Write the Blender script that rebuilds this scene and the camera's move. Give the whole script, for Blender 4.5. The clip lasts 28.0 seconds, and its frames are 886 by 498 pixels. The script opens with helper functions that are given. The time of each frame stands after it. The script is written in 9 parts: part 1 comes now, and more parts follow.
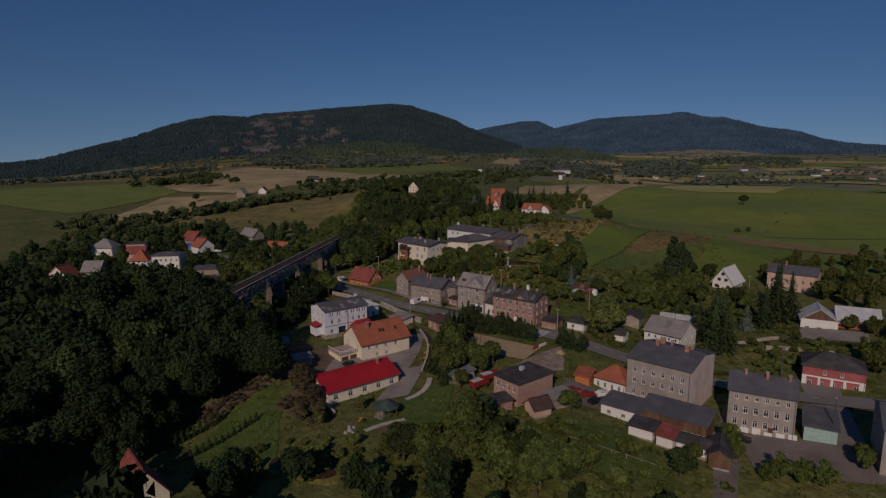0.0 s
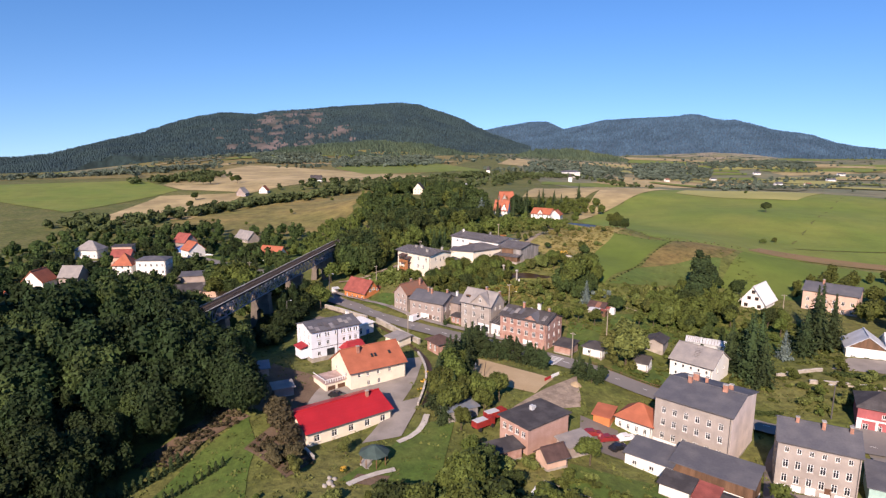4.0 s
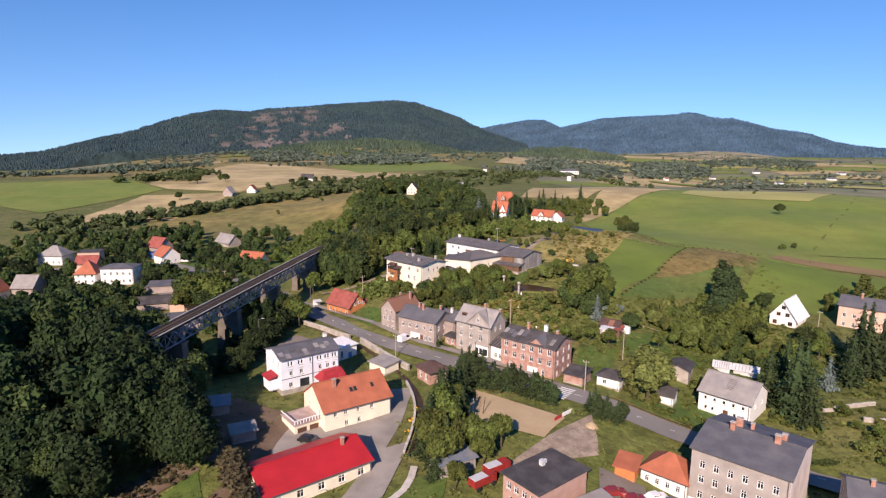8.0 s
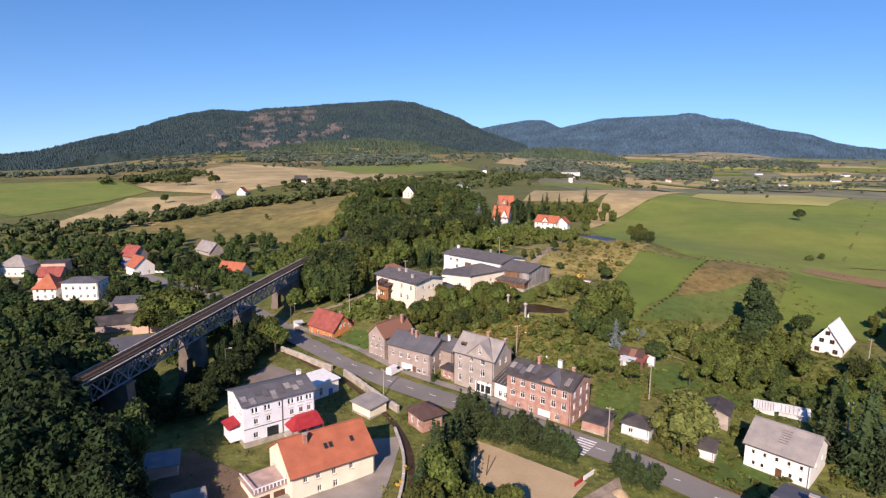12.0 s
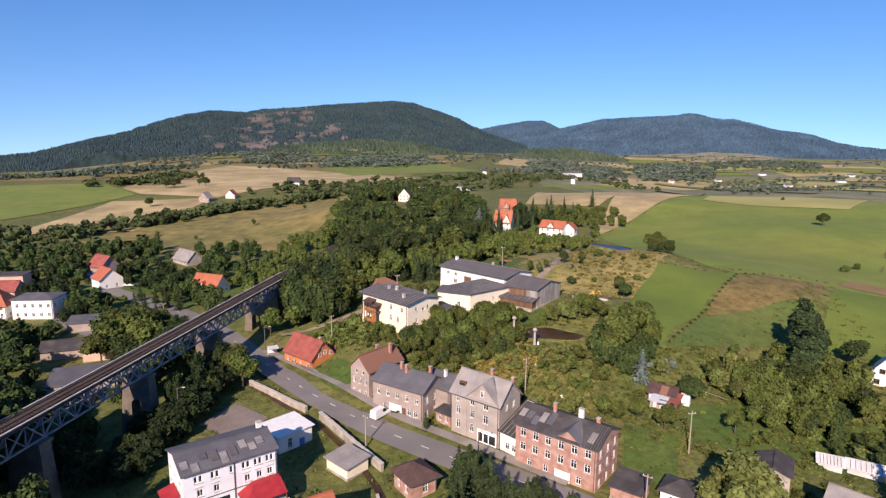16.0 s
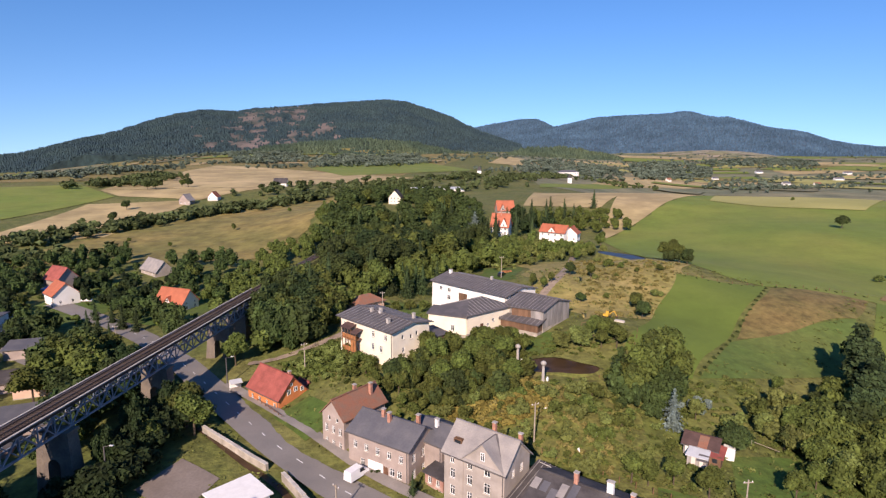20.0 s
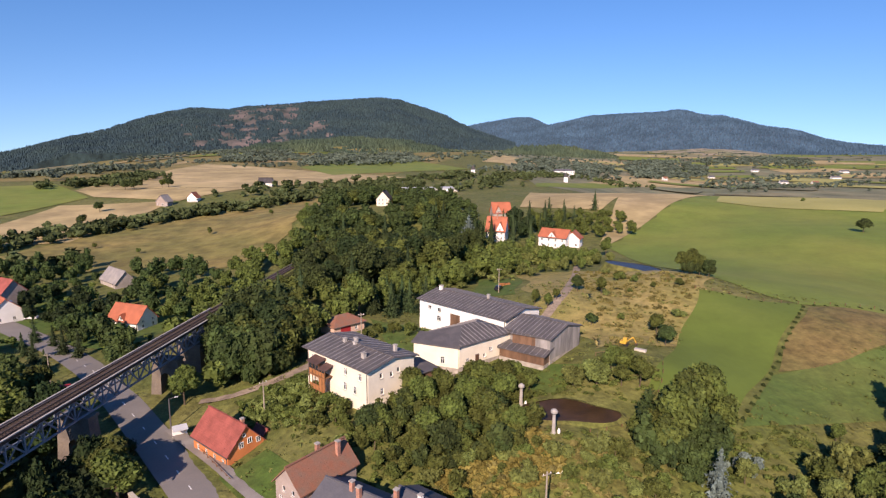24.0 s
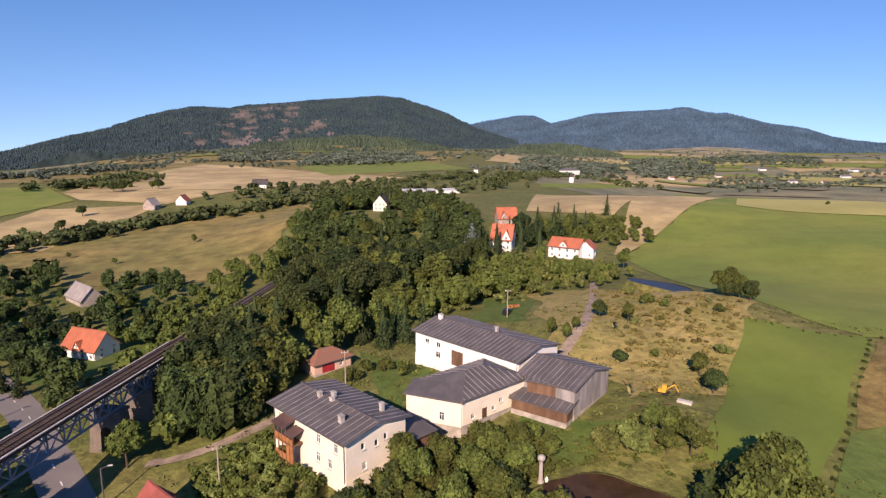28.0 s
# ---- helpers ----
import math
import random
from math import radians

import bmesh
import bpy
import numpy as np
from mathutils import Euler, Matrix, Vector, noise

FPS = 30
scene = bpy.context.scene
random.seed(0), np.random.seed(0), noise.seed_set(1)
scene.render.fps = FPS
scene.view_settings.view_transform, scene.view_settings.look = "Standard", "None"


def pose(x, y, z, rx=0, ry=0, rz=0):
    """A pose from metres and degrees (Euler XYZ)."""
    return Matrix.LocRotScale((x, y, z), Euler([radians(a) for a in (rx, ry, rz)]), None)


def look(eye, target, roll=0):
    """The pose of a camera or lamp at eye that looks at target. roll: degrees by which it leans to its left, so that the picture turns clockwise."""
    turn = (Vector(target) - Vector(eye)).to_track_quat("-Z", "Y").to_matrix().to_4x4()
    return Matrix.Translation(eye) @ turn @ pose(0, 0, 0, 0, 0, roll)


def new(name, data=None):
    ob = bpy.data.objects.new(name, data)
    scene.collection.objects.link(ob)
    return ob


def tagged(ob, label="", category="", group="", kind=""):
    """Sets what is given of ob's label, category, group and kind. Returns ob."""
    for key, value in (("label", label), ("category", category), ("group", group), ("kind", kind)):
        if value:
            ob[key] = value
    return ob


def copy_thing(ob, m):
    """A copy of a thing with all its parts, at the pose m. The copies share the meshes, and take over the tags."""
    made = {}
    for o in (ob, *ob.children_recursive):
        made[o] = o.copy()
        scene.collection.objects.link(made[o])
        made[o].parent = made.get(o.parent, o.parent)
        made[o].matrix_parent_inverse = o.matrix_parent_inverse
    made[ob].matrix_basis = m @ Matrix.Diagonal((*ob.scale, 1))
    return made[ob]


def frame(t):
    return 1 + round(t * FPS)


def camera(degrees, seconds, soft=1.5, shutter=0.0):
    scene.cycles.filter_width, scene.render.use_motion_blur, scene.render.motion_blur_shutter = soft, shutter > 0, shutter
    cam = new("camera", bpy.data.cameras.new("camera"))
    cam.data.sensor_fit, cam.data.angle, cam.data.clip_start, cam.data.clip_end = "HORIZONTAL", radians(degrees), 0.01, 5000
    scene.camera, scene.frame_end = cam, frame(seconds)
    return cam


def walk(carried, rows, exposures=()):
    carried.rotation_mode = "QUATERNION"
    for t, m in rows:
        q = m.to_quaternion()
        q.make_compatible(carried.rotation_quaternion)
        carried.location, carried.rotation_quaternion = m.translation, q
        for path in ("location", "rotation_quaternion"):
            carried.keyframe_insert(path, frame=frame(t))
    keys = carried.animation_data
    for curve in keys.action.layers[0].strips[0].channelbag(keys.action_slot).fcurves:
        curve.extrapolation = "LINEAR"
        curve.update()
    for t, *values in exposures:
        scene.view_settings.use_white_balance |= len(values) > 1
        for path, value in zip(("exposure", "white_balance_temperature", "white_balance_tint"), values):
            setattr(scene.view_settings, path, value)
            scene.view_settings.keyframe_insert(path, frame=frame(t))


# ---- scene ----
cam = camera(74.1, 28.0, soft=1.3)
PATH = [
    (0, (6.327, -5.279, 56.306), (6.200, -3.316, 55.963), -0.2),
    (1, (6.777, 0.872, 56.349), (6.671, 2.838, 56.010), -0.1),
    (2, (6.812, 6.240, 56.472), (6.710, 8.205, 56.132), -0.0),
    (3, (6.769, 11.228, 56.596), (6.658, 13.192, 56.252), 0.3),
    (4, (6.364, 15.240, 57.075), (6.214, 17.202, 56.730), 0.5),
    (4.5, (6.573, 17.547, 57.368), (6.405, 19.507, 57.019), 0.5),
    (6.5, (5.970, 29.993, 57.003), (5.829, 31.954, 56.650), 0.6),
    (7, (5.942, 32.840, 56.959), (5.802, 34.801, 56.607), 0.6),
    (8, (5.592, 38.941, 56.831), (5.454, 40.903, 56.480), 0.6),
    (9, (5.237, 45.038, 56.914), (5.101, 46.999, 56.565), 0.6),
    (10, (4.900, 51.032, 56.897), (4.767, 52.996, 56.551), 0.6),
    (11, (4.720, 56.892, 57.279), (4.586, 58.854, 56.930), 0.7),
    (12, (4.547, 62.923, 57.344), (4.413, 64.885, 56.994), 0.7),
    (12.5, (4.514, 65.963, 57.322), (4.380, 67.925, 56.972), 0.7),
    (14.5, (4.005, 78.361, 57.435), (3.873, 80.323, 57.084), 0.6),
    (15, (4.109, 81.870, 57.120), (3.975, 83.833, 56.772), 0.5),
    (16, (3.866, 87.947, 56.903), (3.733, 89.909, 56.556), 0.6),
    (17, (3.397, 94.024, 57.252), (3.271, 95.987, 56.902), 0.4),
    (18, (3.614, 100.456, 57.028), (3.495, 102.420, 56.680), 0.4),
    (19, (3.537, 106.323, 56.988), (3.418, 108.286, 56.640), 0.3),
    (20, (3.017, 112.163, 56.898), (2.903, 114.125, 56.547), 0.4),
    (21, (2.943, 117.956, 56.762), (2.823, 119.919, 56.410), 0.4),
    (22, (2.981, 124.134, 56.642), (2.878, 126.098, 56.289), 0.4),
    (22.5, (2.920, 127.290, 56.682), (2.826, 129.253, 56.326), 0.4),
    (24.5, (2.784, 139.792, 56.448), (2.691, 141.755, 56.092), 0.4),
    (25, (2.552, 142.781, 56.654), (2.456, 144.744, 56.296), 0.4),
    (26, (2.594, 149.063, 56.906), (2.491, 151.026, 56.548), 0.3),
    (27, (2.538, 155.188, 57.048), (2.434, 157.151, 56.692), 0.4),
    (28, (2.218, 161.223, 57.643), (2.117, 163.184, 57.282), 0.3),
]
EXPO = 0.43
walk(cam, [(t, look(eye, target, roll)) for t, eye, target, roll in PATH],
     [(t, EXPO + e, k + 150, tint + 8) for t, e, k, tint in ((0.0, -2.2, 6650, 14), (0.2, -1.5, 6650, 14), (0.5, -0.55, 6650, 14), (0.8, 0.0, 6650, 14), (1.0, 0.02, 6650, 14),
                                                   (16.0, 0.0, 6650, 14), (22.0, 0.0, 6750, 15), (25.0, 0.0, 6950, 18), (28.0, 0.0, 7150, 21))])

# ---- light: a low sun behind the camera and a clear sky ----
SUN_EL, SUN_AZ = 30.0, 193.0  # height, and compass way the sun stands (0 is +y, clockwise)
world = bpy.data.worlds.new("sky")
scene.world = world
world.use_nodes = True
nt = world.node_tree
nt.nodes.clear()
w_out, w_bg, w_sky = (nt.nodes.new(k) for k in ("ShaderNodeOutputWorld", "ShaderNodeBackground", "ShaderNodeTexSky"))
w_hsv = nt.nodes.new("ShaderNodeHueSaturation")
w_hsv.inputs["Hue"].default_value, w_hsv.inputs["Saturation"].default_value, w_hsv.inputs["Value"].default_value = 0.505, 1.26, 1.0
w_tc, w_sep, w_max, w_com = (nt.nodes.new(k) for k in ("ShaderNodeTexCoord", "ShaderNodeSeparateXYZ", "ShaderNodeMath", "ShaderNodeCombineXYZ"))
w_sky.sky_type, w_sky.sun_disc = "NISHITA", False
w_sky.sun_elevation, w_sky.sun_rotation = radians(SUN_EL), radians(SUN_AZ)
w_sky.altitude, w_sky.air_density, w_sky.dust_density, w_sky.ozone_density = 500, 1.0, 0.05, 3.5
w_max.operation = "MULTIPLY_ADD"
w_max.inputs[1].default_value, w_max.inputs[2].default_value = 0.88, 0.115
for a, b in ((w_tc.outputs["Generated"], w_sep.inputs[0]), (w_sep.outputs[0], w_com.inputs[0]), (w_sep.outputs[1], w_com.inputs[1]),
             (w_sep.outputs[2], w_max.inputs[0]), (w_max.outputs[0], w_com.inputs[2]), (w_com.outputs[0], w_sky.inputs[0]),
             (w_sky.outputs[0], w_hsv.inputs["Color"]), (w_hsv.outputs[0], w_bg.inputs[0]), (w_bg.outputs[0], w_out.inputs[0])):
    nt.links.new(a, b)
w_bg.inputs[1].default_value = 0.121
sun = new("sun", bpy.data.lights.new("sun", "SUN"))
sun.data.energy, sun.data.angle, sun.data.color = 5.0, radians(0.55), (1.0, 0.87, 0.725)
az, el = radians(SUN_AZ), radians(SUN_EL)
SUN_WAY = Vector((math.sin(az) * math.cos(el), math.cos(az) * math.cos(el), math.sin(el)))
sun.matrix_world = look(SUN_WAY * 100, (0, 0, 0))

# ---- materials ----
MATS = {}


def mat(name, color, rough=0.85, metal=0.0, spread=0.25, scale=0.6, fine=6.0, bump=0.15, second=None, mix=0.5, glossy=0.35, rand=0.0, island=0.0, streak=1.0, clump=0.0, deep=0.5, use="Object"):
    """A surface with two scales of mottling and a fine relief. second: a colour that shows in patches."""
    m = bpy.data.materials.new(name)
    m.use_nodes = True
    t = m.node_tree
    bsdf = t.nodes["Principled BSDF"]
    bsdf.inputs["Roughness"].default_value, bsdf.inputs["Metallic"].default_value = rough, metal
    bsdf.inputs["Specular IOR Level"].default_value = glossy
    tc = t.nodes.new("ShaderNodeTexCoord")
    src = tc.outputs["Object"]
    if use == "World":
        src = t.nodes.new("ShaderNodeNewGeometry").outputs["Position"]
    if streak != 1.0:
        mp = t.nodes.new("ShaderNodeMapping")
        mp.inputs["Scale"].default_value = (1, 1, streak)
        t.links.new(src, mp.inputs[0])
        src = mp.outputs[0]
    n1, n2 = t.nodes.new("ShaderNodeTexNoise"), t.nodes.new("ShaderNodeTexNoise")
    n1.inputs["Scale"].default_value, n2.inputs["Scale"].default_value = scale, fine
    n1.inputs["Detail"].default_value, n2.inputs["Detail"].default_value = 5, 4
    t.links.new(src, n1.inputs["Vector"]), t.links.new(src, n2.inputs["Vector"])
    ramp = t.nodes.new("ShaderNodeValToRGB")
    c = Vector(color)
    other = Vector(second) if second else c * (1 + spread)
    ramp.color_ramp.elements[0].position, ramp.color_ramp.elements[1].position = mix - 0.16, mix + 0.16
    ramp.color_ramp.elements[0].color = (*(c * (1 - spread * (0.3 if second else 1.0))), 1)
    ramp.color_ramp.elements[1].color = (*other, 1)
    t.links.new(n1.outputs[0], ramp.inputs[0])
    hsv = t.nodes.new("ShaderNodeHueSaturation")
    t.links.new(ramp.outputs[0], hsv.inputs["Color"])
    add = t.nodes.new("ShaderNodeMath")
    add.operation = "MULTIPLY_ADD"
    add.inputs[1].default_value, add.inputs[2].default_value = spread * 1.6, 1 - spread * 0.8
    t.links.new(n2.outputs[0], add.inputs[0])
    val = add.outputs[0]
    if clump:
        n3, k3, m3 = t.nodes.new("ShaderNodeTexNoise"), t.nodes.new("ShaderNodeMapRange"), t.nodes.new("ShaderNodeMath")
        n3.inputs["Scale"].default_value, n3.inputs["Detail"].default_value, n3.inputs["Roughness"].default_value = clump, 6, 0.65
        for socket, v in zip(("From Min", "From Max", "To Min", "To Max"), (0.36, 0.62, 1 - deep, 1 + deep * 0.45)):
            k3.inputs[socket].default_value = v
        m3.operation = "MULTIPLY"
        t.links.new(src, n3.inputs["Vector"]), t.links.new(n3.outputs[0], k3.inputs[0]), t.links.new(k3.outputs[0], m3.inputs[0]), t.links.new(val, m3.inputs[1])
        val = m3.outputs[0]
    for amount, node, socket in ((rand, "ShaderNodeObjectInfo", "Random"), (island, "ShaderNodeNewGeometry", "Random Per Island")):
        if amount:
            o = t.nodes.new(node)
            k = t.nodes.new("ShaderNodeMath")
            k.operation = "MULTIPLY_ADD"
            k.inputs[1].default_value, k.inputs[2].default_value = amount * 2, 1 - amount
            mul = t.nodes.new("ShaderNodeMath")
            mul.operation = "MULTIPLY"
            t.links.new(o.outputs[socket], k.inputs[0]), t.links.new(k.outputs[0], mul.inputs[0]), t.links.new(val, mul.inputs[1])
            val = mul.outputs[0]
            if node == "ShaderNodeObjectInfo":
                h = t.nodes.new("ShaderNodeMath")
                h.operation = "MULTIPLY_ADD"
                h.inputs[1].default_value, h.inputs[2].default_value = amount * 0.16, 0.5 - amount * 0.08
                t.links.new(o.outputs[socket], h.inputs[0]), t.links.new(h.outputs[0], hsv.inputs["Hue"])
    t.links.new(val, hsv.inputs["Value"])
    t.links.new(hsv.outputs[0], bsdf.inputs["Base Color"])
    if bump:
        b = t.nodes.new("ShaderNodeBump")
        b.inputs["Strength"].default_value, b.inputs["Distance"].default_value = bump, 0.6 / fine
        t.links.new(n2.outputs[0], b.inputs["Height"]), t.links.new(b.outputs[0], bsdf.inputs["Normal"])
    MATS[name] = m
    return m


def courses(m, step, depth, axis="Z", strength=0.5):
    """Adds a relief of even courses to a material (tile rows, boards)."""
    t = m.node_tree
    bsdf = t.nodes["Principled BSDF"]
    tc, wave, b = t.nodes.new("ShaderNodeTexCoord"), t.nodes.new("ShaderNodeTexWave"), t.nodes.new("ShaderNodeBump")
    wave.wave_type, wave.bands_direction, wave.wave_profile = "BANDS", axis, "SAW"
    wave.inputs["Scale"].default_value = 0.314 / step
    wave.inputs["Distortion"].default_value = 0.4
    b.inputs["Strength"].default_value, b.inputs["Distance"].default_value = strength, depth
    t.links.new(tc.outputs["Object"], wave.inputs["Vector"]), t.links.new(wave.outputs["Fac"], b.inputs["Height"])
    old = bsdf.inputs["Normal"].links
    if old:
        t.links.new(old[0].from_socket, b.inputs["Normal"])
    t.links.new(b.outputs[0], bsdf.inputs["Normal"])
    return m


mat("grass", (0.122, 0.143, 0.031), 0.95, spread=0.35, scale=0.045, fine=0.9, bump=0.6, second=(0.175, 0.165, 0.05), mix=0.55, clump=0.33, deep=0.4, use="World")
mat("lawn", (0.078, 0.135, 0.022), 0.95, spread=0.25, scale=0.12, fine=1.5, bump=0.4, second=(0.1, 0.132, 0.027), mix=0.55, clump=0.5, deep=0.28, use="World")
mat("meadow", (0.155, 0.212, 0.033), 0.95, spread=0.18, scale=0.02, fine=0.5, bump=0.15, second=(0.2, 0.22, 0.042), mix=0.55, clump=0.07, deep=0.14, use="World")
mat("strip_meadow", (0.112, 0.162, 0.025), 0.95, spread=0.1, scale=0.03, fine=0.6, bump=0.1, second=(0.128, 0.165, 0.03), mix=0.55, clump=0.08, deep=0.12, use="World")
mat("rough_green", (0.088, 0.138, 0.028), 0.95, spread=0.22, scale=0.06, fine=0.9, bump=0.4, second=(0.115, 0.142, 0.034), mix=0.58, clump=0.3, deep=0.2, use="World")
# Stubble tone greyed and paled in place of distance haze.
mat("hazed_field", (0.33, 0.27, 0.2), 0.95, spread=0.15, scale=0.006, fine=0.08, bump=0.1, second=(0.25, 0.23, 0.16), use="World")
mat("pale_meadow", (0.4, 0.37, 0.12), 0.95, spread=0.16, scale=0.02, fine=0.5, bump=0.15, second=(0.3, 0.29, 0.09), use="World")
mat("weedy", (0.142, 0.155, 0.036), 0.95, spread=0.3, scale=0.08, fine=0.9, bump=0.6, second=(0.18, 0.155, 0.05), mix=0.55, clump=0.45, deep=0.45, use="World")
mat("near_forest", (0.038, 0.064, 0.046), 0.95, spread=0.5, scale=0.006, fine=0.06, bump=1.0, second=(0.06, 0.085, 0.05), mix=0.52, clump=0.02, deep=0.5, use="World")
# Grass of the far valley, its colour veiled with painted haze.
mat("hazed_grass", (0.165, 0.18, 0.1), 0.95, spread=0.25, scale=0.008, fine=0.1, bump=0.2, second=(0.27, 0.235, 0.13), mix=0.55, clump=0.02, deep=0.3, use="World")
mat("brown_meadow", (0.2, 0.145, 0.05), 0.95, spread=0.3, scale=0.07, fine=0.9, bump=0.5, second=(0.14, 0.125, 0.038), mix=0.58, clump=0.3, deep=0.4, use="World")
mat("dry_grass", (0.36, 0.285, 0.1), 0.95, spread=0.3, scale=0.07, fine=0.9, bump=0.6, second=(0.22, 0.2, 0.058), mix=0.53, clump=0.4, deep=0.3, use="World")
mat("stubble", (0.52, 0.4, 0.2), 0.95, spread=0.18, scale=0.012, fine=0.2, bump=0.12, second=(0.37, 0.29, 0.13), clump=0.03, deep=0.3, use="World")
mat("moor", (0.29, 0.22, 0.072), 0.95, spread=0.25, scale=0.015, fine=0.15, bump=0.2, second=(0.17, 0.16, 0.045), clump=0.1, deep=0.35, use="World")
mat("plough", (0.27, 0.17, 0.08), 0.95, spread=0.2, scale=0.1, fine=0.8, bump=0.5, second=(0.2, 0.15, 0.06), use="World")
mat("soil", (0.13, 0.085, 0.055), 0.95, spread=0.3, scale=0.2, fine=2.0, bump=0.5, second=(0.17, 0.12, 0.08), use="World")
mat("asphalt", (0.2, 0.185, 0.17), 0.8, spread=0.14, scale=0.12, fine=3.0, bump=0.15, second=(0.24, 0.22, 0.2), use="World")
mat("pavement", (0.28, 0.25, 0.22), 0.85, spread=0.18, scale=0.2, fine=3.0, bump=0.2, use="World")
mat("gravel", (0.16, 0.138, 0.12), 0.9, spread=0.25, scale=0.15, fine=3.0, bump=0.4, second=(0.21, 0.18, 0.155), use="World")
mat("track_earth", (0.27, 0.21, 0.16), 0.95, spread=0.22, scale=0.2, fine=2.0, bump=0.25, second=(0.34, 0.27, 0.2), clump=0.5, deep=0.3, use="World")
mat("sand", (0.47, 0.36, 0.22), 0.95, spread=0.16, scale=0.15, fine=2.0, bump=0.1, second=(0.38, 0.28, 0.16), use="World")
mat("ballast", (0.085, 0.06, 0.05), 0.9, spread=0.3, scale=0.6, fine=8.0, bump=0.5)
mat("stone", (0.36, 0.32, 0.27), 0.9, spread=0.28, scale=0.5, fine=3.0, bump=0.5)
mat("concrete", (0.4, 0.37, 0.33), 0.85, spread=0.2, scale=0.4, fine=4.0, bump=0.2)
mat("wall_white", (0.8, 0.78, 0.73), 0.85, spread=0.06, scale=0.3, fine=3.0, bump=0.1)
mat("wall_bluewhite", (0.74, 0.77, 0.81), 0.85, spread=0.07, scale=0.3, fine=3.0, bump=0.1)
mat("wall_cream", (0.79, 0.71, 0.56), 0.85, spread=0.08, scale=0.3, fine=3.0, bump=0.1)
mat("wall_grey", (0.31, 0.25, 0.22), 0.9, spread=0.2, scale=0.35, fine=2.5, bump=0.25, second=(0.39, 0.32, 0.28))
mat("wall_beige", (0.36, 0.315, 0.275), 0.9, spread=0.16, scale=0.3, fine=2.5, bump=0.2)
mat("wall_pale", (0.68, 0.57, 0.5), 0.9, spread=0.12, scale=0.3, fine=2.5, bump=0.15)
mat("wall_pink", (0.62, 0.42, 0.32), 0.9, spread=0.12, scale=0.3, fine=2.5, bump=0.2)
mat("wall_orange", (0.56, 0.195, 0.07), 0.85, spread=0.12, scale=0.3, fine=2.5, bump=0.15)
mat("wall_red", (0.4, 0.115, 0.115), 0.85, spread=0.15, scale=0.3, fine=2.5, bump=0.15)
courses(mat("brick", (0.36, 0.185, 0.14), 0.9, spread=0.25, scale=0.7, fine=4.0, bump=0.3, second=(0.48, 0.31, 0.25)), 0.3, 0.02)
courses(mat("brick_pink", (0.45, 0.27, 0.21), 0.9, spread=0.18, scale=0.5, fine=4.0, bump=0.3, second=(0.5, 0.32, 0.26)), 0.3, 0.02)
mat("pier_stone", (0.2, 0.165, 0.13), 0.9, spread=0.35, scale=0.4, fine=2.5, bump=0.6, second=(0.12, 0.1, 0.085))
courses(mat("timber", (0.15, 0.085, 0.05), 0.85, spread=0.3, scale=0.8, fine=5.0, bump=0.3, streak=0.2), 0.25, 0.02, "X")
courses(mat("grey_timber", (0.27, 0.25, 0.23), 0.85, spread=0.3, scale=0.8, fine=5.0, bump=0.3, streak=0.2), 0.25, 0.02, "X")
courses(mat("tile_orange", (0.4, 0.125, 0.065), 0.75, spread=0.13, scale=0.4, fine=4.0, bump=0.2), 0.34, 0.05)
courses(mat("tile_red", (0.44, 0.022, 0.026), 0.5, spread=0.08, scale=0.3, fine=3.0, bump=0.1, glossy=0.4), 0.34, 0.04)
courses(mat("tile_worn", (0.3, 0.125, 0.075), 0.85, spread=0.28, scale=0.7, fine=4.0, bump=0.3, second=(0.22, 0.13, 0.09)), 0.34, 0.05)
courses(mat("tile_rust", (0.29, 0.08, 0.062), 0.8, spread=0.2, scale=0.5, fine=4.0, bump=0.2), 0.34, 0.05)
mat("roof_felt", (0.062, 0.055, 0.055), 0.85, spread=0.3, scale=0.35, fine=2.5, bump=0.25, second=(0.11, 0.1, 0.095), mix=0.58)
mat("roof_grey", (0.105, 0.105, 0.118), 0.75, spread=0.22, scale=0.3, fine=2.5, bump=0.2, second=(0.145, 0.14, 0.145), mix=0.56)
courses(mat("slate", (0.26, 0.24, 0.23), 0.8, spread=0.22, scale=0.4, fine=4.0, bump=0.3, second=(0.33, 0.3, 0.27)), 0.3, 0.04)
mat("sheet_dark", (0.1, 0.092, 0.09), 0.55, spread=0.2, scale=0.4, fine=3.0, bump=0.12, second=(0.14, 0.125, 0.12), mix=0.57)
mat("sheet_pale", (0.55, 0.56, 0.56), 0.5, spread=0.12, scale=0.4, fine=3.0, bump=0.1)
mat("sheet_seam", (0.24, 0.225, 0.22), 0.5, spread=0.25, scale=0.5, fine=3.0, bump=0.1)
mat("trim_white", (0.8, 0.79, 0.76), 0.6, spread=0.05, scale=1.0, fine=5.0, bump=0.05)
mat("trim_brown", (0.16, 0.085, 0.045), 0.7, spread=0.2, scale=1.0, fine=5.0, bump=0.1)
mat("door_brown", (0.12, 0.06, 0.035), 0.7, spread=0.2, scale=1.0, fine=5.0, bump=0.1)
mat("balcony_orange", (0.36, 0.15, 0.055), 0.6, spread=0.2, scale=1.0, fine=5.0, bump=0.1)
mat("glass_dark", (0.025, 0.03, 0.035), 0.08, spread=0.2, scale=0.5, fine=2.0, bump=0.0, glossy=0.6)
mat("chimney_brick", (0.4, 0.2, 0.14), 0.9, spread=0.25, scale=1.5, fine=8.0, bump=0.3)
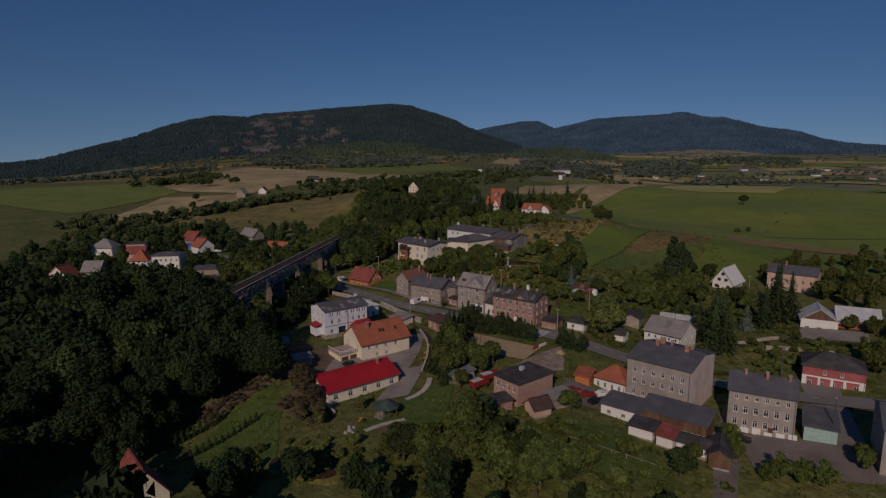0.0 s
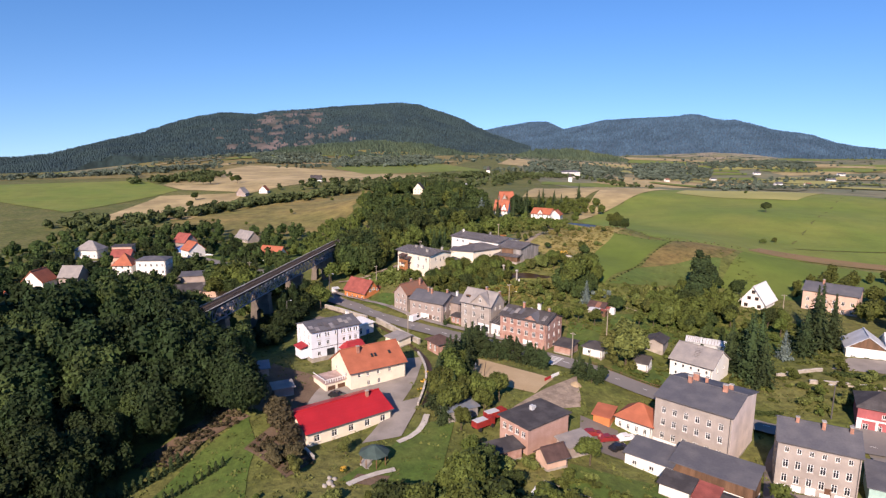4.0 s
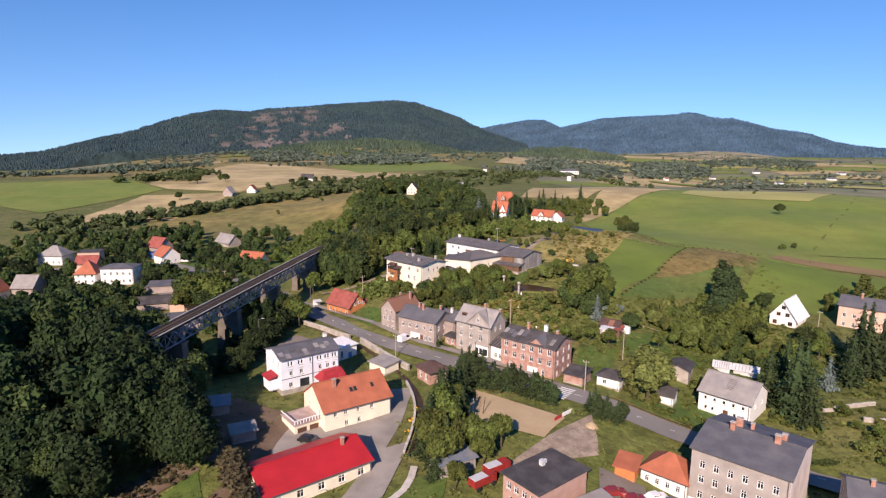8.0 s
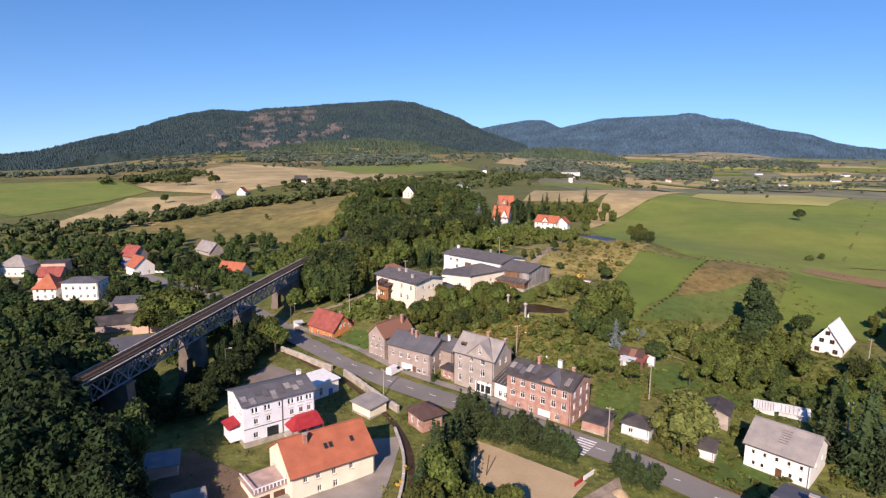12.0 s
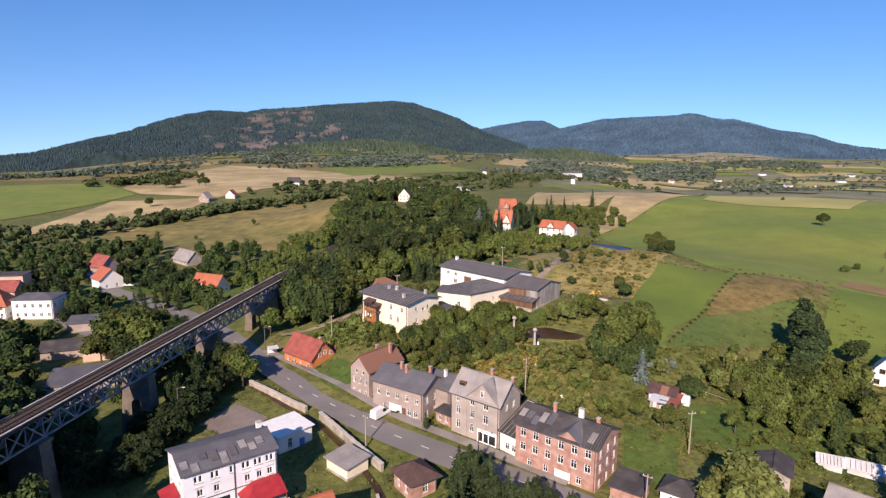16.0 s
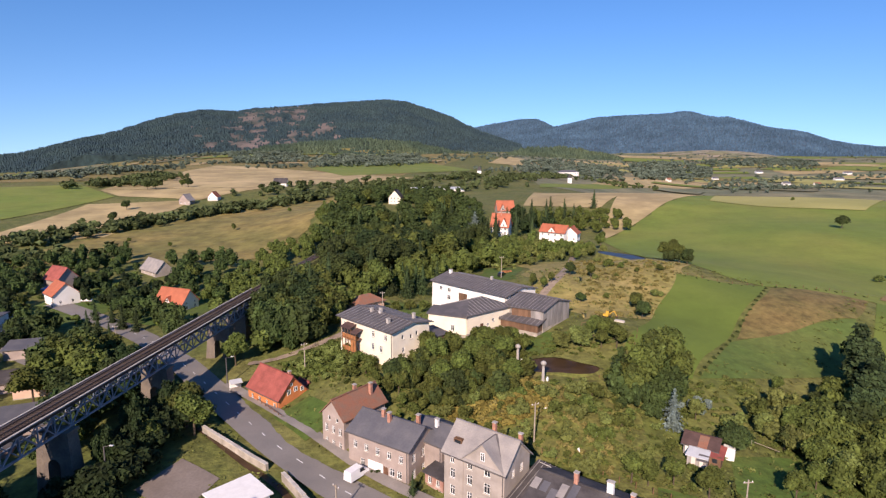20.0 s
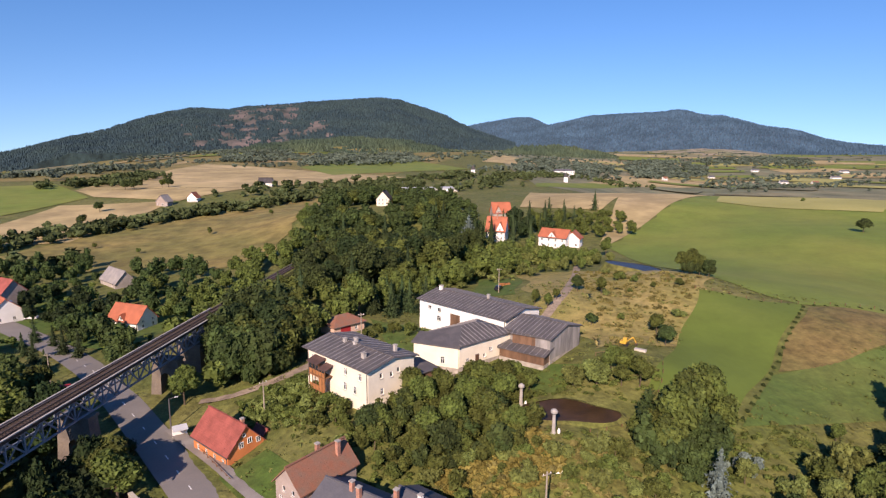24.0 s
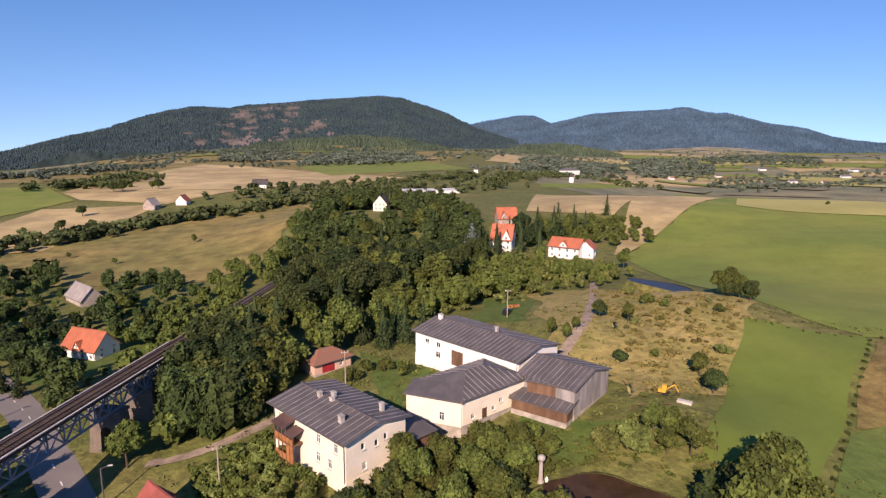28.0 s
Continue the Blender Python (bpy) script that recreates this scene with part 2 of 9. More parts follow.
mat("bridge_paint", (0.16, 0.2, 0.255), 0.6, spread=0.2, scale=0.5, fine=4.0, bump=0.1, second=(0.24, 0.24, 0.26))
mat("yard_earth", (0.19, 0.155, 0.13), 0.95, spread=0.25, scale=0.15, fine=2.0, bump=0.2, second=(0.25, 0.21, 0.18), use="World")
mat("terrace_tile", (0.42, 0.31, 0.28), 0.8, spread=0.2, scale=0.6, fine=4.0, bump=0.1)
mat("tarred_wood", (0.05, 0.036, 0.028), 0.8, spread=0.3, scale=1.0, fine=5.0, bump=0.2, rand=0.2)
mat("roof_brown", (0.095, 0.056, 0.048), 0.8, spread=0.25, scale=0.5, fine=3.0, bump=0.2)
mat("roof_green", (0.055, 0.085, 0.075), 0.7, spread=0.2, scale=0.6, fine=4.0, bump=0.15)
mat("rail_steel", (0.14, 0.1, 0.08), 0.45, metal=0.6, spread=0.2, scale=1.0, fine=8.0, bump=0.1)
mat("kerb_pale", (0.5, 0.46, 0.4), 0.85, spread=0.15, scale=0.6, fine=4.0, bump=0.15)
mat("road_paint", (0.75, 0.75, 0.72), 0.7, spread=0.12, scale=1.5, fine=6.0, bump=0.05)
mat("bark", (0.1, 0.075, 0.05), 0.9, spread=0.3, scale=1.0, fine=8.0, bump=0.5)
mat("leaves", (0.076, 0.096, 0.021), 0.8, spread=0.3, scale=0.25, fine=1.5, bump=0.0, rand=0.22, island=0.35, glossy=0.2)
mat("leaves_mid", (0.042, 0.062, 0.017), 0.8, spread=0.3, scale=0.2, fine=1.5, bump=0.0, rand=0.2, island=0.35, glossy=0.2)
mat("leaves_pale", (0.115, 0.135, 0.036), 0.8, spread=0.3, scale=0.25, fine=1.5, bump=0.0, rand=0.22, island=0.35, glossy=0.2)
mat("dry_weed", (0.165, 0.145, 0.05), 0.9, spread=0.3, scale=0.25, fine=1.5, bump=0.0, island=0.3, glossy=0.1)
mat("leaves_copper", (0.08, 0.066, 0.034), 0.8, spread=0.3, scale=0.25, fine=1.5, bump=0.0, rand=0.15, island=0.35, glossy=0.2)
mat("leaves_dark", (0.0215, 0.0385, 0.0115), 0.8, spread=0.3, scale=0.2, fine=1.5, bump=0.0, rand=0.2, island=0.35, glossy=0.2)
mat("needles", (0.036, 0.056, 0.02), 0.85, spread=0.3, scale=0.3, fine=2.0, bump=0.0, rand=0.2, island=0.35, glossy=0.2)
mat("needles_blue", (0.13, 0.17, 0.15), 0.85, spread=0.25, scale=0.3, fine=2.0, bump=0.0, island=0.3, glossy=0.2)
# Western mountain: its green leans to blue to stand in for haze.
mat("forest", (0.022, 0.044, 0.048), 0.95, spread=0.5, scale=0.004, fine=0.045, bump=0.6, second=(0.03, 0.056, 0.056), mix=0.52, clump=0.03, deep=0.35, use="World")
# Forest of the farthest ridges, with the blue of distance haze painted in.
mat("hazed_forest", (0.05, 0.092, 0.135), 0.95, spread=0.35, scale=0.003, fine=0.03, bump=0.5, second=(0.06, 0.105, 0.145), mix=0.52, clump=0.02, deep=0.25, use="World")
mat("felled", (0.19, 0.15, 0.135), 0.95, spread=0.35, scale=0.01, fine=0.06, bump=0.6, second=(0.03, 0.045, 0.035), mix=0.5, use="World")
mat("goldenrod", (0.2, 0.165, 0.045), 0.9, spread=0.3, scale=0.25, fine=1.5, bump=0.0, island=0.3, glossy=0.1)
# Distance haze is put into these leaf colours, more so in the far ones.
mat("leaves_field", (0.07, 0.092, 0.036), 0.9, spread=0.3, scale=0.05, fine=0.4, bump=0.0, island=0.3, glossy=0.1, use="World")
mat("hazed_leaves", (0.1, 0.13, 0.095), 0.9, spread=0.25, scale=0.02, fine=0.2, bump=0.0, island=0.25, glossy=0.1, use="World")
# Slope spruces also carry the haze of distance as a blue tint.
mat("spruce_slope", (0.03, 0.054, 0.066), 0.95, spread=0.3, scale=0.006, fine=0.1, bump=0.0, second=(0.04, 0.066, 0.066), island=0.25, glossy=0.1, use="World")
# Trees on those ridges: haze blue is mixed into the needle colour.
mat("hazed_spruce", (0.052, 0.096, 0.14), 0.95, spread=0.2, scale=0.006, fine=0.1, bump=0.0, island=0.25, glossy=0.1, use="World")
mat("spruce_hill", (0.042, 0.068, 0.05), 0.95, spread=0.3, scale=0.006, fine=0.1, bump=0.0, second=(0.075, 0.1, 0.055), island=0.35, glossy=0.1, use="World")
mat("car_white", (0.8, 0.8, 0.8), 0.25, spread=0.03, scale=1, fine=5, bump=0, glossy=0.6)
mat("car_black", (0.02, 0.02, 0.022), 0.2, spread=0.1, scale=1, fine=5, bump=0, glossy=0.6)
mat("car_red", (0.25, 0.03, 0.03), 0.25, spread=0.05, scale=1, fine=5, bump=0, glossy=0.6)
mat("car_blue", (0.12, 0.2, 0.36), 0.25, spread=0.05, scale=1, fine=5, bump=0, glossy=0.6)
mat("rubber", (0.02, 0.02, 0.02), 0.9, spread=0.1, scale=1, fine=5, bump=0)
mat("paint_yellow", (0.6, 0.36, 0.05), 0.5, spread=0.1, scale=1, fine=5, bump=0)
mat("paint_blue", (0.1, 0.22, 0.5), 0.5, spread=0.15, scale=1, fine=5, bump=0)
mat("paint_red", (0.36, 0.03, 0.035), 0.6, spread=0.15, scale=1, fine=5, bump=0)
mat("truck_red", (0.3, 0.03, 0.025), 0.6, spread=0.2, scale=1, fine=5, bump=0)
mat("paint_teal", (0.36, 0.52, 0.46), 0.8, spread=0.1, scale=1, fine=5, bump=0.1)
mat("pole_wood", (0.33, 0.28, 0.22), 0.9, spread=0.2, scale=1, fine=6, bump=0.2)
mat("brown_water", (0.06, 0.034, 0.018), 0.28, spread=0.3, scale=0.3, fine=1.5, bump=0.05, glossy=0.12, use="World")
mat("pond_water", (0.03, 0.022, 0.016), 0.3, spread=0.3, scale=0.3, fine=1.5, bump=0.05, glossy=0.12, use="World")

# ---- mesh helpers ----


class Shape:
    """Collects corners and faces of one mesh, in metres."""

    def __init__(self):
        self.v, self.f = [], []

    def poly(self, *pts):
        n = len(self.v)
        self.v += [tuple(p) for p in pts]
        self.f.append(tuple(range(n, n + len(pts))))
        return self

    def box(self, x0, y0, z0, x1, y1, z1, m=None):
        n = len(self.v)
        pts = [Vector((x, y, z)) for z in (z0, z1) for x, y in ((x0, y0), (x1, y0), (x1, y1), (x0, y1))]
        self.v += [tuple(m @ p if m else p) for p in pts]
        self.f += [tuple(n + i for i in q) for q in ((3, 2, 1, 0), (4, 5, 6, 7), (0, 1, 5, 4), (1, 2, 6, 5), (2, 3, 7, 6), (3, 0, 4, 7))]
        return self

    def prism(self, pts, drop):
        """A slab: the polygon pts (counter-clockwise from above) with its copy drop metres below."""
        n, k = len(self.v), len(pts)
        self.v += [tuple(p) for p in pts] + [(p[0], p[1], p[2] - drop) for p in pts]
        self.f.append(tuple(range(n, n + k)))
        self.f.append(tuple(range(n + 2 * k - 1, n + k - 1, -1)))
        self.f += [(n + i, n + k + i, n + k + (i + 1) % k, n + (i + 1) % k) for i in range(k)]
        return self

    def beam(self, a, b, w, h=None):
        """A bar of square section from a to b."""
        a, b = Vector(a), Vector(b)
        d = (b - a).normalized()
        s = d.cross(Vector((0, 0, 1)))
        s = (Vector((1, 0, 0)) if s.length < 1e-3 else s.normalized()) * w / 2
        u = s.cross(d).normalized() * (h or w) / 2
        n = len(self.v)
        self.v += [tuple(p + q) for p in (a, b) for q in (-s - u, s - u, s + u, -s + u)]
        self.f += [tuple(n + i for i in q) for q in ((0, 1, 2, 3), (7, 6, 5, 4), (0, 4, 5, 1), (1, 5, 6, 2), (2, 6, 7, 3), (3, 7, 4, 0))]
        return self

    def tube(self, rings, sides=8, cap=True):
        """Rings (centre, radius) joined to a round tapering body."""
        n = len(self.v)
        for c, r in rings:
            self.v += [(c[0] + r * math.cos(2 * math.pi * i / sides), c[1] + r * math.sin(2 * math.pi * i / sides), c[2]) for i in range(sides)]
        for k in range(len(rings) - 1):
            for i in range(sides):
                j = (i + 1) % sides
                self.f.append((n + k * sides + i, n + k * sides + j, n + (k + 1) * sides + j, n + (k + 1) * sides + i))
        if cap:
            self.f.append(tuple(n + (len(rings) - 1) * sides + i for i in range(sides)))
            self.f.append(tuple(n + i for i in range(sides - 1, -1, -1)))
        return self

    def mesh(self, name, material):
        me = bpy.data.meshes.new(name)
        me.from_pydata(self.v, [], self.f)
        me.materials.append(MATS[material])
        me.update()
        return me


def part(name, shape, material, parent=None, label="", m=None):
    """Links a shape (or a ready mesh) as one object, under its thing if one is given."""
    ob = new(name, shape if isinstance(shape, bpy.types.Mesh) else shape.mesh(name, material))
    ob.parent = parent
    if m:
        ob.matrix_basis = m
    return tagged(ob, label)


def thing(name, label, category, m=None, group="", kind=""):
    ob = new(name)
    ob.matrix_basis = m or Matrix()
    return tagged(ob, label, category, group, kind)


def stuff(name, verts, faces, material, label, category="", smooth=False):
    """One mesh from arrays of corners (n, 3) and faces (k, 3 or 4)."""
    me = bpy.data.meshes.new(name)
    verts, faces = np.asarray(verts, np.float32), np.asarray(faces, np.int32)
    k = faces.shape[1]
    me.vertices.add(len(verts)), me.loops.add(faces.size), me.polygons.add(len(faces))
    me.vertices.foreach_set("co", verts.ravel())
    me.loops.foreach_set("vertex_index", faces.ravel())
    me.polygons.foreach_set("loop_start", np.arange(0, faces.size, k, dtype=np.int32))
    me.polygons.foreach_set("use_smooth", np.full(len(faces), smooth))
    me.update(calc_edges=True)
    me.materials.append(MATS[material])
    ob = new(name, me)
    return tagged(ob, label, category, kind="stuff")


# ---- the ground ----
HEIGHTS = [(26, 167, -1.5), (-18, 208, -2.5), (-54, 230, -5.2), (-40, 226, -3.5), (-22, 240, 8.0), (-10, 225, 2.2), (17, 230, 9.3), (37, 258, 12.8),
           (67, 309, 18), (91, 293, 14.5), (34, 300, 15), (-112, 319, -4.5), (-160, 385, -3), (-207, 727, 13), (-50, 490, 18), (197, 434, 14),
           (130, 560, 19), (270, 540, 18), (60, 176, -6), (46, 140, -8), (66, 134, -9.5), (84, 205, -5), (112, 236, 0), (41, 208, 1),
           (22, 190, -2), (4, 197, -1.5), (-8, 180, -4), (-20, 157, -5), (-22, 133, -6.5), (-42, 178, -4.5), (-80, 190, -9), (8, 266, 10),
           (-6, 280, 8.5), (-32, 292, 6), (-60, 110, -10), (0, 90, -8.5), (60, 80, -12), (-158, 265, -4.4), (-185, 245, -5), (-205, 305, -4),
           (-112, 243, -5.7), (-97, 220, -7.2), (-125, 265, -5), (-170, 335, -3.8), (-148, 172, -8.2), (-27, 193, -5.6), (-20, 187.5, -5.6), (-40, 206, -5.6), (-22, 203, -1.8), (-13, 194, -1.7), (-31, 212, -2.0), (-16, 236.5, 8.6), (-29, 249, 8.6), (-24, 243, 8.6), (-12, 244, 9.0), (-19, 231, 6.0), (-46, 236, -3.2), (-40, 240, -2.8), (-50, 244, -3.2), (-36, 233, -2.6), (-37, 172, -2.6), (-45, 177, -2.8), (-39, 183, -3.0)]
HEIGHTS = np.array(HEIGHTS, float)


def near_ground(x, y):
    d = (x[..., None] - HEIGHTS[:, 0]) ** 2 + (y[..., None] - HEIGHTS[:, 1]) ** 2
    w = 1 / (d + 144.0) ** 1.6
    return (w * HEIGHTS[:, 2]).sum(-1) / w.sum(-1)


def ease(a, b, v):
    s = np.clip((v - a) / (b - a), 0, 1)
    return s * s * (3 - 2 * s)


def ground_z(x, y):
    """Height of the land at a place (numbers or arrays)."""
    x, y = np.asarray(x, float), np.asarray(y, float)
    r = np.hypot(x, y - 90)
    side = np.degrees(np.arctan2(x, y - 90))
    # the valley sinks to the east of the village, the fields rise gently to the west
    far = 12 - 42 * ease(2, 22, side) * (1 - 0.85 * ease(1700, 3000, r)) - 6 * ease(-25, -50, side) - 85 * ease(-20, -42, side) * ease(800, 2300, r) + 10 * ease(1500, 2500, r) - 150 * ease(3100, 4700, r)
    far = far + 3.5 * np.sin(x / 170.0 + 1) * np.sin(y / 230.0) * ease(700, 1200, r)
    t = ease(560, 860, r)
    return near_ground(x, y) * (1 - t) + far * t


def gz(x, y):
    return float(ground_z(x, y))


def spread_axis(lo, hi, step, out_lo, out_hi, grow=1.12):
    core = list(np.arange(lo, hi + 0.1, step))
    s, v = step, core[-1]
    while v < out_hi:
        s *= grow
        v += s
        core.append(v)
    s, v, low = step, core[0], []
    while v > out_lo:
        s *= grow
        v -= s
        low.append(v)
    return np.array(low[::-1] + core)


gx, gy = spread_axis(-180, 230, 4, -4800, 4800, 1.065), spread_axis(60, 440, 4, -1500, 4900, 1.065)
X, Y = np.meshgrid(gx, gy)
Z = ground_z(X, Y)
idx = np.arange(X.size).reshape(X.shape)
ground = stuff("ground", np.stack([X, Y, Z], -1).reshape(-1, 3), np.stack([idx[:-1, :-1], idx[:-1, 1:], idx[1:, 1:], idx[1:, :-1]], -1).reshape(-1, 4), "grass",
               "rough green and yellowing grassland of the valley", "ground", smooth=True)
tagged(ground, kind="structure")


HARD = []


def sheet(name, label, category, corners, material, lift=0.12, step=4.0, wobble=0.0, kind="structure", level=None):
    """A four-cornered patch (a field, a yard, a lawn) laid on the ground."""
    if material in ("gravel", "pavement", "asphalt", "sand", "track_earth", "yard_earth"):
        HARD.append(corners)
    a, b, c, d = (np.array(p, float) for p in corners)
    n = int(max(2, min(70, max(np.linalg.norm(b - a), np.linalg.norm(c - d)) / step)))
    k = int(max(2, min(70, max(np.linalg.norm(d - a), np.linalg.norm(c - b)) / step)))
    u, v = np.meshgrid(np.linspace(0, 1, n + 1), np.linspace(0, 1, k + 1))
    p = ((1 - u) * (1 - v))[..., None] * a + (u * (1 - v))[..., None] * b + (u * v)[..., None] * c + ((1 - u) * v)[..., None] * d
    if wobble:
        p[..., 0] += wobble * np.sin(p[..., 1] * 0.21 + p[..., 0] * 0.05) * np.where((u == 0) | (u == 1), 1, 0)
        p[..., 1] += wobble * np.sin(p[..., 0] * 0.19 + 1.3) * np.where((v == 0) | (v == 1), 1, 0)
    z = ground_z(p[..., 0], p[..., 1]) + lift if level is None else np.full(u.shape, level)
    i = np.arange(u.size).reshape(u.shape)
    ob = stuff(name, np.dstack([p, z]).reshape(-1, 3), np.stack([i[:-1, :-1], i[:-1, 1:], i[1:, 1:], i[1:, :-1]], -1).reshape(-1, 4), material, label, category, smooth=True)
    return tagged(ob, kind=kind)


def ribbon(name, label, category, line, width, material, lift=0.15, step=3.0, off=0.0, zs=None, kind="structure", parent=None):
    """A strip of one width along a bent line, laid on the ground (a road, a path, a kerb top)."""
    pts = smooth_line(line, step)
    d = np.gradient(pts, axis=0)
    d /= np.linalg.norm(d, axis=1)[:, None]
    nrm = np.stack([-d[:, 1], d[:, 0]], -1)
    rows = np.stack([pts + nrm * (off + width * s) for s in (0.5, 0.17, -0.17, -0.5)], 1)
    mid = ground_z(pts[:, 0], pts[:, 1])
    z = np.repeat(mid[:, None], 4, 1) + lift
    i = np.arange(len(pts) * 4).reshape(-1, 4)
    ob = stuff(name, np.dstack([rows, z]).reshape(-1, 3), np.stack([i[:-1, :-1], i[:-1, 1:], i[1:, 1:], i[1:, :-1]], -1).reshape(-1, 4)[:, ::-1], material, label, category, smooth=True)
    return tagged(ob, kind=kind)


def smooth_line(line, step):
    p = np.array(line, float)
    s = np.r_[0, np.cumsum(np.linalg.norm(np.diff(p, axis=0), axis=1))]
    q = np.linspace(0, s[-1], max(3, int(s[-1] / step)))
    out = np.stack([np.interp(q, s, p[:, 0]), np.interp(q, s, p[:, 1])], -1)
    for _ in range(6):
        out[1:-1] = (out[:-2] + 2 * out[1:-1] + out[2:]) / 4
    return out


# ---- mountains round the valley: bearing in degrees from +y, slope of the sight line to the crest ----
def mountain(name, label, profile, far, depth, material, rough=9.0, seed=0.0, eye=57.0, patches=(), wood=None, count=0):
    prof = np.array(profile)
    az = np.radians(np.linspace(prof[0, 0], prof[-1, 0], int(max(30, (prof[-1, 0] - prof[0, 0]) * 9))))
    top = eye + far * np.interp(np.degrees(az), prof[:, 0], prof[:, 1])
    k = np.ones(5) / 5
    top[2:-2] = np.convolve(top, k, "valid")
    s = np.linspace(0, 1, 44)
    rows = []
    x, y = (far - depth) * np.sin(az), 90 + (far - depth) * np.cos(az)
    rows.append(np.stack([x, y, np.full(len(az), -260.0)], -1))
    for j, sj in enumerate(s):
        r = far - depth * (1 - sj)
        # a foot that flattens out, and a back that falls away behind the crest
        foot = 8 - 0.02 * max(0.0, far - depth - 2600)
        foot = np.minimum(foot, top - 60)
        h = foot + (top - foot) * (1 - (1 - sj) ** 1.6)
        x, y = r * np.sin(az), 90 + r * np.cos(az)
        lumps = np.array([noise.noise((px / 420 + seed, py / 420, 0.3)) * 30 * (1 - sj) * sj * 4 + noise.noise((px / 60, py / 60, seed)) * rough for px, py in zip(x, y)])
        rows.append(np.stack([x, y, h + lumps], -1))
    x, y = (far + 250) * np.sin(az), 90 + (far + 250) * np.cos(az)
    rows.append(np.stack([x, y, np.full(len(az), -180.0)], -1))
    p = np.array(rows)
    i = np.arange(p.shape[0] * p.shape[1]).reshape(p.shape[:2])
    ob = stuff(name, p.reshape(-1, 3), np.stack([i[:-1, :-1], i[:-1, 1:], i[1:, 1:], i[1:, :-1]], -1).reshape(-1, 4), material, label, "mountain", smooth=False)
    # clearings: parts of the slope with another cover (bearings, heights up the slope, cover, density)
    for a0, a1, s0, s1, cover, dense in patches:
        ob.data.materials.append(MATS[cover])
        slot, n = len(ob.data.materials) - 1, len(az) - 1
        for f in ob.data.polygons:
            j, i = divmod(f.index, n)
            a, u = math.degrees(az[i]), (j - 1) / 43
            ragged = noise.noise((a * 0.9 + seed, u * 16, 0.5)) + 0.6 * noise.noise((a * 3, u * 50, 0.2))
            if a0 < a < a1 and s0 < u < s1 and ragged > dense + 0.5 * max(0.0, 1 - min(a - a0, a1 - a) / 1.6):
                f.material_index = slot
    if wood:
        mountain_wood(p[1:-1], wood, count, int(seed * 10), ob)
    return tagged(ob, kind="structure")


def mountain_wood(grid, material, count, seed, hill):
    """Small pointed trees all over the slope of a hill, thinner where it has been felled."""
    r = np.random.default_rng(seed)
    n, k = grid.shape[0] - 1, grid.shape[1] - 1
    j, i = np.minimum((r.uniform(0, 1, count) ** 0.8 * n).astype(int), n - 1), r.integers(0, k, count)
    slots = np.array([f.material_index for f in hill.data.polygons]).reshape(-1, k)[1:-1]
    keep = (slots[j, i] == 0) | (r.uniform(0, 1, count) < 0.05)
    j, i = j[keep], i[keep]
    u, v = r.uniform(0, 1, (len(j), 1)), r.uniform(0, 1, (len(j), 1))
    c = grid[j, i] * (1 - u) * (1 - v) + grid[j, i + 1] * u * (1 - v) + grid[j + 1, i] * (1 - u) * v + grid[j + 1, i + 1] * u * v
    h, w = r.uniform(5, 14, (len(j), 1)), r.uniform(4, 8, (len(j), 1))
    turn = r.uniform(0, 6.28, (len(j), 1))
    ring = [c + np.concatenate([w * np.cos(turn + a), w * np.sin(turn + a), -2 + 0 * w], 1) for a in (0, 1.571, 3.142, 4.712)]
    tip = c + np.concatenate([r.normal(0, 0.8, (len(j), 2)), h], 1)
    verts = np.stack(ring + [tip], 1).reshape(-1, 3)
    base = np.arange(len(j))[:, None] * 5
    faces = np.concatenate([base + np.array(q) for q in ((0, 1, 4), (1, 2, 4), (2, 3, 4), (3, 0, 4))])
    stuff("hill_wood", verts, faces, material, "distant closed forest covering the hillside", "woodland")


WEST = [(-60, -0.03), (-48, -0.026), (-40.5, -0.0211), (-38.3, -0.0161), (-36.7, -0.0084), (-32.7, 0.0094), (-28.2, 0.0361), (-25.0, 0.0475), (-22.2, 0.0459),
        (-20.2, 0.0518), (-15.6, 0.0594), (-11.5, 0.0658), (-8.8, 0.069), (-6.7, 0.0657), (-2.9, 0.0459), (-0.2, 0.023), (2.5, 0.0065), (4.1, -0.0008)]
NOTCH = [(-3, 0.012), (-0.2, 0.0267), (1.4, 0.0323), (4.0, 0.0395), (5.6, 0.0395), (6.9, 0.0285), (8.2, 0.0203), (11, 0.012)]
EAST = [(0, -0.003), (1.4, 0.0046), (7.2, 0.0276), (10.7, 0.0408), (13.2, 0.044), (17.1, 0.0475), (18.7, 0.0505), (20.3, 0.0424), (22.3, 0.0402), (25.1, 0.0257),
        (27.6, 0.0189), (29.6, 0.007), (31.4, 0.0009), (34, -0.004), (40, -0.012), (60, -0.02)]
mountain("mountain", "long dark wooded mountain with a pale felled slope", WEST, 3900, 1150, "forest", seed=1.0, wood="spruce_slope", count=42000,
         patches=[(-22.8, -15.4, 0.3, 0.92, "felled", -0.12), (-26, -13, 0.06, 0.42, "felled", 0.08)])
mountain("mountain", "far wooded mountain behind the pass, haze coloured in blue", NOTCH, 4650, 800, "hazed_forest", rough=6, seed=2.0, wood="hazed_spruce", count=7000)
mountain("mountain", "wooded mountain ridge above the eastern valley, haze coloured in blue", EAST, 4250, 1000, "hazed_forest", rough=6, seed=3.0, wood="hazed_spruce", count=30000)
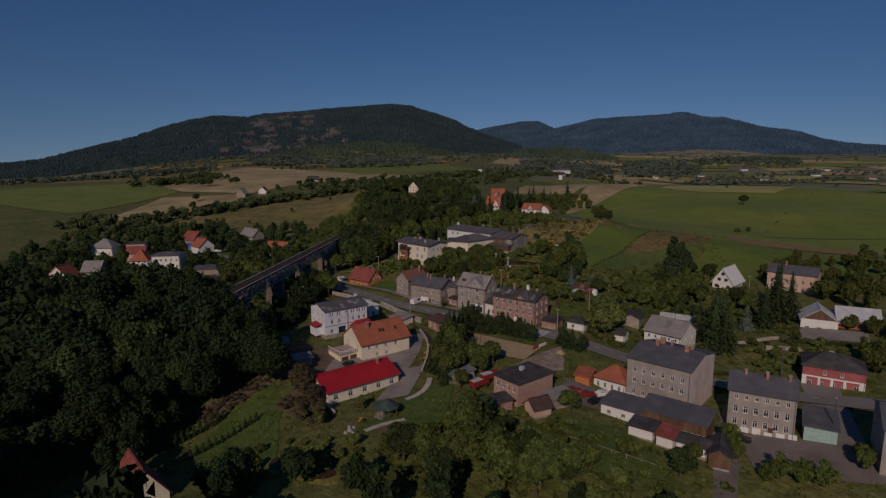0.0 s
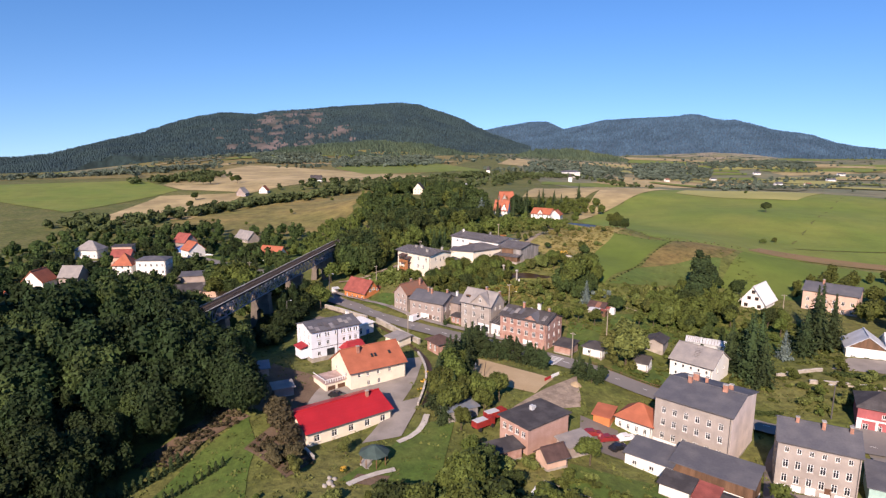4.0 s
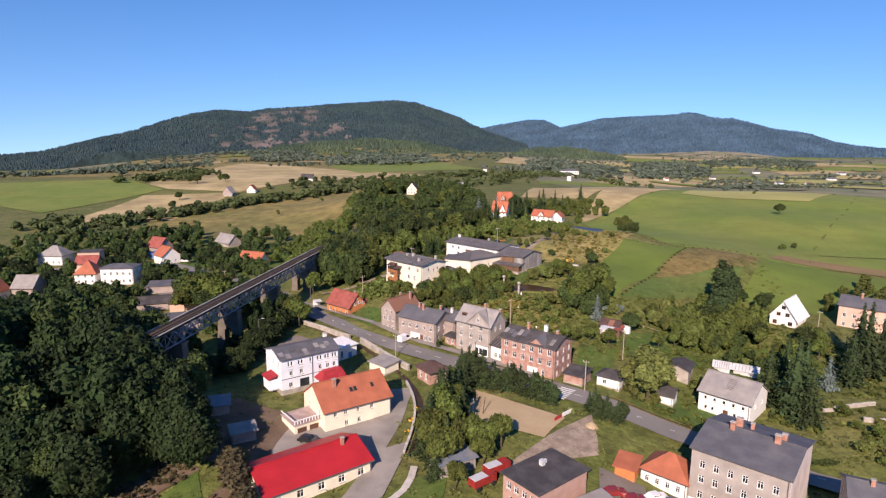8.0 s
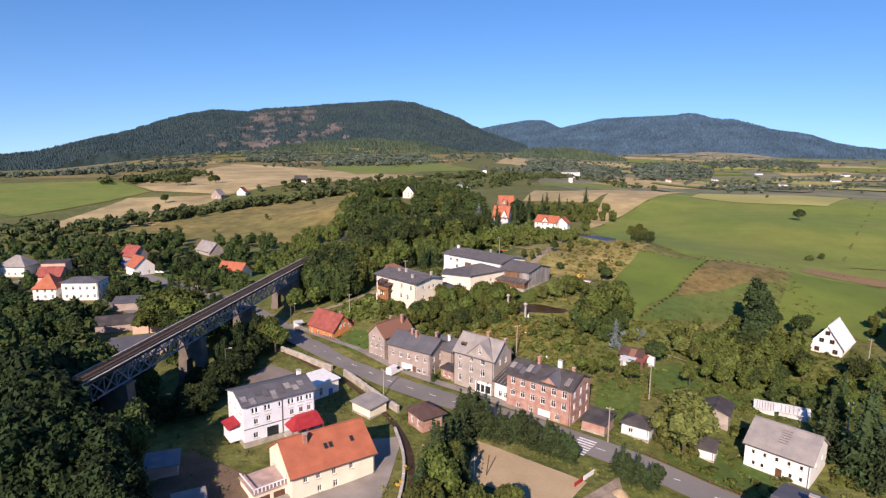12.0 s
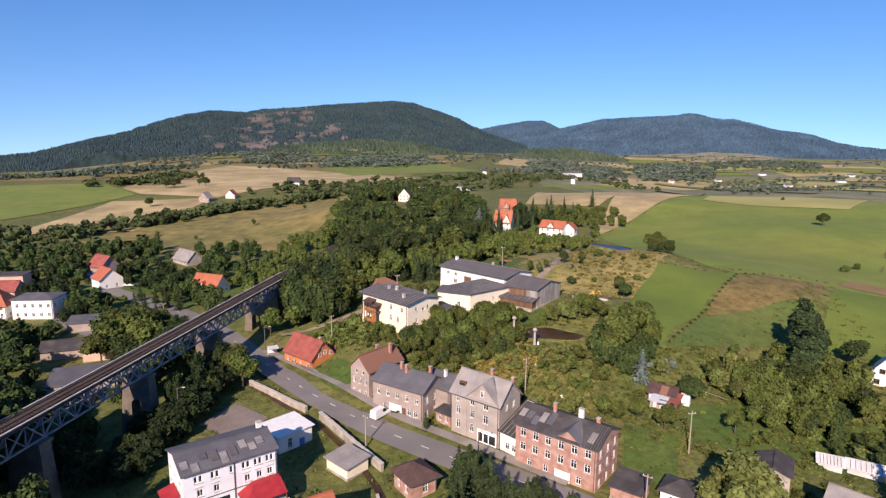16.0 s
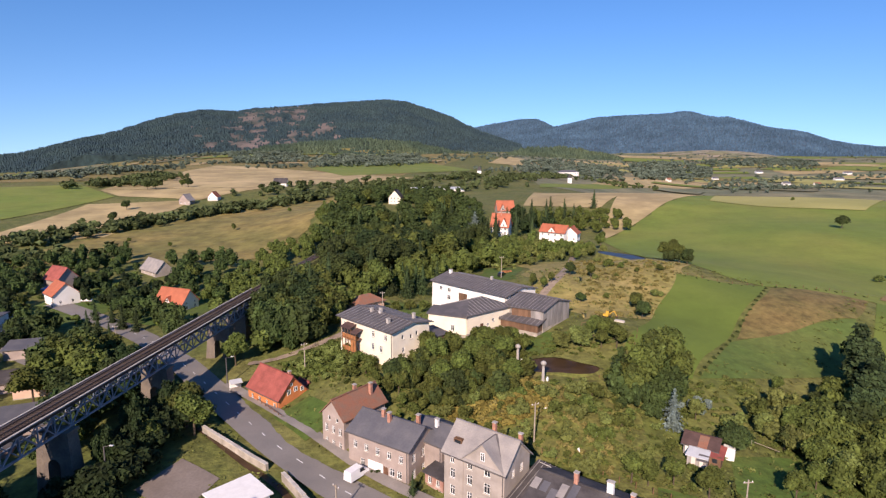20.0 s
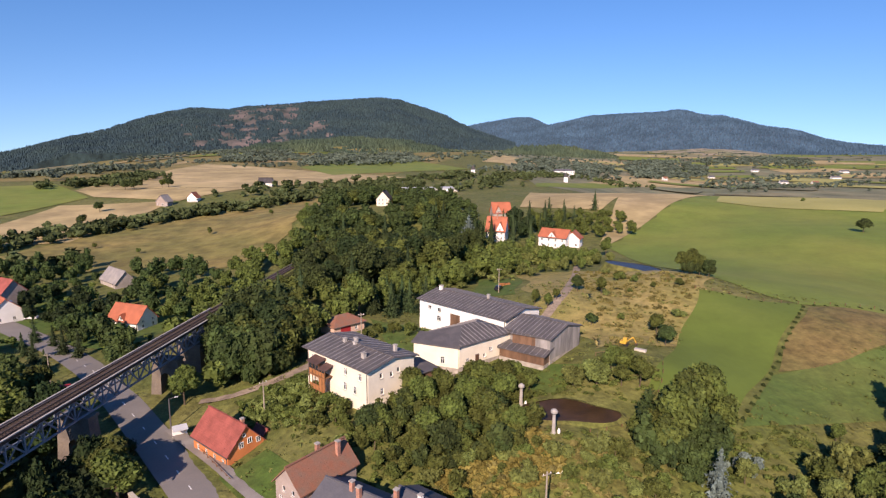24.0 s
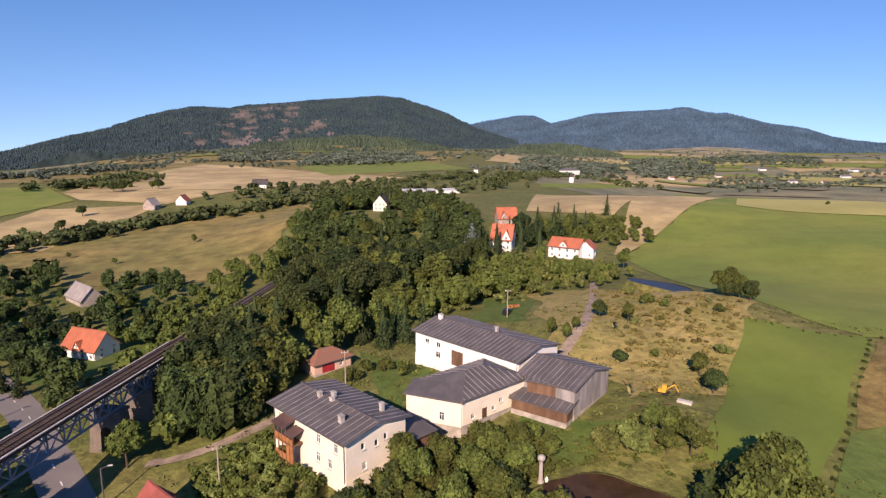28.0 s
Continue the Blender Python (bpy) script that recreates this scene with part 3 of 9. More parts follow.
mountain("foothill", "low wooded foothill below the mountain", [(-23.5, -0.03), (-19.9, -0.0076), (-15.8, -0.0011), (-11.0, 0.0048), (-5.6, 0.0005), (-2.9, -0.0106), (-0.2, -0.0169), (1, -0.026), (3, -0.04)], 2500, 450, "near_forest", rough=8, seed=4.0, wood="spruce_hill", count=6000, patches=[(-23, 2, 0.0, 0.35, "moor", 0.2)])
mountain("foothill", "low cultivated foothill with stubble strips and copses", [(6, -0.034), (9, -0.022), (12, -0.0135), (16, -0.0105), (20, -0.009), (24, -0.011), (28, -0.018), (31, -0.026), (35, -0.036)], 3050, 480, "hazed_grass", rough=3, seed=6.0,
         patches=[(6, 35, 0.0, 0.85, "near_forest", 0.12), (11, 30, 0.55, 0.95, "hazed_field", 0.1), (8, 34, 0.1, 0.5, "hazed_field", 0.22)])
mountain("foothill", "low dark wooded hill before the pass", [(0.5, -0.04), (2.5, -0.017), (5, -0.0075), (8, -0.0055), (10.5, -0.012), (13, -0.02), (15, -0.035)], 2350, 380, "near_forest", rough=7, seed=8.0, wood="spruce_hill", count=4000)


# ---- houses ----
WINDOWS = {}


def lattice(us, vs, y0, y1):
    """A flat grille in one piece: the bars stand at the even columns and rows of the given lines, the odd cells are open."""
    s = Shape()
    nu, nv = len(us), len(vs)
    s.v = [(u, y, v) for y in (y0, y1) for v in vs for u in us]
    at = lambda i, j, k: k * nu * nv + j * nu + i  # noqa: E731
    solid = lambda i, j: 0 <= i < nu - 1 and 0 <= j < nv - 1 and (i % 2 == 0 or j % 2 == 0)  # noqa: E731
    for j in range(nv - 1):
        for i in range(nu - 1):
            if not solid(i, j):
                continue
            s.f.append((at(i, j, 0), at(i + 1, j, 0), at(i + 1, j + 1, 0), at(i, j + 1, 0)))
            s.f.append((at(i, j + 1, 1), at(i + 1, j + 1, 1), at(i + 1, j, 1), at(i, j, 1)))
            for di, dj, a, b in ((-1, 0, (i, j + 1), (i, j)), (1, 0, (i + 1, j), (i + 1, j + 1)), (0, -1, (i, j), (i + 1, j)), (0, 1, (i + 1, j + 1), (i, j + 1))):
                if not solid(i + di, j + dj):
                    s.f.append((at(*a, 0), at(*a, 1), at(*b, 1), at(*b, 0)))
    return s


def window_meshes(w, h, trim):
    """The shared meshes of a window of one size: frame with bars, pane, sill."""
    key = (round(w, 2), round(h, 2), trim)
    if key not in WINDOWS:
        b = 0.095
        us = [0, b, w / 2 - 0.04, w / 2 + 0.04, w - b, w] if w > 0.7 else [0, b, w - b, w]
        vs = [0, b, h * 0.68 - 0.025, h * 0.68 + 0.025, h - b, h] if h > 1.2 else [0, b, h - b, h]
        f = lattice(us, vs, -0.02, 0.08)
        p = Shape().box(b * 0.5, 0.04, b * 0.5, w - b * 0.5, 0.06, h - b * 0.5)
        s = Shape().box(-0.08, -0.24, -0.1, w + 0.08, 0.06, -0.003)
        WINDOWS[key] = f.mesh("window", trim), p.mesh("pane", "glass_dark"), s.mesh("sill", "kerb_pale")
    return WINDOWS[key]


def windows_row(width, count, v, w, h, margin=1.2, shift=0.0):
    gap = (width - 2 * margin - w) / max(1, count - 1) if count > 1 else 0
    x0 = margin if count > 1 else (width - w) / 2
    return [(x0 + shift + i * gap, v, w, h) for i in range(count)]


def facade(wall, house, m, width, height, wins, trim="trim_white", gable=None, reveal=0.16):
    """One face of a house: its wall with openings goes into the shape wall, the windows become parts. m: the pose of its lower left corner."""
    us = sorted({0.0, width, *(a for u, v, w, h in wins for a in (u, u + w))})
    vs = sorted({0.0, height, *(a for u, v, w, h in wins for a in (v, v + h) if a < height)})
    for u0, u1 in zip(us, us[1:]):
        for v0, v1 in zip(vs, vs[1:]):
            cu, cv = (u0 + u1) / 2, (v0 + v1) / 2
            if any(u < cu < u + w and v < cv < v + h for u, v, w, h in wins):
                continue
            wall.poly(*(m @ Vector(p) for p in ((u0, 0, v0), (u1, 0, v0), (u1, 0, v1), (u0, 0, v1))))
    if gable:
        wall.poly(*(m @ Vector((u, 0, height + g)) for u, g in gable))
    for u, v, w, h in wins:
        c = [(u, v), (u + w, v), (u + w, v + h), (u, v + h)]
        for (a, b), (c2, d) in zip(c, c[1:] + c[:1]):
            wall.poly(*(m @ Vector(p) for p in ((a, 0, b), (a, reveal + 0.05, b), (c2, reveal + 0.05, d), (c2, 0, d))))
        fm, pm, sm = window_meshes(w, h, trim)
        win = part("window", fm, trim, house, m=m @ Matrix.Translation((u, reveal - 0.06, v)))
        part("pane", pm, "glass_dark", win)
        part("sill", sm, "kerb_pale", win)


def roof_slabs(kind, W, D, h, rise, over, thick, ridge):
    """The slopes of a roof over a W by D plan as lists of corners."""
    o = over
    if kind == "flat":
        return [[(-o, -o, h + 0.25), (W + o, -o, h + 0.25), (W + o, D + o, h + 0.3), (-o, D + o, h + 0.3)]]
    if kind == "shed":
        return [[(-o, -o, h + 0.1), (W + o, -o, h + 0.1), (W + o, D + o, h + 0.1 + rise), (-o, D + o, h + 0.1 + rise)]]
    t = thick * 0.6
    if kind == "hip":
        e = min(W, D) / 2
        drop = rise * o / e
        a, b, c, d = (-o, -o, h - drop + t), (W + o, -o, h - drop + t), (W + o, D + o, h - drop + t), (-o, D + o, h - drop + t)
        if W >= D:
            p, q = (e, D / 2, h + rise + t), (W - e, D / 2, h + rise + t)
            return [[a, b, q, p], [b, c, q], [c, d, p, q], [d, a, p]]
        p, q = (W / 2, e, h + rise + t), (W / 2, D - e, h + rise + t)
        return [[a, b, p], [b, c, q, p], [c, d, q], [d, a, p, q]]
    if ridge == "along":
        drop = rise * o / (D / 2)
        y0, y1, zr = -o, D + o, h + rise + t
        return [[(-o, y0, h - drop + t), (W + o, y0, h - drop + t), (W + o, D / 2, zr), (-o, D / 2, zr)],
                [(W + o, y1, h - drop + t), (-o, y1, h - drop + t), (-o, D / 2, zr), (W + o, D / 2, zr)]]
    drop = rise * o / (W / 2)
    zr = h + rise + t
    return [[(-o, D + o, h - drop + t), (-o, -o, h - drop + t), (W / 2, -o, zr), (W / 2, D + o, zr)],
            [(W + o, -o, h - drop + t), (W + o, D + o, h - drop + t), (W / 2, D + o, zr), (W / 2, -o, zr)]]


def chimney(house, x, y, z0, z1, w=0.6, d=0.6, material="chimney_brick"):
    c = part("chimney", Shape().box(x - w / 2, y - d / 2, z0, x + w / 2, y + d / 2, z1), material, house)
    part("cap", Shape().box(x - w / 2 - 0.08, y - d / 2 - 0.08, z1 + 0.003, x + w / 2 + 0.08, y + d / 2 + 0.08, z1 + 0.14), "concrete", c)


def house(name, label, A, B, D, h, wall="wall_white", roof="tile_orange", rise=3.0, kind="gable", ridge="along", over=0.45, z0=None, front=(), right=(), left=(), back=(),
          trim="trim_white", chimneys=(), plinth="stone", category="house", seams=0, doors=(), gutter=True, group=""):
    """A house whose front runs from A to B (as seen from the south) and which is D metres deep. front, left, right, back: openings (u, v, w, h) of each face, counted from its lower left
    corner as one looks at it."""
    if right == () and category == "house":
        right = rows(D, 2, (1.0,), 0.9, 1.2, 2.0)
    ax, bx = Vector(A), Vector(B)
    W = (bx - ax).length
    yaw = math.atan2(bx.y - ax.y, bx.x - ax.x)
    mid = [A, B, (A[0] - math.sin(yaw) * D, A[1] + math.cos(yaw) * D), (B[0] - math.sin(yaw) * D, B[1] + math.cos(yaw) * D)]
    zs = [gz(*p) for p in mid]
    base = (min(zs) + max(zs)) / 2 if z0 is None else z0
    top = thing(name, label, category, Matrix.Translation((A[0], A[1], base)) @ Matrix.Rotation(yaw, 4, "Z"), group)
    wl = Shape()
    gl = ga = None
    if kind == "gable":
        g = [(0, 0), (D, 0), (D / 2, rise)] if ridge == "along" else [(0, 0), (W, 0), (W / 2, rise)]
        gl, ga = (g, None) if ridge == "along" else (None, g)
    if kind == "shed":
        wl.poly((0, 0, h), (0, D, h + rise), (0, D, h)).poly((W, 0, h), (W, D, h), (W, D, h + rise)).poly((W, D, h), (0, D, h), (0, D, h + rise), (W, D, h + rise))
    facade(wl, top, Matrix.Identity(4), W, h, list(front), trim, ga)
    facade(wl, top, Matrix.Translation((W, 0, 0)) @ Matrix.Rotation(math.pi / 2, 4, "Z"), D, h, list(right), trim, gl)
    facade(wl, top, Matrix.Translation((W, D, 0)) @ Matrix.Rotation(math.pi, 4, "Z"), W, h, list(back), trim, ga)
    facade(wl, top, Matrix.Translation((0, D, 0)) @ Matrix.Rotation(-math.pi / 2, 4, "Z"), D, h, list(left), trim, gl)
    part("wall", wl, wall, top)
    deep = base - min(zs) + 0.6
    if plinth:
        p = Shape()
        for x0, y0, x1, y1 in ((-0.06, -0.06, W + 0.06, -0.003), (-0.06, D + 0.003, W + 0.06, D + 0.06), (-0.06, -0.003, -0.003, D + 0.003), (W + 0.003, -0.003, W + 0.06, D + 0.003)):
            p.box(x0, y0, -deep, x1, y1, 0.35)
        part("plinth", p, plinth, top)
    slopes = roof_slabs(kind, W, D, h, rise, over, 0.2, ridge)
    rf = Shape()
    for s in slopes:
        rf.prism(s, 0.2)
    r = part("roof", rf, roof, top)
    if kind == "gable":
        zr = h + rise + 0.2
        a, b = ((-over, D / 2, zr), (W + over, D / 2, zr)) if ridge == "along" else ((W / 2, -over, zr), (W / 2, D + over, zr))
        part("ridge_cap", Shape().beam(a, b, 0.34, 0.16), roof, r)
    if gutter and kind in ("gable", "hip") and ridge == "along":
        zg = slopes[0][0][2] - 0.12
        part("gutter", Shape().beam((-over, -over - 0.09, zg), (W + over, -over - 0.09, zg), 0.15), "sheet_dark", r)
        part("downpipe", Shape().beam((W - 0.25, -0.12, 0.1), (W - 0.25, -0.12, h - 0.1), 0.11), "sheet_dark", top)
    for k in range(seams):
        s = slopes[0] if len(slopes) else None
        for s in slopes[:4 if kind == "hip" else 2]:
            if len(s) != 4:
                continue
            a, b, c, d = (Vector(p) for p in s)
            run = (b - a).length
            ex = (b - a) / run
            at, sp, sq = (k + 0.5) / seams * run, (d - a).dot(ex), (c - a).dot(ex)
            full = at / sp if 0 < at < sp else (run - at) / (run - sq) if sq < at < run - 1e-6 else 1.0
            # standing seams run straight up the slope, as far as the hip
            e = a + ex * at + Vector((0, 0, 0.05))
            part("roof_seam", Shape().beam(e, e + (d - a - ex * sp) * min(1.0, full), 0.09, 0.12), "sheet_seam", r)
    for c in chimneys:
        chimney(top, *c)
    for face, u, v, w, hh, material in doors:
        if face == "front":
            d = Shape().box(u, -0.05, v, u + w, 0.0, v + hh)
        elif face == "right":
            d = Shape().box(W, u, v, W + 0.05, u + w, v + hh)
        else:
            d = Shape().box(-0.05, u, v, 0.0, u + w, v + hh)
        dr = part("door", d, material, top)
        if face == "front":
            part("handle", Shape().box(u + w * 0.85, -0.1, v + 1.0, u + w * 0.85 + 0.06, -0.053, v + 1.12), "rail_steel", dr)
    return top


def rows(width, count, levels, w, h, margin=1.2):
    return [q for v in levels for q in windows_row(width, count, v, w, h, margin)]


def cross_gable(top, u0, u1, h, peak, slope, wall, roof):
    """A gable that stands over the front wall from u0 to u1, its little roof running back into the main slope (rise over run)."""
    m, back = (u0 + u1) / 2, (peak - h) / slope
    part("gable_wall", Shape().poly((u0, -0.1, h - 0.6), (u1, -0.1, h - 0.6), (u1, -0.1, h), (m, -0.1, peak), (u0, -0.1, h)), wall, top)
    k = 0.35 * (peak - h) / (m - u0)
    for e in (u0 - 0.35, u1 + 0.35):
        q = [(e, -0.45, h - k + 0.15), (m, -0.45, peak + 0.15), (m, back, peak + 0.15), (e, -0.05, h - k + 0.15)]
        part("gable_roof", Shape().prism(q if e > m else q[::-1], 0.16), roof, top)
    fm, pm, sm = window_meshes(0.9, 1.2, "trim_white")
    w = part("window", fm, "trim_white", top, m=Matrix.Translation((m - 0.45, -0.16, h + 0.1)))
    part("pane", pm, "glass_dark", w)


L = lambda a, b: math.hypot(b[0] - a[0], b[1] - a[1])  # noqa: E731

# the guesthouse by the stream
a, b = (-27.4, 154.0), (-14.8, 163.9)
w = L(a, b)
guest = house("guesthouse", "cream guesthouse with a bright orange tiled roof", a, b, 12.2, 5.3, "wall_cream", "tile_orange", 4.1, z0=-5.0, front=[(4.6, 1.0, 0.8, 1.2), (7.6, 0.9, 0.9, 1.3), (4.4, 3.5, 0.8, 1.0), (7.4, 3.4, 0.8, 1.2), (10.8, 3.4, 0.8, 1.2), (2.0, 3.5, 0.8, 1.0)],
              left=rows(12.2, 2, (3.3,), 1.0, 1.2, 2.6), right=rows(12.2, 2, (1.0, 3.4), 0.9, 1.2, 2.6), chimneys=[(4.2, 4.6, 7.4, 10.2, 0.7, 0.7)])
for u in (7.2, 8.2, 12.4):
    sk = part("skylight", Shape().box(0, 0, 0, 0.75, 1.2, 0.1), "trim_brown", guest, m=Matrix.Translation((u, 2.6, 5.3 + 2.6 * 4.1 / 6.1 + 0.16)) @ Matrix.Rotation(math.atan2(4.1, 6.1), 4, "X"))
    part("pane", Shape().box(0.08, 0.08, 0.103, 0.67, 1.12, 0.12), "glass_dark", sk)
part("fascia", Shape().beam((-0.5, -0.52, 5.0), (16.5, -0.52, 5.0), 0.06, 0.22), "trim_brown", guest)
gar = house("garage", "pale double garage with a railed roof terrace", (-33.4, 152.0), (-28.9, 156.2), 6.6, 2.7, "wall_cream", "terrace_tile", 0, "flat", over=0.25, z0=-5.0, category="garage",
            doors=[("front", 0.6, 0.05, 2.1, 2.0, "door_brown"), ("front", 3.4, 0.05, 2.1, 2.0, "door_brown")])
for i in range(9):
    part("baluster", Shape().box(-0.1, 0, 0, 0.1, 0.12, 0.8), "trim_white", gar, m=Matrix.Translation((0.0 + i * 0.68, -0.1, 3.0)))
part("handrail", Shape().box(-0.2, -0.15, 3.8, 5.85, 0.1, 3.92), "trim_white", gar)
part("handrail", Shape().box(-0.2, -0.1, 3.8, 0.02, 6.5, 3.92), "trim_white", gar)

# the long hall with the red roof
a, b = (-30.6, 127.7), (-15.0, 141.5)
house("hall", "long low white hall under a glossy red roof", a, b, 12.6, 3.6, "wall_cream", "tile_red", 2.3, z0=-6.4, front=rows(L(a, b), 5, (1.1,), 1.3, 1.5, 1.6), right=rows(12.6, 2, (1.1,), 1.1, 1.3, 3.0),
      left=rows(12.6, 2, (1.2,), 0.9, 1.1, 3.4), chimneys=[(17.4, 5.2, 5.0, 6.9)])

# the white three-storey house below the road
a, b = (-42.0, 168.9), (-30.5, 178.8)
wh = house("white_house", "tall bluish-white house with a patched grey low roof", a, b, 10.1, 8.1, "wall_bluewhite", "roof_grey", 1.5, "gable", z0=-2.4, over=0.35,
           front=[(1.6, 6.1, 0.55, 1.2), (2.35, 6.1, 0.55, 1.2), (4.2, 6.1, 0.55, 1.2), (4.95, 6.1, 0.55, 1.2), (7.2, 6.1, 0.55, 1.2), (9.2, 6.1, 0.55, 1.2), (9.95, 6.1, 0.55, 1.2), (11.2, 6.1, 0.55, 1.2), (11.95, 6.1, 0.55, 1.2), (13.2, 6.1, 0.55, 1.2), (13.95, 6.1, 0.55, 1.2),
                  (2.0, 3.7, 0.9, 1.2), (4.6, 3.7, 0.9, 1.2), (9.6, 3.7, 0.9, 1.2), (11.6, 3.7, 0.9, 1.2), (13.4, 3.7, 0.9, 1.2), (1.8, 0.8, 1.0, 1.2), (11.4, 0.6, 1.2, 1.5)],
           left=rows(10.1, 3, (3.6, 6.0), 0.9, 1.3, 1.4), right=rows(10.1, 2, (3.6, 6.0), 0.9, 1.3, 2.0), doors=[("front", 4.6, 0.1, 2.4, 2.3, "glass_dark")], chimneys=[(14.4, 6.4, 8.4, 10.4, 0.8, 0.8, "wall_white")])
part("string_course", Shape().box(-0.05, -0.07, 3.0, 15.2, -0.003, 3.14), "sheet_dark", wh)
part("downpipe", Shape().beam((7.9, -0.1, 0.2), (7.9, -0.1, 8.0), 0.12), "sheet_dark", wh)
for u in (1.6, 4.2, 9.2, 11.2, 13.2):
    part("window_hood", Shape().beam((u, -0.06, 5.3), (u + 1.3, -0.06, 5.3), 0.1, 0.1), "kerb_pale", wh)
pr = random.Random(8)
for k in range(9):
    u, y0 = 0.2 + k * 1.55 + pr.uniform(-0.3, 0.3), pr.choice((-0.3, 0.9, 1.8))
    y1, sl = y0 + pr.uniform(1.4, 3.0), 1.5 / 5.0
    part("roof_patch", Shape().prism([(u, y0, 8.36 + y0 * sl), (u + 1.2, y0, 8.36 + y0 * sl), (u + 1.2, y1, 8.36 + y1 * sl), (u, y1, 8.36 + y1 * sl)], 0.05), pr.choice(("slate", "sheet_dark", "sheet_seam")), wh)
aw = Shape().prism([(8.2, -4.4, 2.1), (15.2, -4.4, 2.1), (15.2, -1.2, 3.4), (10.6, -1.2, 3.4)], 0.12).prism([(8.2, -0.1, 2.1), (8.2, -4.4, 2.1), (10.6, -1.2, 3.4), (10.6, -0.1, 3.4)], 0.12).prism([(10.6, -1.19, 3.4), (15.2, -1.19, 3.4), (15.2, -0.1, 3.45), (10.6, -0.1, 3.45)], 0.12)
part("canopy", aw, "paint_red", wh, "red hipped canopy over the terrace")
part("terrace", Shape().box(8.0, -4.6, -0.4, 15.4, -0.065, 0.25), "concrete", wh)
for u in (8.4, 11.6, 15.0):
    part("post", Shape().box(u - 0.07, -4.3, 0.253, u + 0.07, -4.16, 2.0), "trim_brown", wh)
part("parapet", Shape().box(8.0, -4.62, 0.253, 15.4, -4.45, 1.0), "wall_cream", wh)
part("porch", Shape().box(-2.2, 2.4, 0.0, -0.07, 6.4, 2.6), "wall_bluewhite", wh, "white side porch under a red awning")
part("awning", Shape().prism([(-2.6, 2.0, 3.0), (-0.07, 2.0, 3.7), (-0.07, 6.8, 3.7), (-2.6, 6.8, 3.0)][::-1], 0.12), "paint_red", wh)
house("annex", "flat white outbuilding with a pale sheet roof", (-35.2, 192.6), (-30.3, 198.4), 6.8, 4.1, "wall_white", "trim_white", 0.3, "shed", z0=-4.0, front=[(2.0, 1.0, 1.0, 2.0)], category="outbuilding", doors=[("front", 4.6, 0.05, 1.2, 2.1, "paint_blue")])

# the brick substation by the bridge
house("pump_house", "small brick utility building with a dark roof", (-7.3, 178.9), (-3.2, 182.2), 5.8, 4.2, "brick", "roof_brown", 1.5, "hip", z0=-3.9, over=0.7, front=[(2.4, 1.4, 1.0, 1.6)], left=rows(5.8, 2, (1.4,), 0.9, 1.7, 1.2), category="utility building")

# the orange cottage
oc = house("cottage", "orange rendered cottage with a red tiled roof", (-50.0, 239.3), (-40.3, 232.2), 7.6, 3.9, "wall_orange", "tile_rust", 4.1, z0=-3.0, front=rows(12, 4, (1.2,), 0.9, 1.2, 1.2),
           right=[(4.6, 0.9, 1.3, 1.3)], chimneys=[(10.2, 4.4, 6.4, 8.6)])
for u, v in ((2.3, 4.0), (4.1, 4.3), (5.9, 3.9), (3.2, 5.9)):
    fm, pm, sm = window_meshes(0.95 if v < 5 else 0.6, 1.15 if v < 5 else 0.7, "trim_white")
    q = part("window", fm, "trim_white", oc, m=Matrix.Translation((12.09, u, v)) @ Matrix.Rotation(math.pi / 2, 4, "Z"))
    part("pane", pm, "glass_dark", q)
house("porch", "small red roofed porch behind the orange cottage", (-39.4, 241.2), (-37.0, 239.4), 3.0, 2.6, "wall_orange", "tile_rust", 1.6, z0=-2.6, category="porch")

# the row of old houses along the road
house("old_house", "narrow grey plastered house with a worn brown tiled gable roof", (-26.4, 217.5), (-21.4, 214.0), 11.1, 7.6, "wall_grey", "tile_worn", 3.0, "gable", "across", z0=-1.9,
      front=rows(6.1, 3, (1.0, 3.9), 0.85, 1.5, 0.7) + [(1.6, 6.3, 0.7, 0.9), (3.8, 6.3, 0.7, 0.9)], left=rows(11.1, 3, (1.0, 3.9), 0.9, 1.4), right=[], chimneys=[(2.2, 6.5, 9.2, 11.4), (4.4, 8.8, 9.2, 11.6)])
a, b = (-20.0, 211.6), (-8.1, 204.9)
house("old_house", "grey plastered house with a dark slate roof and white shop front", a, b, 9.0, 6.9, "wall_grey", "roof_grey", 2.4, z0=-1.9, front=rows(L(a, b), 5, (3.9,), 0.9, 1.4) + [(2.8, 0.7, 1.0, 1.5), (9.5, 0.8, 1.1, 1.5), (11.2, 0.8, 1.0, 1.5)],
      right=rows(9, 3, (0.9, 3.9), 0.9, 1.6), chimneys=[(5.0, 4.2, 8.4, 10.6), (6.8, 3.6, 8.4, 10.6), (11.2, 6.5, 8.2, 10.2)], doors=[("front", 4.6, 0.1, 3.4, 2.4, "trim_white"), ("front", 8.2, 0.1, 1.0, 2.1, "door_brown")])
house("old_house", "grey plastered back wing with a dark roof", (-9.0, 211.5), (-2.5, 207.0), 8.0, 6.5, "wall_grey", "roof_grey", 1.8, z0=-1.6, front=[], right=rows(8, 3, (0.9, 3.7), 0.9, 1.5), chimneys=[(4.5, 3.0, 7.5, 9.4, 0.6, 0.6, "wall_white")])
house("porch", "low brick porch with a dark roof between two old houses", (-5.2, 205.0), (-2.0, 202.6), 3.6, 2.8, "brick", "roof_felt", 0.5, "shed", z0=-1.6, front=rows(4, 2, (1.0,), 0.8, 1.2, 0.7), category="porch")
a, b = (-1.7, 201.5), (7.9, 195.0)
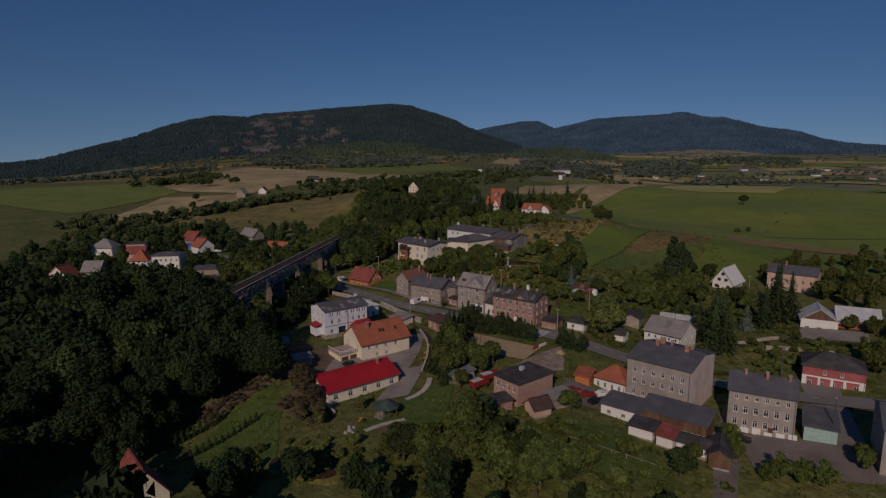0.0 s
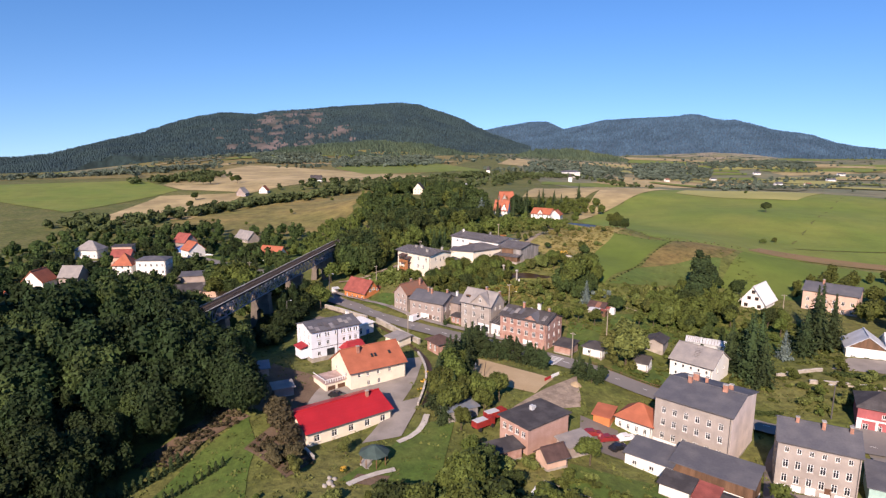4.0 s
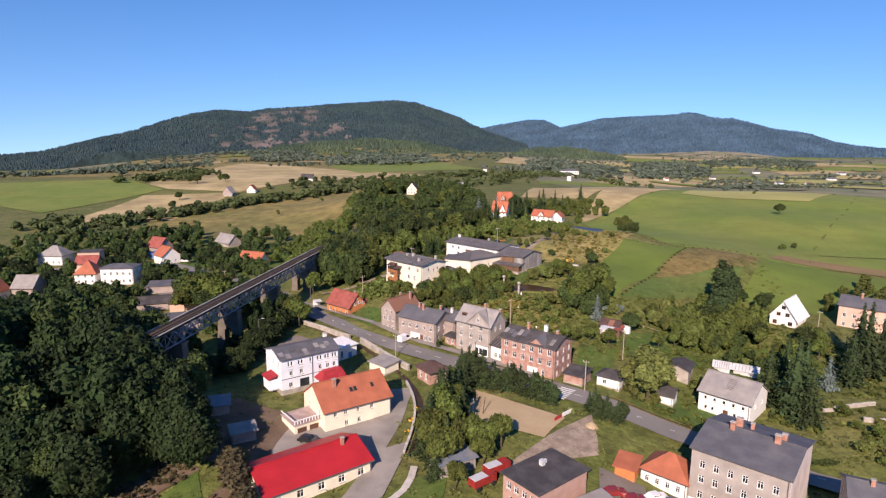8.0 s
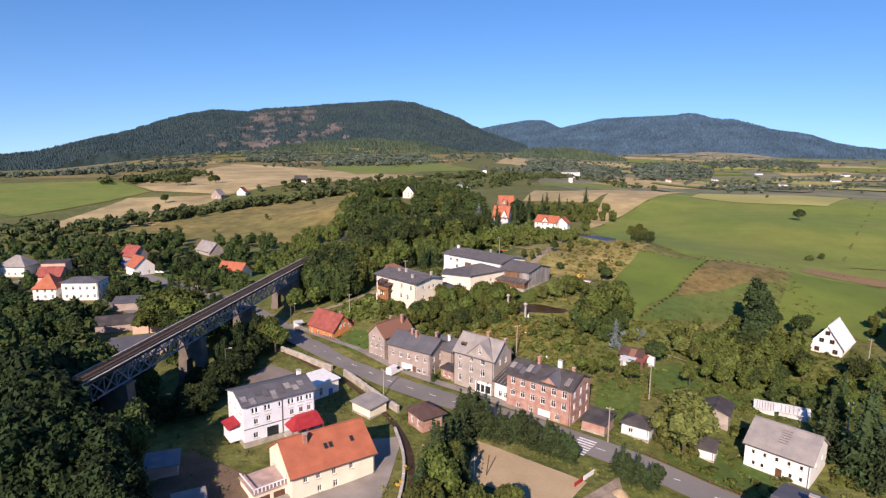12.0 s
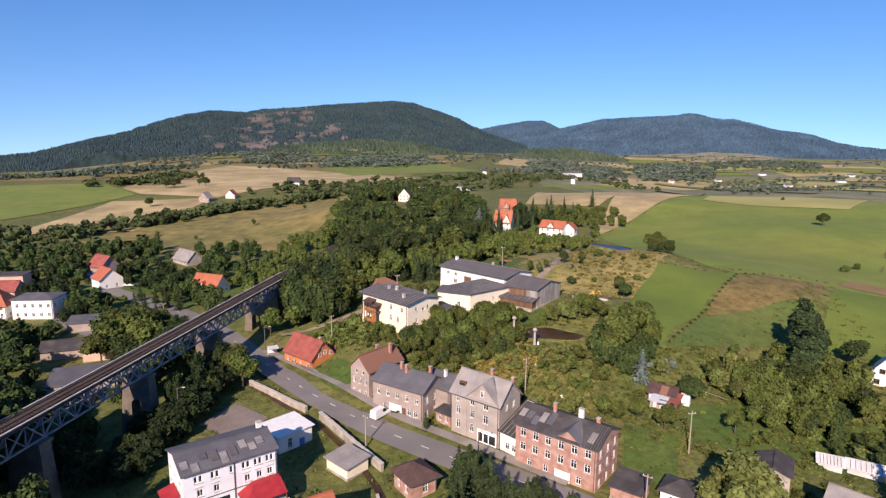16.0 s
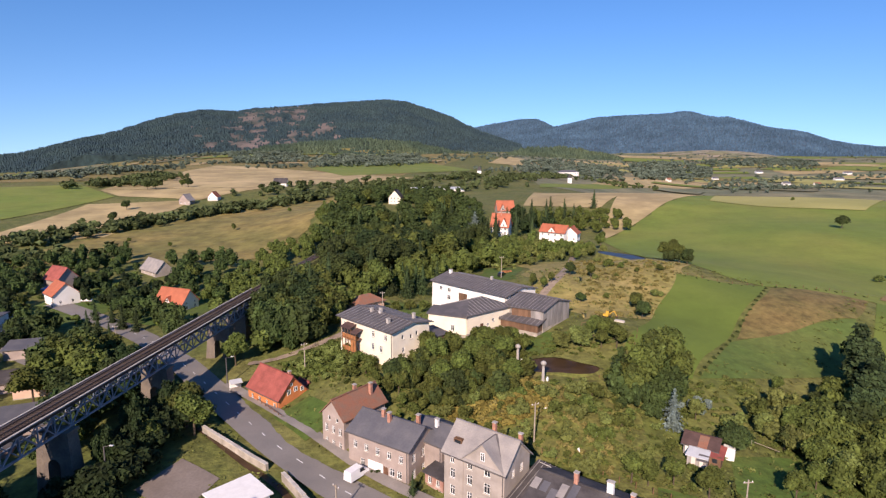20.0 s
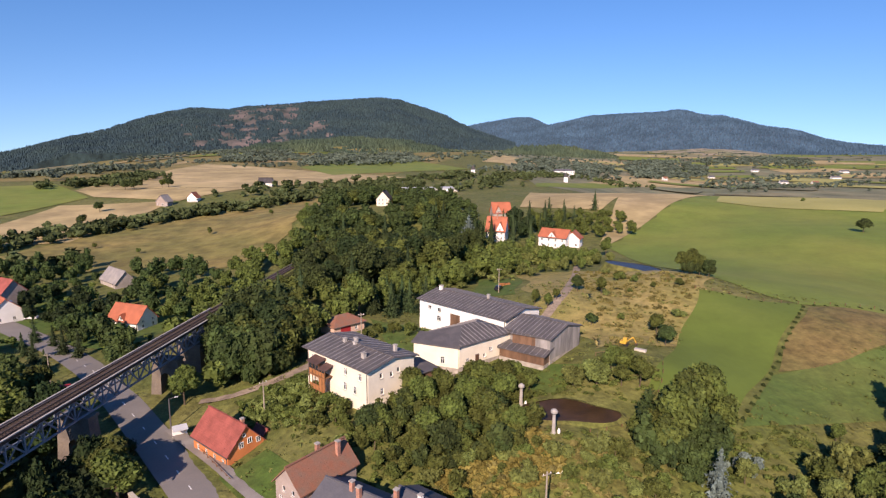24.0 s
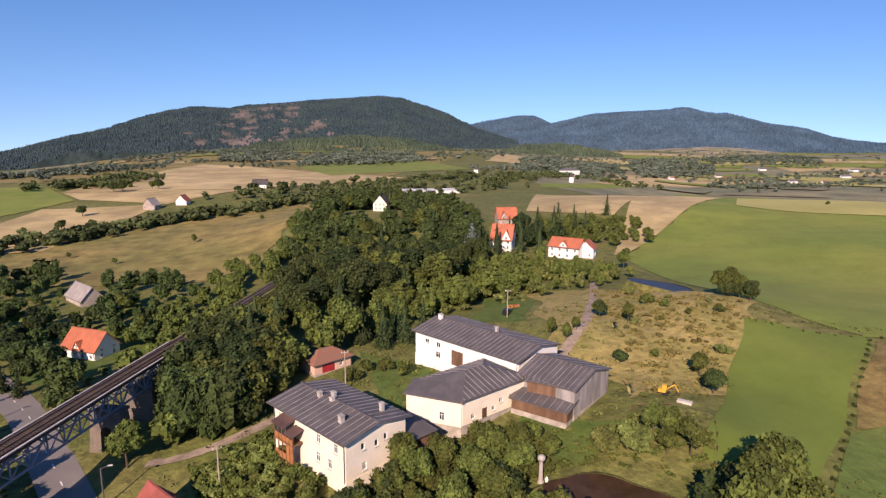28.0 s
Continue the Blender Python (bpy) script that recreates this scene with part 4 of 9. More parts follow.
tall = house("tall_house", "tall grey plastered tenement with slate cross gables", a, b, 7.8, 9.1, "wall_beige", "slate", 3.6, z0=-1.7, front=[(1.2, 1.6, 1.0, 1.7), (1.2, 4.6, 1.0, 1.7), (1.2, 7.2, 0.8, 1.3), (4.6, 4.6, 1.0, 1.7), (4.6, 7.3, 1.0, 1.7), (7.8, 4.3, 1.2, 1.8), (7.8, 7.2, 1.2, 1.8), (4.6, 1.6, 1.0, 1.7)],
             right=rows(7.8, 2, (7.2,), 0.8, 1.3, 2.2), chimneys=[(10.4, 6.8, 9.8, 12.4), (6.0, 5.8, 10.8, 13.4)])
# its front cross gable
cg = Shape().poly((3.9, -0.12, 8.6), (11.4, -0.12, 8.6), (11.4, -0.12, 9.1), (7.65, -0.12, 12.5), (3.9, -0.12, 9.1)).poly((3.9, -0.12, 0), (3.9, 0, 0), (3.9, 0, 9.1), (3.9, -0.12, 9.1)).poly((11.4, 0, 0), (11.4, -0.12, 0), (11.4, -0.12, 9.1), (11.4, 0, 9.1))
part("gable_wall", cg, "wall_beige", tall)
part("gable_roof", Shape().prism([(3.4, -0.5, 8.7), (7.65, -0.5, 12.7), (7.65, 3.8, 12.7), (3.4, -0.1, 8.7)][::-1], 0.16).prism([(11.9, -0.5, 8.7), (7.65, -0.5, 12.7), (7.65, 3.8, 12.7), (11.9, -0.1, 8.7)], 0.16), "slate", tall)
part("valley_flashing", Shape().beam((7.65, 3.7, 12.78), (3.5, -0.1, 8.85), 0.35, 0.06).beam((7.65, 3.7, 12.78), (11.8, -0.1, 8.85), 0.35, 0.06), "sheet_dark", tall)
for u, v in ((7.2, 9.7),):
    fm, pm, sm = window_meshes(0.8, 1.4, "trim_white")
    q = part("window", fm, "trim_white", tall, m=Matrix.Translation((u, -0.17, v)))
    part("pane", pm, "glass_dark", q)
part("shop_front", Shape().box(6.6, -0.2, 0.1, 11.2, -0.125, 3.0), "trim_white", tall, "white shop front with dark panes")
for u0, u1 in ((6.9, 7.9), (8.2, 9.2), (9.5, 10.9)):
    part("pane", Shape().box(u0, -0.23, 0.5, u1, -0.203, 2.3), "glass_dark", tall)
dm = part("dormer", Shape().box(1.0, 1.2, 9.3, 2.6, 3.2, 11.0), "trim_brown", tall)
part("pane", Shape().box(1.2, 1.16, 9.8, 2.4, 1.197, 10.8), "glass_dark", dm)
house("link_building", "low shop wing with a patched dark felt roof", (8.2, 194.8), (11.2, 192.2), 8.5, 4.2, "wall_white", "roof_felt", 3.6, "shed", z0=-1.8, seams=5, front=[(1.2, 0.9, 1.0, 1.4), (2.8, 0.9, 1.0, 1.4)], category="outbuilding")
a, b = (10.9, 190.6), (24.1, 181.7)
bk = house("brick_house", "red brick tenement with white windows and patched felt roof", a, b, 9.6, 8.6, "brick", "roof_felt", 1.9, z0=-2.2, over=0.5,
           front=rows(15.9, 6, (3.6, 6.3), 1.15, 1.55, 1.0) + rows(15.9, 4, (0.9,), 1.0, 1.4, 2.6), right=rows(9.6, 3, (0.9, 3.7, 6.3), 0.9, 1.4, 1.2), chimneys=[(5.5, 4.8, 9.4, 12.2), (10.5, 5.2, 9.4, 12.4, 0.9, 0.6, "wall_white"), (13.5, 6.0, 9.4, 11.2)],
           doors=[("front", 8.2, 0.1, 3.0, 2.2, "trim_white")], seams=0)
cg = Shape().poly((8.4, -0.1, 8.2), (13.0, -0.1, 8.2), (13.0, -0.1, 8.7), (10.7, -0.1, 10.2), (8.4, -0.1, 8.7))
part("gable_wall", cg, "brick", bk)
part("gable_roof", Shape().prism([(7.9, -0.7, 8.45), (10.7, -0.7, 10.5), (10.7, 4.6, 10.75), (7.9, 0.6, 8.75)][::-1], 0.14).prism([(13.5, -0.7, 8.45), (10.7, -0.7, 10.5), (10.7, 4.6, 10.75), (13.5, 0.6, 8.75)], 0.14), "roof_grey", bk)
pr = random.Random(3)
for k in range(11):
    u, y0 = -0.3 + k * 1.4 + pr.uniform(-0.2, 0.2), pr.choice((-0.45, 0.6, 1.6))
    if 6.6 < u < 13.2:
        continue
    y1, rise = y0 + pr.uniform(1.6, 3.0), 1.9 / 4.8
    part("roof_patch", Shape().prism([(u, y0, 8.78 + y0 * rise), (u + 1.15, y0, 8.78 + y0 * rise), (u + 1.15, y1, 8.78 + y1 * rise), (u, y1, 8.78 + y1 * rise)], 0.05), pr.choice(("roof_grey", "sheet_dark", "slate")), bk)
for k in range(6):
    u = 13.7 + k * 0.42
    part("roof_seam", Shape().beam((u, -0.5, 8.62), (u, 4.7, 10.68), 0.07, 0.12), "roof_grey", bk)

# the white house with the slate roof, east of the road
a, b = (58.0, 175.8), (66.6, 168.0)
gr = house("farmhouse", "white farmhouse with a pale grey slate roof", a, b, 11.0, 5.3, "wall_white", "slate", 3.4, z0=-5.7, front=rows(11.6, 5, (3.3,), 0.7, 0.95, 1.2) + [(1.4, 1.0, 0.7, 0.95), (3.0, 1.0, 0.7, 0.95), (8.0, 1.0, 0.7, 0.95), (9.8, 1.0, 0.7, 0.95)], right=rows(11.0, 2, (3.2,), 0.7, 1.0, 3.0),
           doors=[("front", 5.8, 0.1, 1.1, 2.0, "door_brown")])
# Bars up the slope stand for a triangular antenna frame.
sc = part("roof_ladder", Shape(), "rail_steel", gr)
for k in range(6):
    part("rung", Shape().box(0, 0, 0, 1.8, 0.05, 0.05), "rail_steel", sc, m=Matrix.Translation((5.2, 1.8 + k * 0.5, 5.62 + (1.8 + k * 0.5) * 3.4 / 5.5)))

# the two large tenements
a, b = (44.1, 140.3), (56.6, 130.6)
w = L(a, b)
ten = house("tenement", "large beige three-storey tenement with a grey sheet roof", a, b, 17.6, 12.0, "wall_beige", "roof_grey", 2.0, z0=-8.6, over=0.4, front=rows(w, 6, (2.6, 5.7, 8.5), 0.95, 1.5, 1.5), right=[], left=rows(17.6, 4, (6.0, 8.8), 0.9, 1.4, 2.0),
      chimneys=[(4.4, 8.0, 13.4, 15.4, 0.8, 0.7), (4.9, 10.4, 13.0, 15.4, 1.2, 0.7), (7.0, 11.2, 13.0, 14.8, 0.6, 0.6), (11.9, 8.0, 13.4, 15.4, 1.0, 0.7), (12.6, 9.6, 13.2, 15.2, 0.8, 0.7)])
part("end_wall_coat", Shape().box(15.83, 0.3, 0.4, 15.87, 17.3, 11.9), "wall_pale", ten, "paler smooth render on the end wall")
part("end_gable_coat", Shape().poly((15.87, 0.3, 11.903), (15.87, 17.3, 11.903), (15.87, 8.8, 13.8)), "wall_pale", ten)
for u0, u1, v1 in ((0.0, 9.4, 2.35), (9.4, 12.0, 1.6)):
    part("base_coat", Shape().box(u0, -0.09, 0.36, u1, -0.064, v1), "wall_white", ten, "white painted lower wall")
a, b = (63.9, 126.5), (76.3, 121.0)
w = L(a, b)
ten2 = house("tenement", "beige three-storey tenement with a grey roof and white quoins", a, b, 11.8, 10.3, "wall_beige", "roof_grey", 2.4, z0=-9.2, over=0.4, front=rows(w, 6, (2.0, 5.0), 1.0, 1.7, 1.1) + rows(w, 6, (8.2,), 0.8, 1.1, 1.2), left=rows(11.8, 3, (2.0, 5.0, 7.8), 0.9, 1.5, 1.8),
      right=[], chimneys=[(3.2, 5.4, 11.4, 13.6), (7.6, 5.0, 11.4, 13.8, 0.6, 1.0), (12.2, 5.4, 11.4, 13.6, 0.6, 1.0)], doors=[("front", 8.4, 0.3, 1.1, 2.3, "door_brown")])
for k in range(6):
    part("base_coat", Shape().box(0.5 + k * 2.4, -0.09, 0.36, 2.2 + k * 2.4, -0.064, 1.4 + 0.3 * (k % 3)), "wall_white", ten2, "flaking white paint on the lower wall")
house("tenement", "tall beige tenement with a dark roof beside the yard", (85.6, 107.0), (98.6, 100.5), 15.5, 10.8, "wall_beige", "roof_grey", 2.4, z0=-9.2, over=0.4, front=rows(14.5, 5, (2.0, 5.0), 1.0, 1.6, 1.3), left=rows(15.5, 4, (2.0, 5.0, 7.8), 0.9, 1.4, 1.8),
      chimneys=[(4.0, 6.0, 12.0, 14.6)])
house("outbuilding", "grey roofed outbuilding with a pale teal wall", (78.4, 121.2), (84.0, 118.4), 9.0, 4.2, "paint_teal", "roof_grey", 1.2, "shed", z0=-9.0, category="outbuilding")
house("wing", "low white house wing with an orange tiled roof", (36.9, 145.6), (43.8, 140.3), 7.5, 3.8, "wall_white", "tile_orange", 2.8, "hip", z0=-7.7, front=rows(8.3, 4, (1.2,), 0.8, 1.3, 0.8), category="house wing")
house("shed", "orange board shed beside the parking yard", (31.8, 145.2), (35.2, 143.5), 4.5, 2.8, "wall_orange", "tile_orange", 0.8, "shed", z0=-6.6, category="shed")

# outbuildings before the tenement
house("shed", "long white shed with a grey felt roof", (35.6, 129.6), (43.2, 124.2), 6.5, 3.2, "wall_white", "roof_grey", 0.9, "shed", z0=-7.7, front=[(1.5, 1.0, 1.0, 0.9), (5.0, 1.0, 1.0, 0.9)], category="shed")
lb = house("shed", "long barn with brown boards under a grey roof", (43.6, 125.6), (55.6, 117.0), 6.8, 4.4, "timber", "roof_grey", 1.2, "shed", z0=-8.2, category="shed", plinth="wall_white")
part("base_coat", Shape().box(0, -0.1, 0.36, 14.7, -0.065, 2.0), "wall_white", lb, "white lower wall with small dark openings")
for k in range(5):
    part("opening", Shape().box(1.6 + 2.6 * k, -0.14, 1.0, 2.3 + 2.6 * k, -0.103, 1.5), "glass_dark", lb)

# the flat-roofed brick building
a, b = (15.5, 127.3), (24.7, 135.8)
fb = house("brick_building", "flat-roofed pink brick building with dark felt", a, b, 8.2, 6.3, "brick_pink", "roof_felt", 0, "flat", over=0.5, z0=-5.8, left=rows(8.2, 4, (4.0,), 1.1, 1.3, 0.8) + [(1.6, 0.6, 3.2, 2.2)], category="building")
part("roof_vent", Shape().box(6.6, 5.2, 6.5, 7.4, 6.0, 7.6), "sheet_pale", fb)
part("roof_vent", Shape().box(7.8, 5.6, 6.5, 8.3, 6.1, 7.2), "sheet_pale", fb)

# houses at the eastern edge
ch = house("chalet", "steep white gabled house with a bright pale roof", (100.0, 232.4), (105.8, 227.2), 11.1, 3.5, "wall_white", "trim_white", 5.2, "gable", "across", over=0.8, z0=-0.6,
      front=[(0.9, 0.9, 1.3, 1.3), (5.4, 0.9, 1.3, 1.3)], trim="trim_brown", left=rows(11, 3, (0.8,), 1.2, 1.2))
for u, v in ((1.9, 3.7), (4.5, 3.7), (3.2, 6.0)):
    fm, pm, sm = window_meshes(1.2, 1.2, "trim_brown")
    q = part("window", fm, "trim_brown", ch, m=Matrix.Translation((u, -0.07, v)))
    part("pane", pm, "glass_dark", q)
house("block", "long beige two-storey house with a grey roof", (120.8, 231.6), (134.2, 221.5), 10.2, 7.8, "wall_pink", "roof_grey", 2.2, z0=-0.6, front=rows(16.8, 6, (1.0, 3.9), 1.0, 1.4), chimneys=[(5.5, 4.5, 9.4, 11.4)])
red = house("house", "dark red and white house with a dark hipped roof", (92.0, 148.6), (104.4, 142.4), 9.5, 6.4, "wall_red", "roof_felt", 2.6, "hip", z0=-7.0, front=[(4.6, 4.1, 0.8, 1.0), (8.4, 4.1, 0.8, 1.0)] + rows(13.8, 5, (0.9,), 1.1, 1.4), category="house")
part("base_coat", Shape().box(0.0, -0.05, 0.36, 1.0, -0.01, 3.1).box(3.6, -0.05, 0.36, 4.1, -0.01, 3.1).box(6.4, -0.05, 0.36, 7.0, -0.01, 3.1).box(9.2, -0.05, 0.36, 9.8, -0.01, 3.1).box(12.6, -0.05, 0.36, 13.85, -0.01, 3.1).box(0, -0.05, 3.103, 13.85, -0.01, 3.5), "wall_white", red, "white painted ground floor")
bg = house("house", "white house with brown gable boards and a pale roof", (112.0, 188.5), (121.5, 184.5), 10.0, 4.6, "wall_white", "sheet_pale", 3.6, "gable", "across", z0=-4.4, front=rows(10.3, 3, (0.9,), 1.3, 1.3), category="house")
part("gable_cladding", Shape().poly((0.1, -0.06, 4.7), (10.2, -0.06, 4.7), (5.15, -0.06, 8.1)), "timber", bg, "dark brown boarded gable")
og = house("house", "white house with a pale sheet roof over an orange lower roof", (123.0, 187.5), (134.0, 183.0), 11.0, 4.6, "wall_white", "sheet_pale", 3.2, z0=-4.4, front=rows(11.8, 4, (0.9,), 1.2, 1.3), category="house")
part("lower_roof", Shape().prism([(-0.4, -2.6, 2.7), (12.2, -2.6, 2.7), (12.2, -0.01, 4.5), (-0.4, -0.01, 4.5)], 0.16), "tile_orange", og, "orange tiled lean-to roof")

# the villa and the barns on the slope
V = (-15.6, 238.0)
a = (-30.3, 250.6)
vil = house("villa", "cream two-storey villa with a dark seamed low roof", a, V, 11.7, 6.8, "wall_cream", "sheet_dark", 1.1, "gable", z0=8.4, over=0.8, plinth="wall_cream", front=[(1.2, 4.0, 0.9, 1.4), (12.0, 4.0, 1.0, 1.5), (16.4, 4.0, 1.0, 1.5)] + [(11.8, 0.9, 1.0, 1.6), (14.8, 0.9, 1.0, 1.6)],
            right=[(2.8, 4.3, 0.7, 1.1), (5.4, 3.9, 0.7, 1.1), (9.0, 1.2, 0.8, 1.3), (7.2, 4.3, 0.7, 1.1), (3.0, 1.0, 0.8, 1.3)], seams=16,
            chimneys=[(6.0, 5.0, 7.0, 8.6, 0.7, 0.6, "concrete"), (7.6, 6.6, 7.0, 8.6, 0.9, 0.5, "concrete"), (8.8, 5.4, 7.0, 8.4, 0.7, 0.6, "concrete"), (15.0, 2.6, 7.0, 8.4, 0.8, 0.7, "concrete"), (16.4, 9.4, 6.9, 8.6, 0.6, 0.6, "concrete")])
bal = part("veranda", Shape().box(3.0, -1.9, 2.4, 8.4, -0.003, 2.6), "trim_brown", vil, "two-storey timber veranda with orange boards and a dark roof")
part("veranda_roof", Shape().prism([(2.7, -2.2, 5.0), (6.4, -2.2, 5.0), (6.4, 0, 5.7), (2.7, 0, 5.7)], 0.14).prism([(6.41, -2.2, 4.3), (8.8, -2.2, 4.3), (8.8, 0, 4.9), (6.41, 0, 4.9)], 0.14), "roof_brown", bal)
for u in (3.0, 4.1, 5.2, 6.3, 7.3, 8.25):
    part("post", Shape().box(u, -1.9, -1.2, u + 0.15, -1.75, 4.9 if u < 6.35 else 4.2), "trim_brown", bal)
for k, (u0, u1) in enumerate(((3.15, 4.1), (4.25, 5.2), (5.35, 6.3), (6.45, 7.3), (7.45, 8.25))):
    part("panel", Shape().box(u0, -1.86, 2.603, u1, -1.8, 3.5), "balcony_orange", bal)
    part("panel", Shape().box(u0, -1.86, -0.6, u1, -1.8, 0.5 if k < 3 else 2.3), "balcony_orange", bal)
    part("pane", Shape().box(u0, -1.85, 3.55, u1, -1.82, 4.7 if k < 3 else 4.15), "glass_dark", bal)
part("beam", Shape().box(3.0, -1.92, 2.2, 8.4, -1.76, 2.39), "balcony_orange", bal)
for u in (0.0, 18.9):
    part("downpipe", Shape().beam((u + 0.2, -0.08, 0.2), (u + 0.2, -0.08, 6.6), 0.11), "sheet_dark", vil)
house("lean_to", "low lean-to with a dark roof between villa and barn", (-6.4, 246.4), (-3.6, 249.4), 5.5, 2.6, "timber", "sheet_dark", 0.5, "shed", z0=9.0, category="lean-to")
house("outbuilding", "small cream garage with a worn red hipped roof", (-32.6, 283.4), (-25.8, 290.6), 6.6, 2.9, "wall_pink", "tile_worn", 1.9, "hip", z0=5.6, front=[(6.6, 0.9, 0.9, 1.1)], category="outbuilding", doors=[("front", 2.0, 0.05, 3.2, 2.4, "paint_red")])


# ---- barns on the slope ----
a, b = (-9.1, 257.9), (0.7, 254.6)
house("barn", "cream farm building with a dark seamed sheet roof", a, b, 4.0, 5.0, "wall_cream", "sheet_dark", 1.0, "shed", z0=9.0, left=[], front=[(6.2, 1.0, 1.0, 1.6)], category="barn")
a, b = (0.9, 254.8), (12.6, 265.6)
house("barn", "cream farm building with small windows and a dark seamed roof", a, b, 11.5, 5.2, "wall_cream", "sheet_dark", 1.9, "hip", z0=9.2, front=[(2.0, 0.9, 0.8, 1.0), (7.0, 1.0, 0.8, 0.9), (8.8, 2.0, 0.9, 0.9), (11.4, 2.2, 0.7, 0.7), (13.4, 2.0, 0.7, 0.7)],
           category="barn", seams=14, doors=[("front", 4.6, 0.1, 1.1, 2.1, "door_brown")])
a, b = (-10.4, 288.0), (11.4, 269.7)
house("barn", "long white barn with a dark seamed sheet roof", a, b, 14.0, 5.7, "wall_white", "sheet_dark", 1.4, z0=10.0, over=0.6, plinth="wall_white", front=[(3.0, 3.4, 1.2, 1.0), (6.4, 3.2, 1.2, 1.2), (6.2, 0.8, 1.4, 1.4), (18.0, 2.6, 1.0, 0.9)], category="barn", seams=26,
      doors=[("front", 11.0, 0.1, 3.2, 3.6, "timber")], chimneys=[(1.6, 6.6, 6.8, 8.2, 0.8, 0.8, "wall_white"), (16.5, 8.5, 6.8, 8.0, 0.6, 0.6, "concrete")])
a, b = (12.4, 262.9), (20.6, 258.6)
house("barn", "brown boarded barn with grey gable boards", (20.4, 258.7), (28.6, 269.2), 11.5, 5.2, "grey_timber", "sheet_dark", 1.7, z0=9.8, ridge="across", over=0.5, category="barn", seams=12, plinth="stone")
house("barn", "red-brown boarded barn side under a dark sheet roof", (12.6, 263.4), (20.3, 259.6), 6.0, 4.8, "timber", "sheet_dark", 1.3, "shed", z0=9.9, category="barn", seams=9)
house("lean_to", "open lean-to with a dark roof on orange posts", (9.7, 262.0), (18.8, 256.4), 4.0, 2.4, "timber", "sheet_dark", 0.8, "shed", z0=9.4, category="lean-to", seams=8)

# ---- the village beyond the viaduct ----
my = house("house", "white house with an orange tiled roof and dormer", (-116.3, 317.2), (-104.1, 313.6), 8.4, 3.5, "wall_white", "tile_orange", 4.4, z0=-4.8, front=rows(12.7, 4, (1.0,), 0.9, 1.2), right=rows(9, 2, (1.0, 3.0), 0.9, 1.2, 2))
cross_gable(my, 4.8, 7.6, 3.5, 5.6, 4.4 / 4.2, "wall_white", "tile_orange")
house("barn", "pale brick barn with a grey gable roof", (-152.8, 370.6), (-140.6, 361.6), 8.0, 3.0, "wall_beige", "slate", 4.3, z0=-3.6, front=rows(15, 2, (1.2,), 0.9, 1.2, 3), category="barn")
house("house", "white house with a worn orange roof", (-160.5, 319.0), (-153.0, 313.5), 9.0, 4.5, "wall_white", "tile_orange", 4.0, z0=-3.8, front=rows(9.3, 3, (1.0,), 0.9, 1.2))
house("house", "dark house with a rust-red roof", (-176.0, 339.0), (-167.0, 335.0), 9.0, 5.0, "wall_grey", "tile_rust", 4.5, z0=-3.8, front=rows(9.8, 3, (1.0,), 0.9, 1.2))
house("block", "white flat-roofed village block with grey roof", (-158.0, 273.5), (-144.9, 275.8), 9.5, 7.4, "wall_white", "roof_grey", 1.2, "hip", z0=-4.4, front=rows(13.6, 5, (1.2, 4.4), 1.0, 1.3), right=rows(9.5, 3, (1.2, 4.4), 1.0, 1.3), category="building")
house("house", "white house with a steep orange roof", (-168.6, 271.8), (-160.2, 273.6), 9.0, 5.2, "wall_white", "tile_orange", 4.8, "hip", z0=-4.3, front=rows(8.7, 3, (1.0, 3.4), 0.9, 1.2))
house("house", "pale house with a grey half-hipped roof", (-213.0, 307.0), (-201.0, 308.0), 10.0, 5.0, "wall_white", "slate", 4.2, "hip", z0=-4.0, front=rows(12, 4, (1.0,), 0.9, 1.2))
house("house", "square pink brick house with a flat roof", (-190.0, 304.0), (-181.0, 307.0), 8.0, 7.0, "wall_pink", "roof_felt", 0, "flat", z0=-3.6, front=rows(9.4, 2, (1.2, 4.2), 1.0, 1.3))
house("house", "pink house with rust-coloured roof", (-183.0, 292.0), (-174.0, 294.0), 8.0, 4.6, "wall_pink", "tile_rust", 3.0, z0=-4.0, front=rows(9.2, 3, (1.0,), 0.9, 1.2))
house("shed", "long low brick shed with a grey roof", (-109.5, 240.5), (-101.0, 244.0), 7.0, 3.4, "wall_pink", "roof_felt", 0.8, "shed", z0=-5.6, category="shed")
house("shed", "low dark-roofed village workshop", (-122.0, 240.0), (-112.0, 245.0), 9.0, 3.2, "wall_grey", "roof_felt", 1.6, z0=-5.8, category="shed")
house("shed", "low grey-roofed shed by the street", (-131.0, 263.5), (-121.0, 267.5), 7.0, 3.2, "wall_grey", "roof_grey", 0.8, "shed", z0=-5.0, category="shed")
house("shed", "broad grey flat shed beside the viaduct", (-104.0, 219.0), (-90.0, 226.0), 11.0, 3.4, "wall_grey", "roof_grey", 0.8, "shed", z0=-7.0, category="shed")
house("shed", "small shed with a blue-grey sheet roof below the white house", (-55.4, 156.6), (-50.6, 158.8), 4.5, 2.4, "wall_grey", "bridge_paint", 0.5, "shed", category="shed")
house("shed", "low grey shed in the shaded yard", (-44.6, 146.6), (-40.6, 149.0), 3.5, 2.3, "wall_grey", "slate", 0.4, "shed", category="shed")
house("shed", "low stream-side shed with a weathered grey roof", (-24.6, 188.6), (-19.8, 184.8), 5.0, 2.4, "wall_cream", "slate", 0.6, "shed", category="shed")
house("shed", "small brick shed by the viaduct", (-97.0, 214.0), (-91.0, 216.5), 5.0, 3.0, "brick", "roof_felt", 0.6, "shed", z0=-7.4, category="shed")
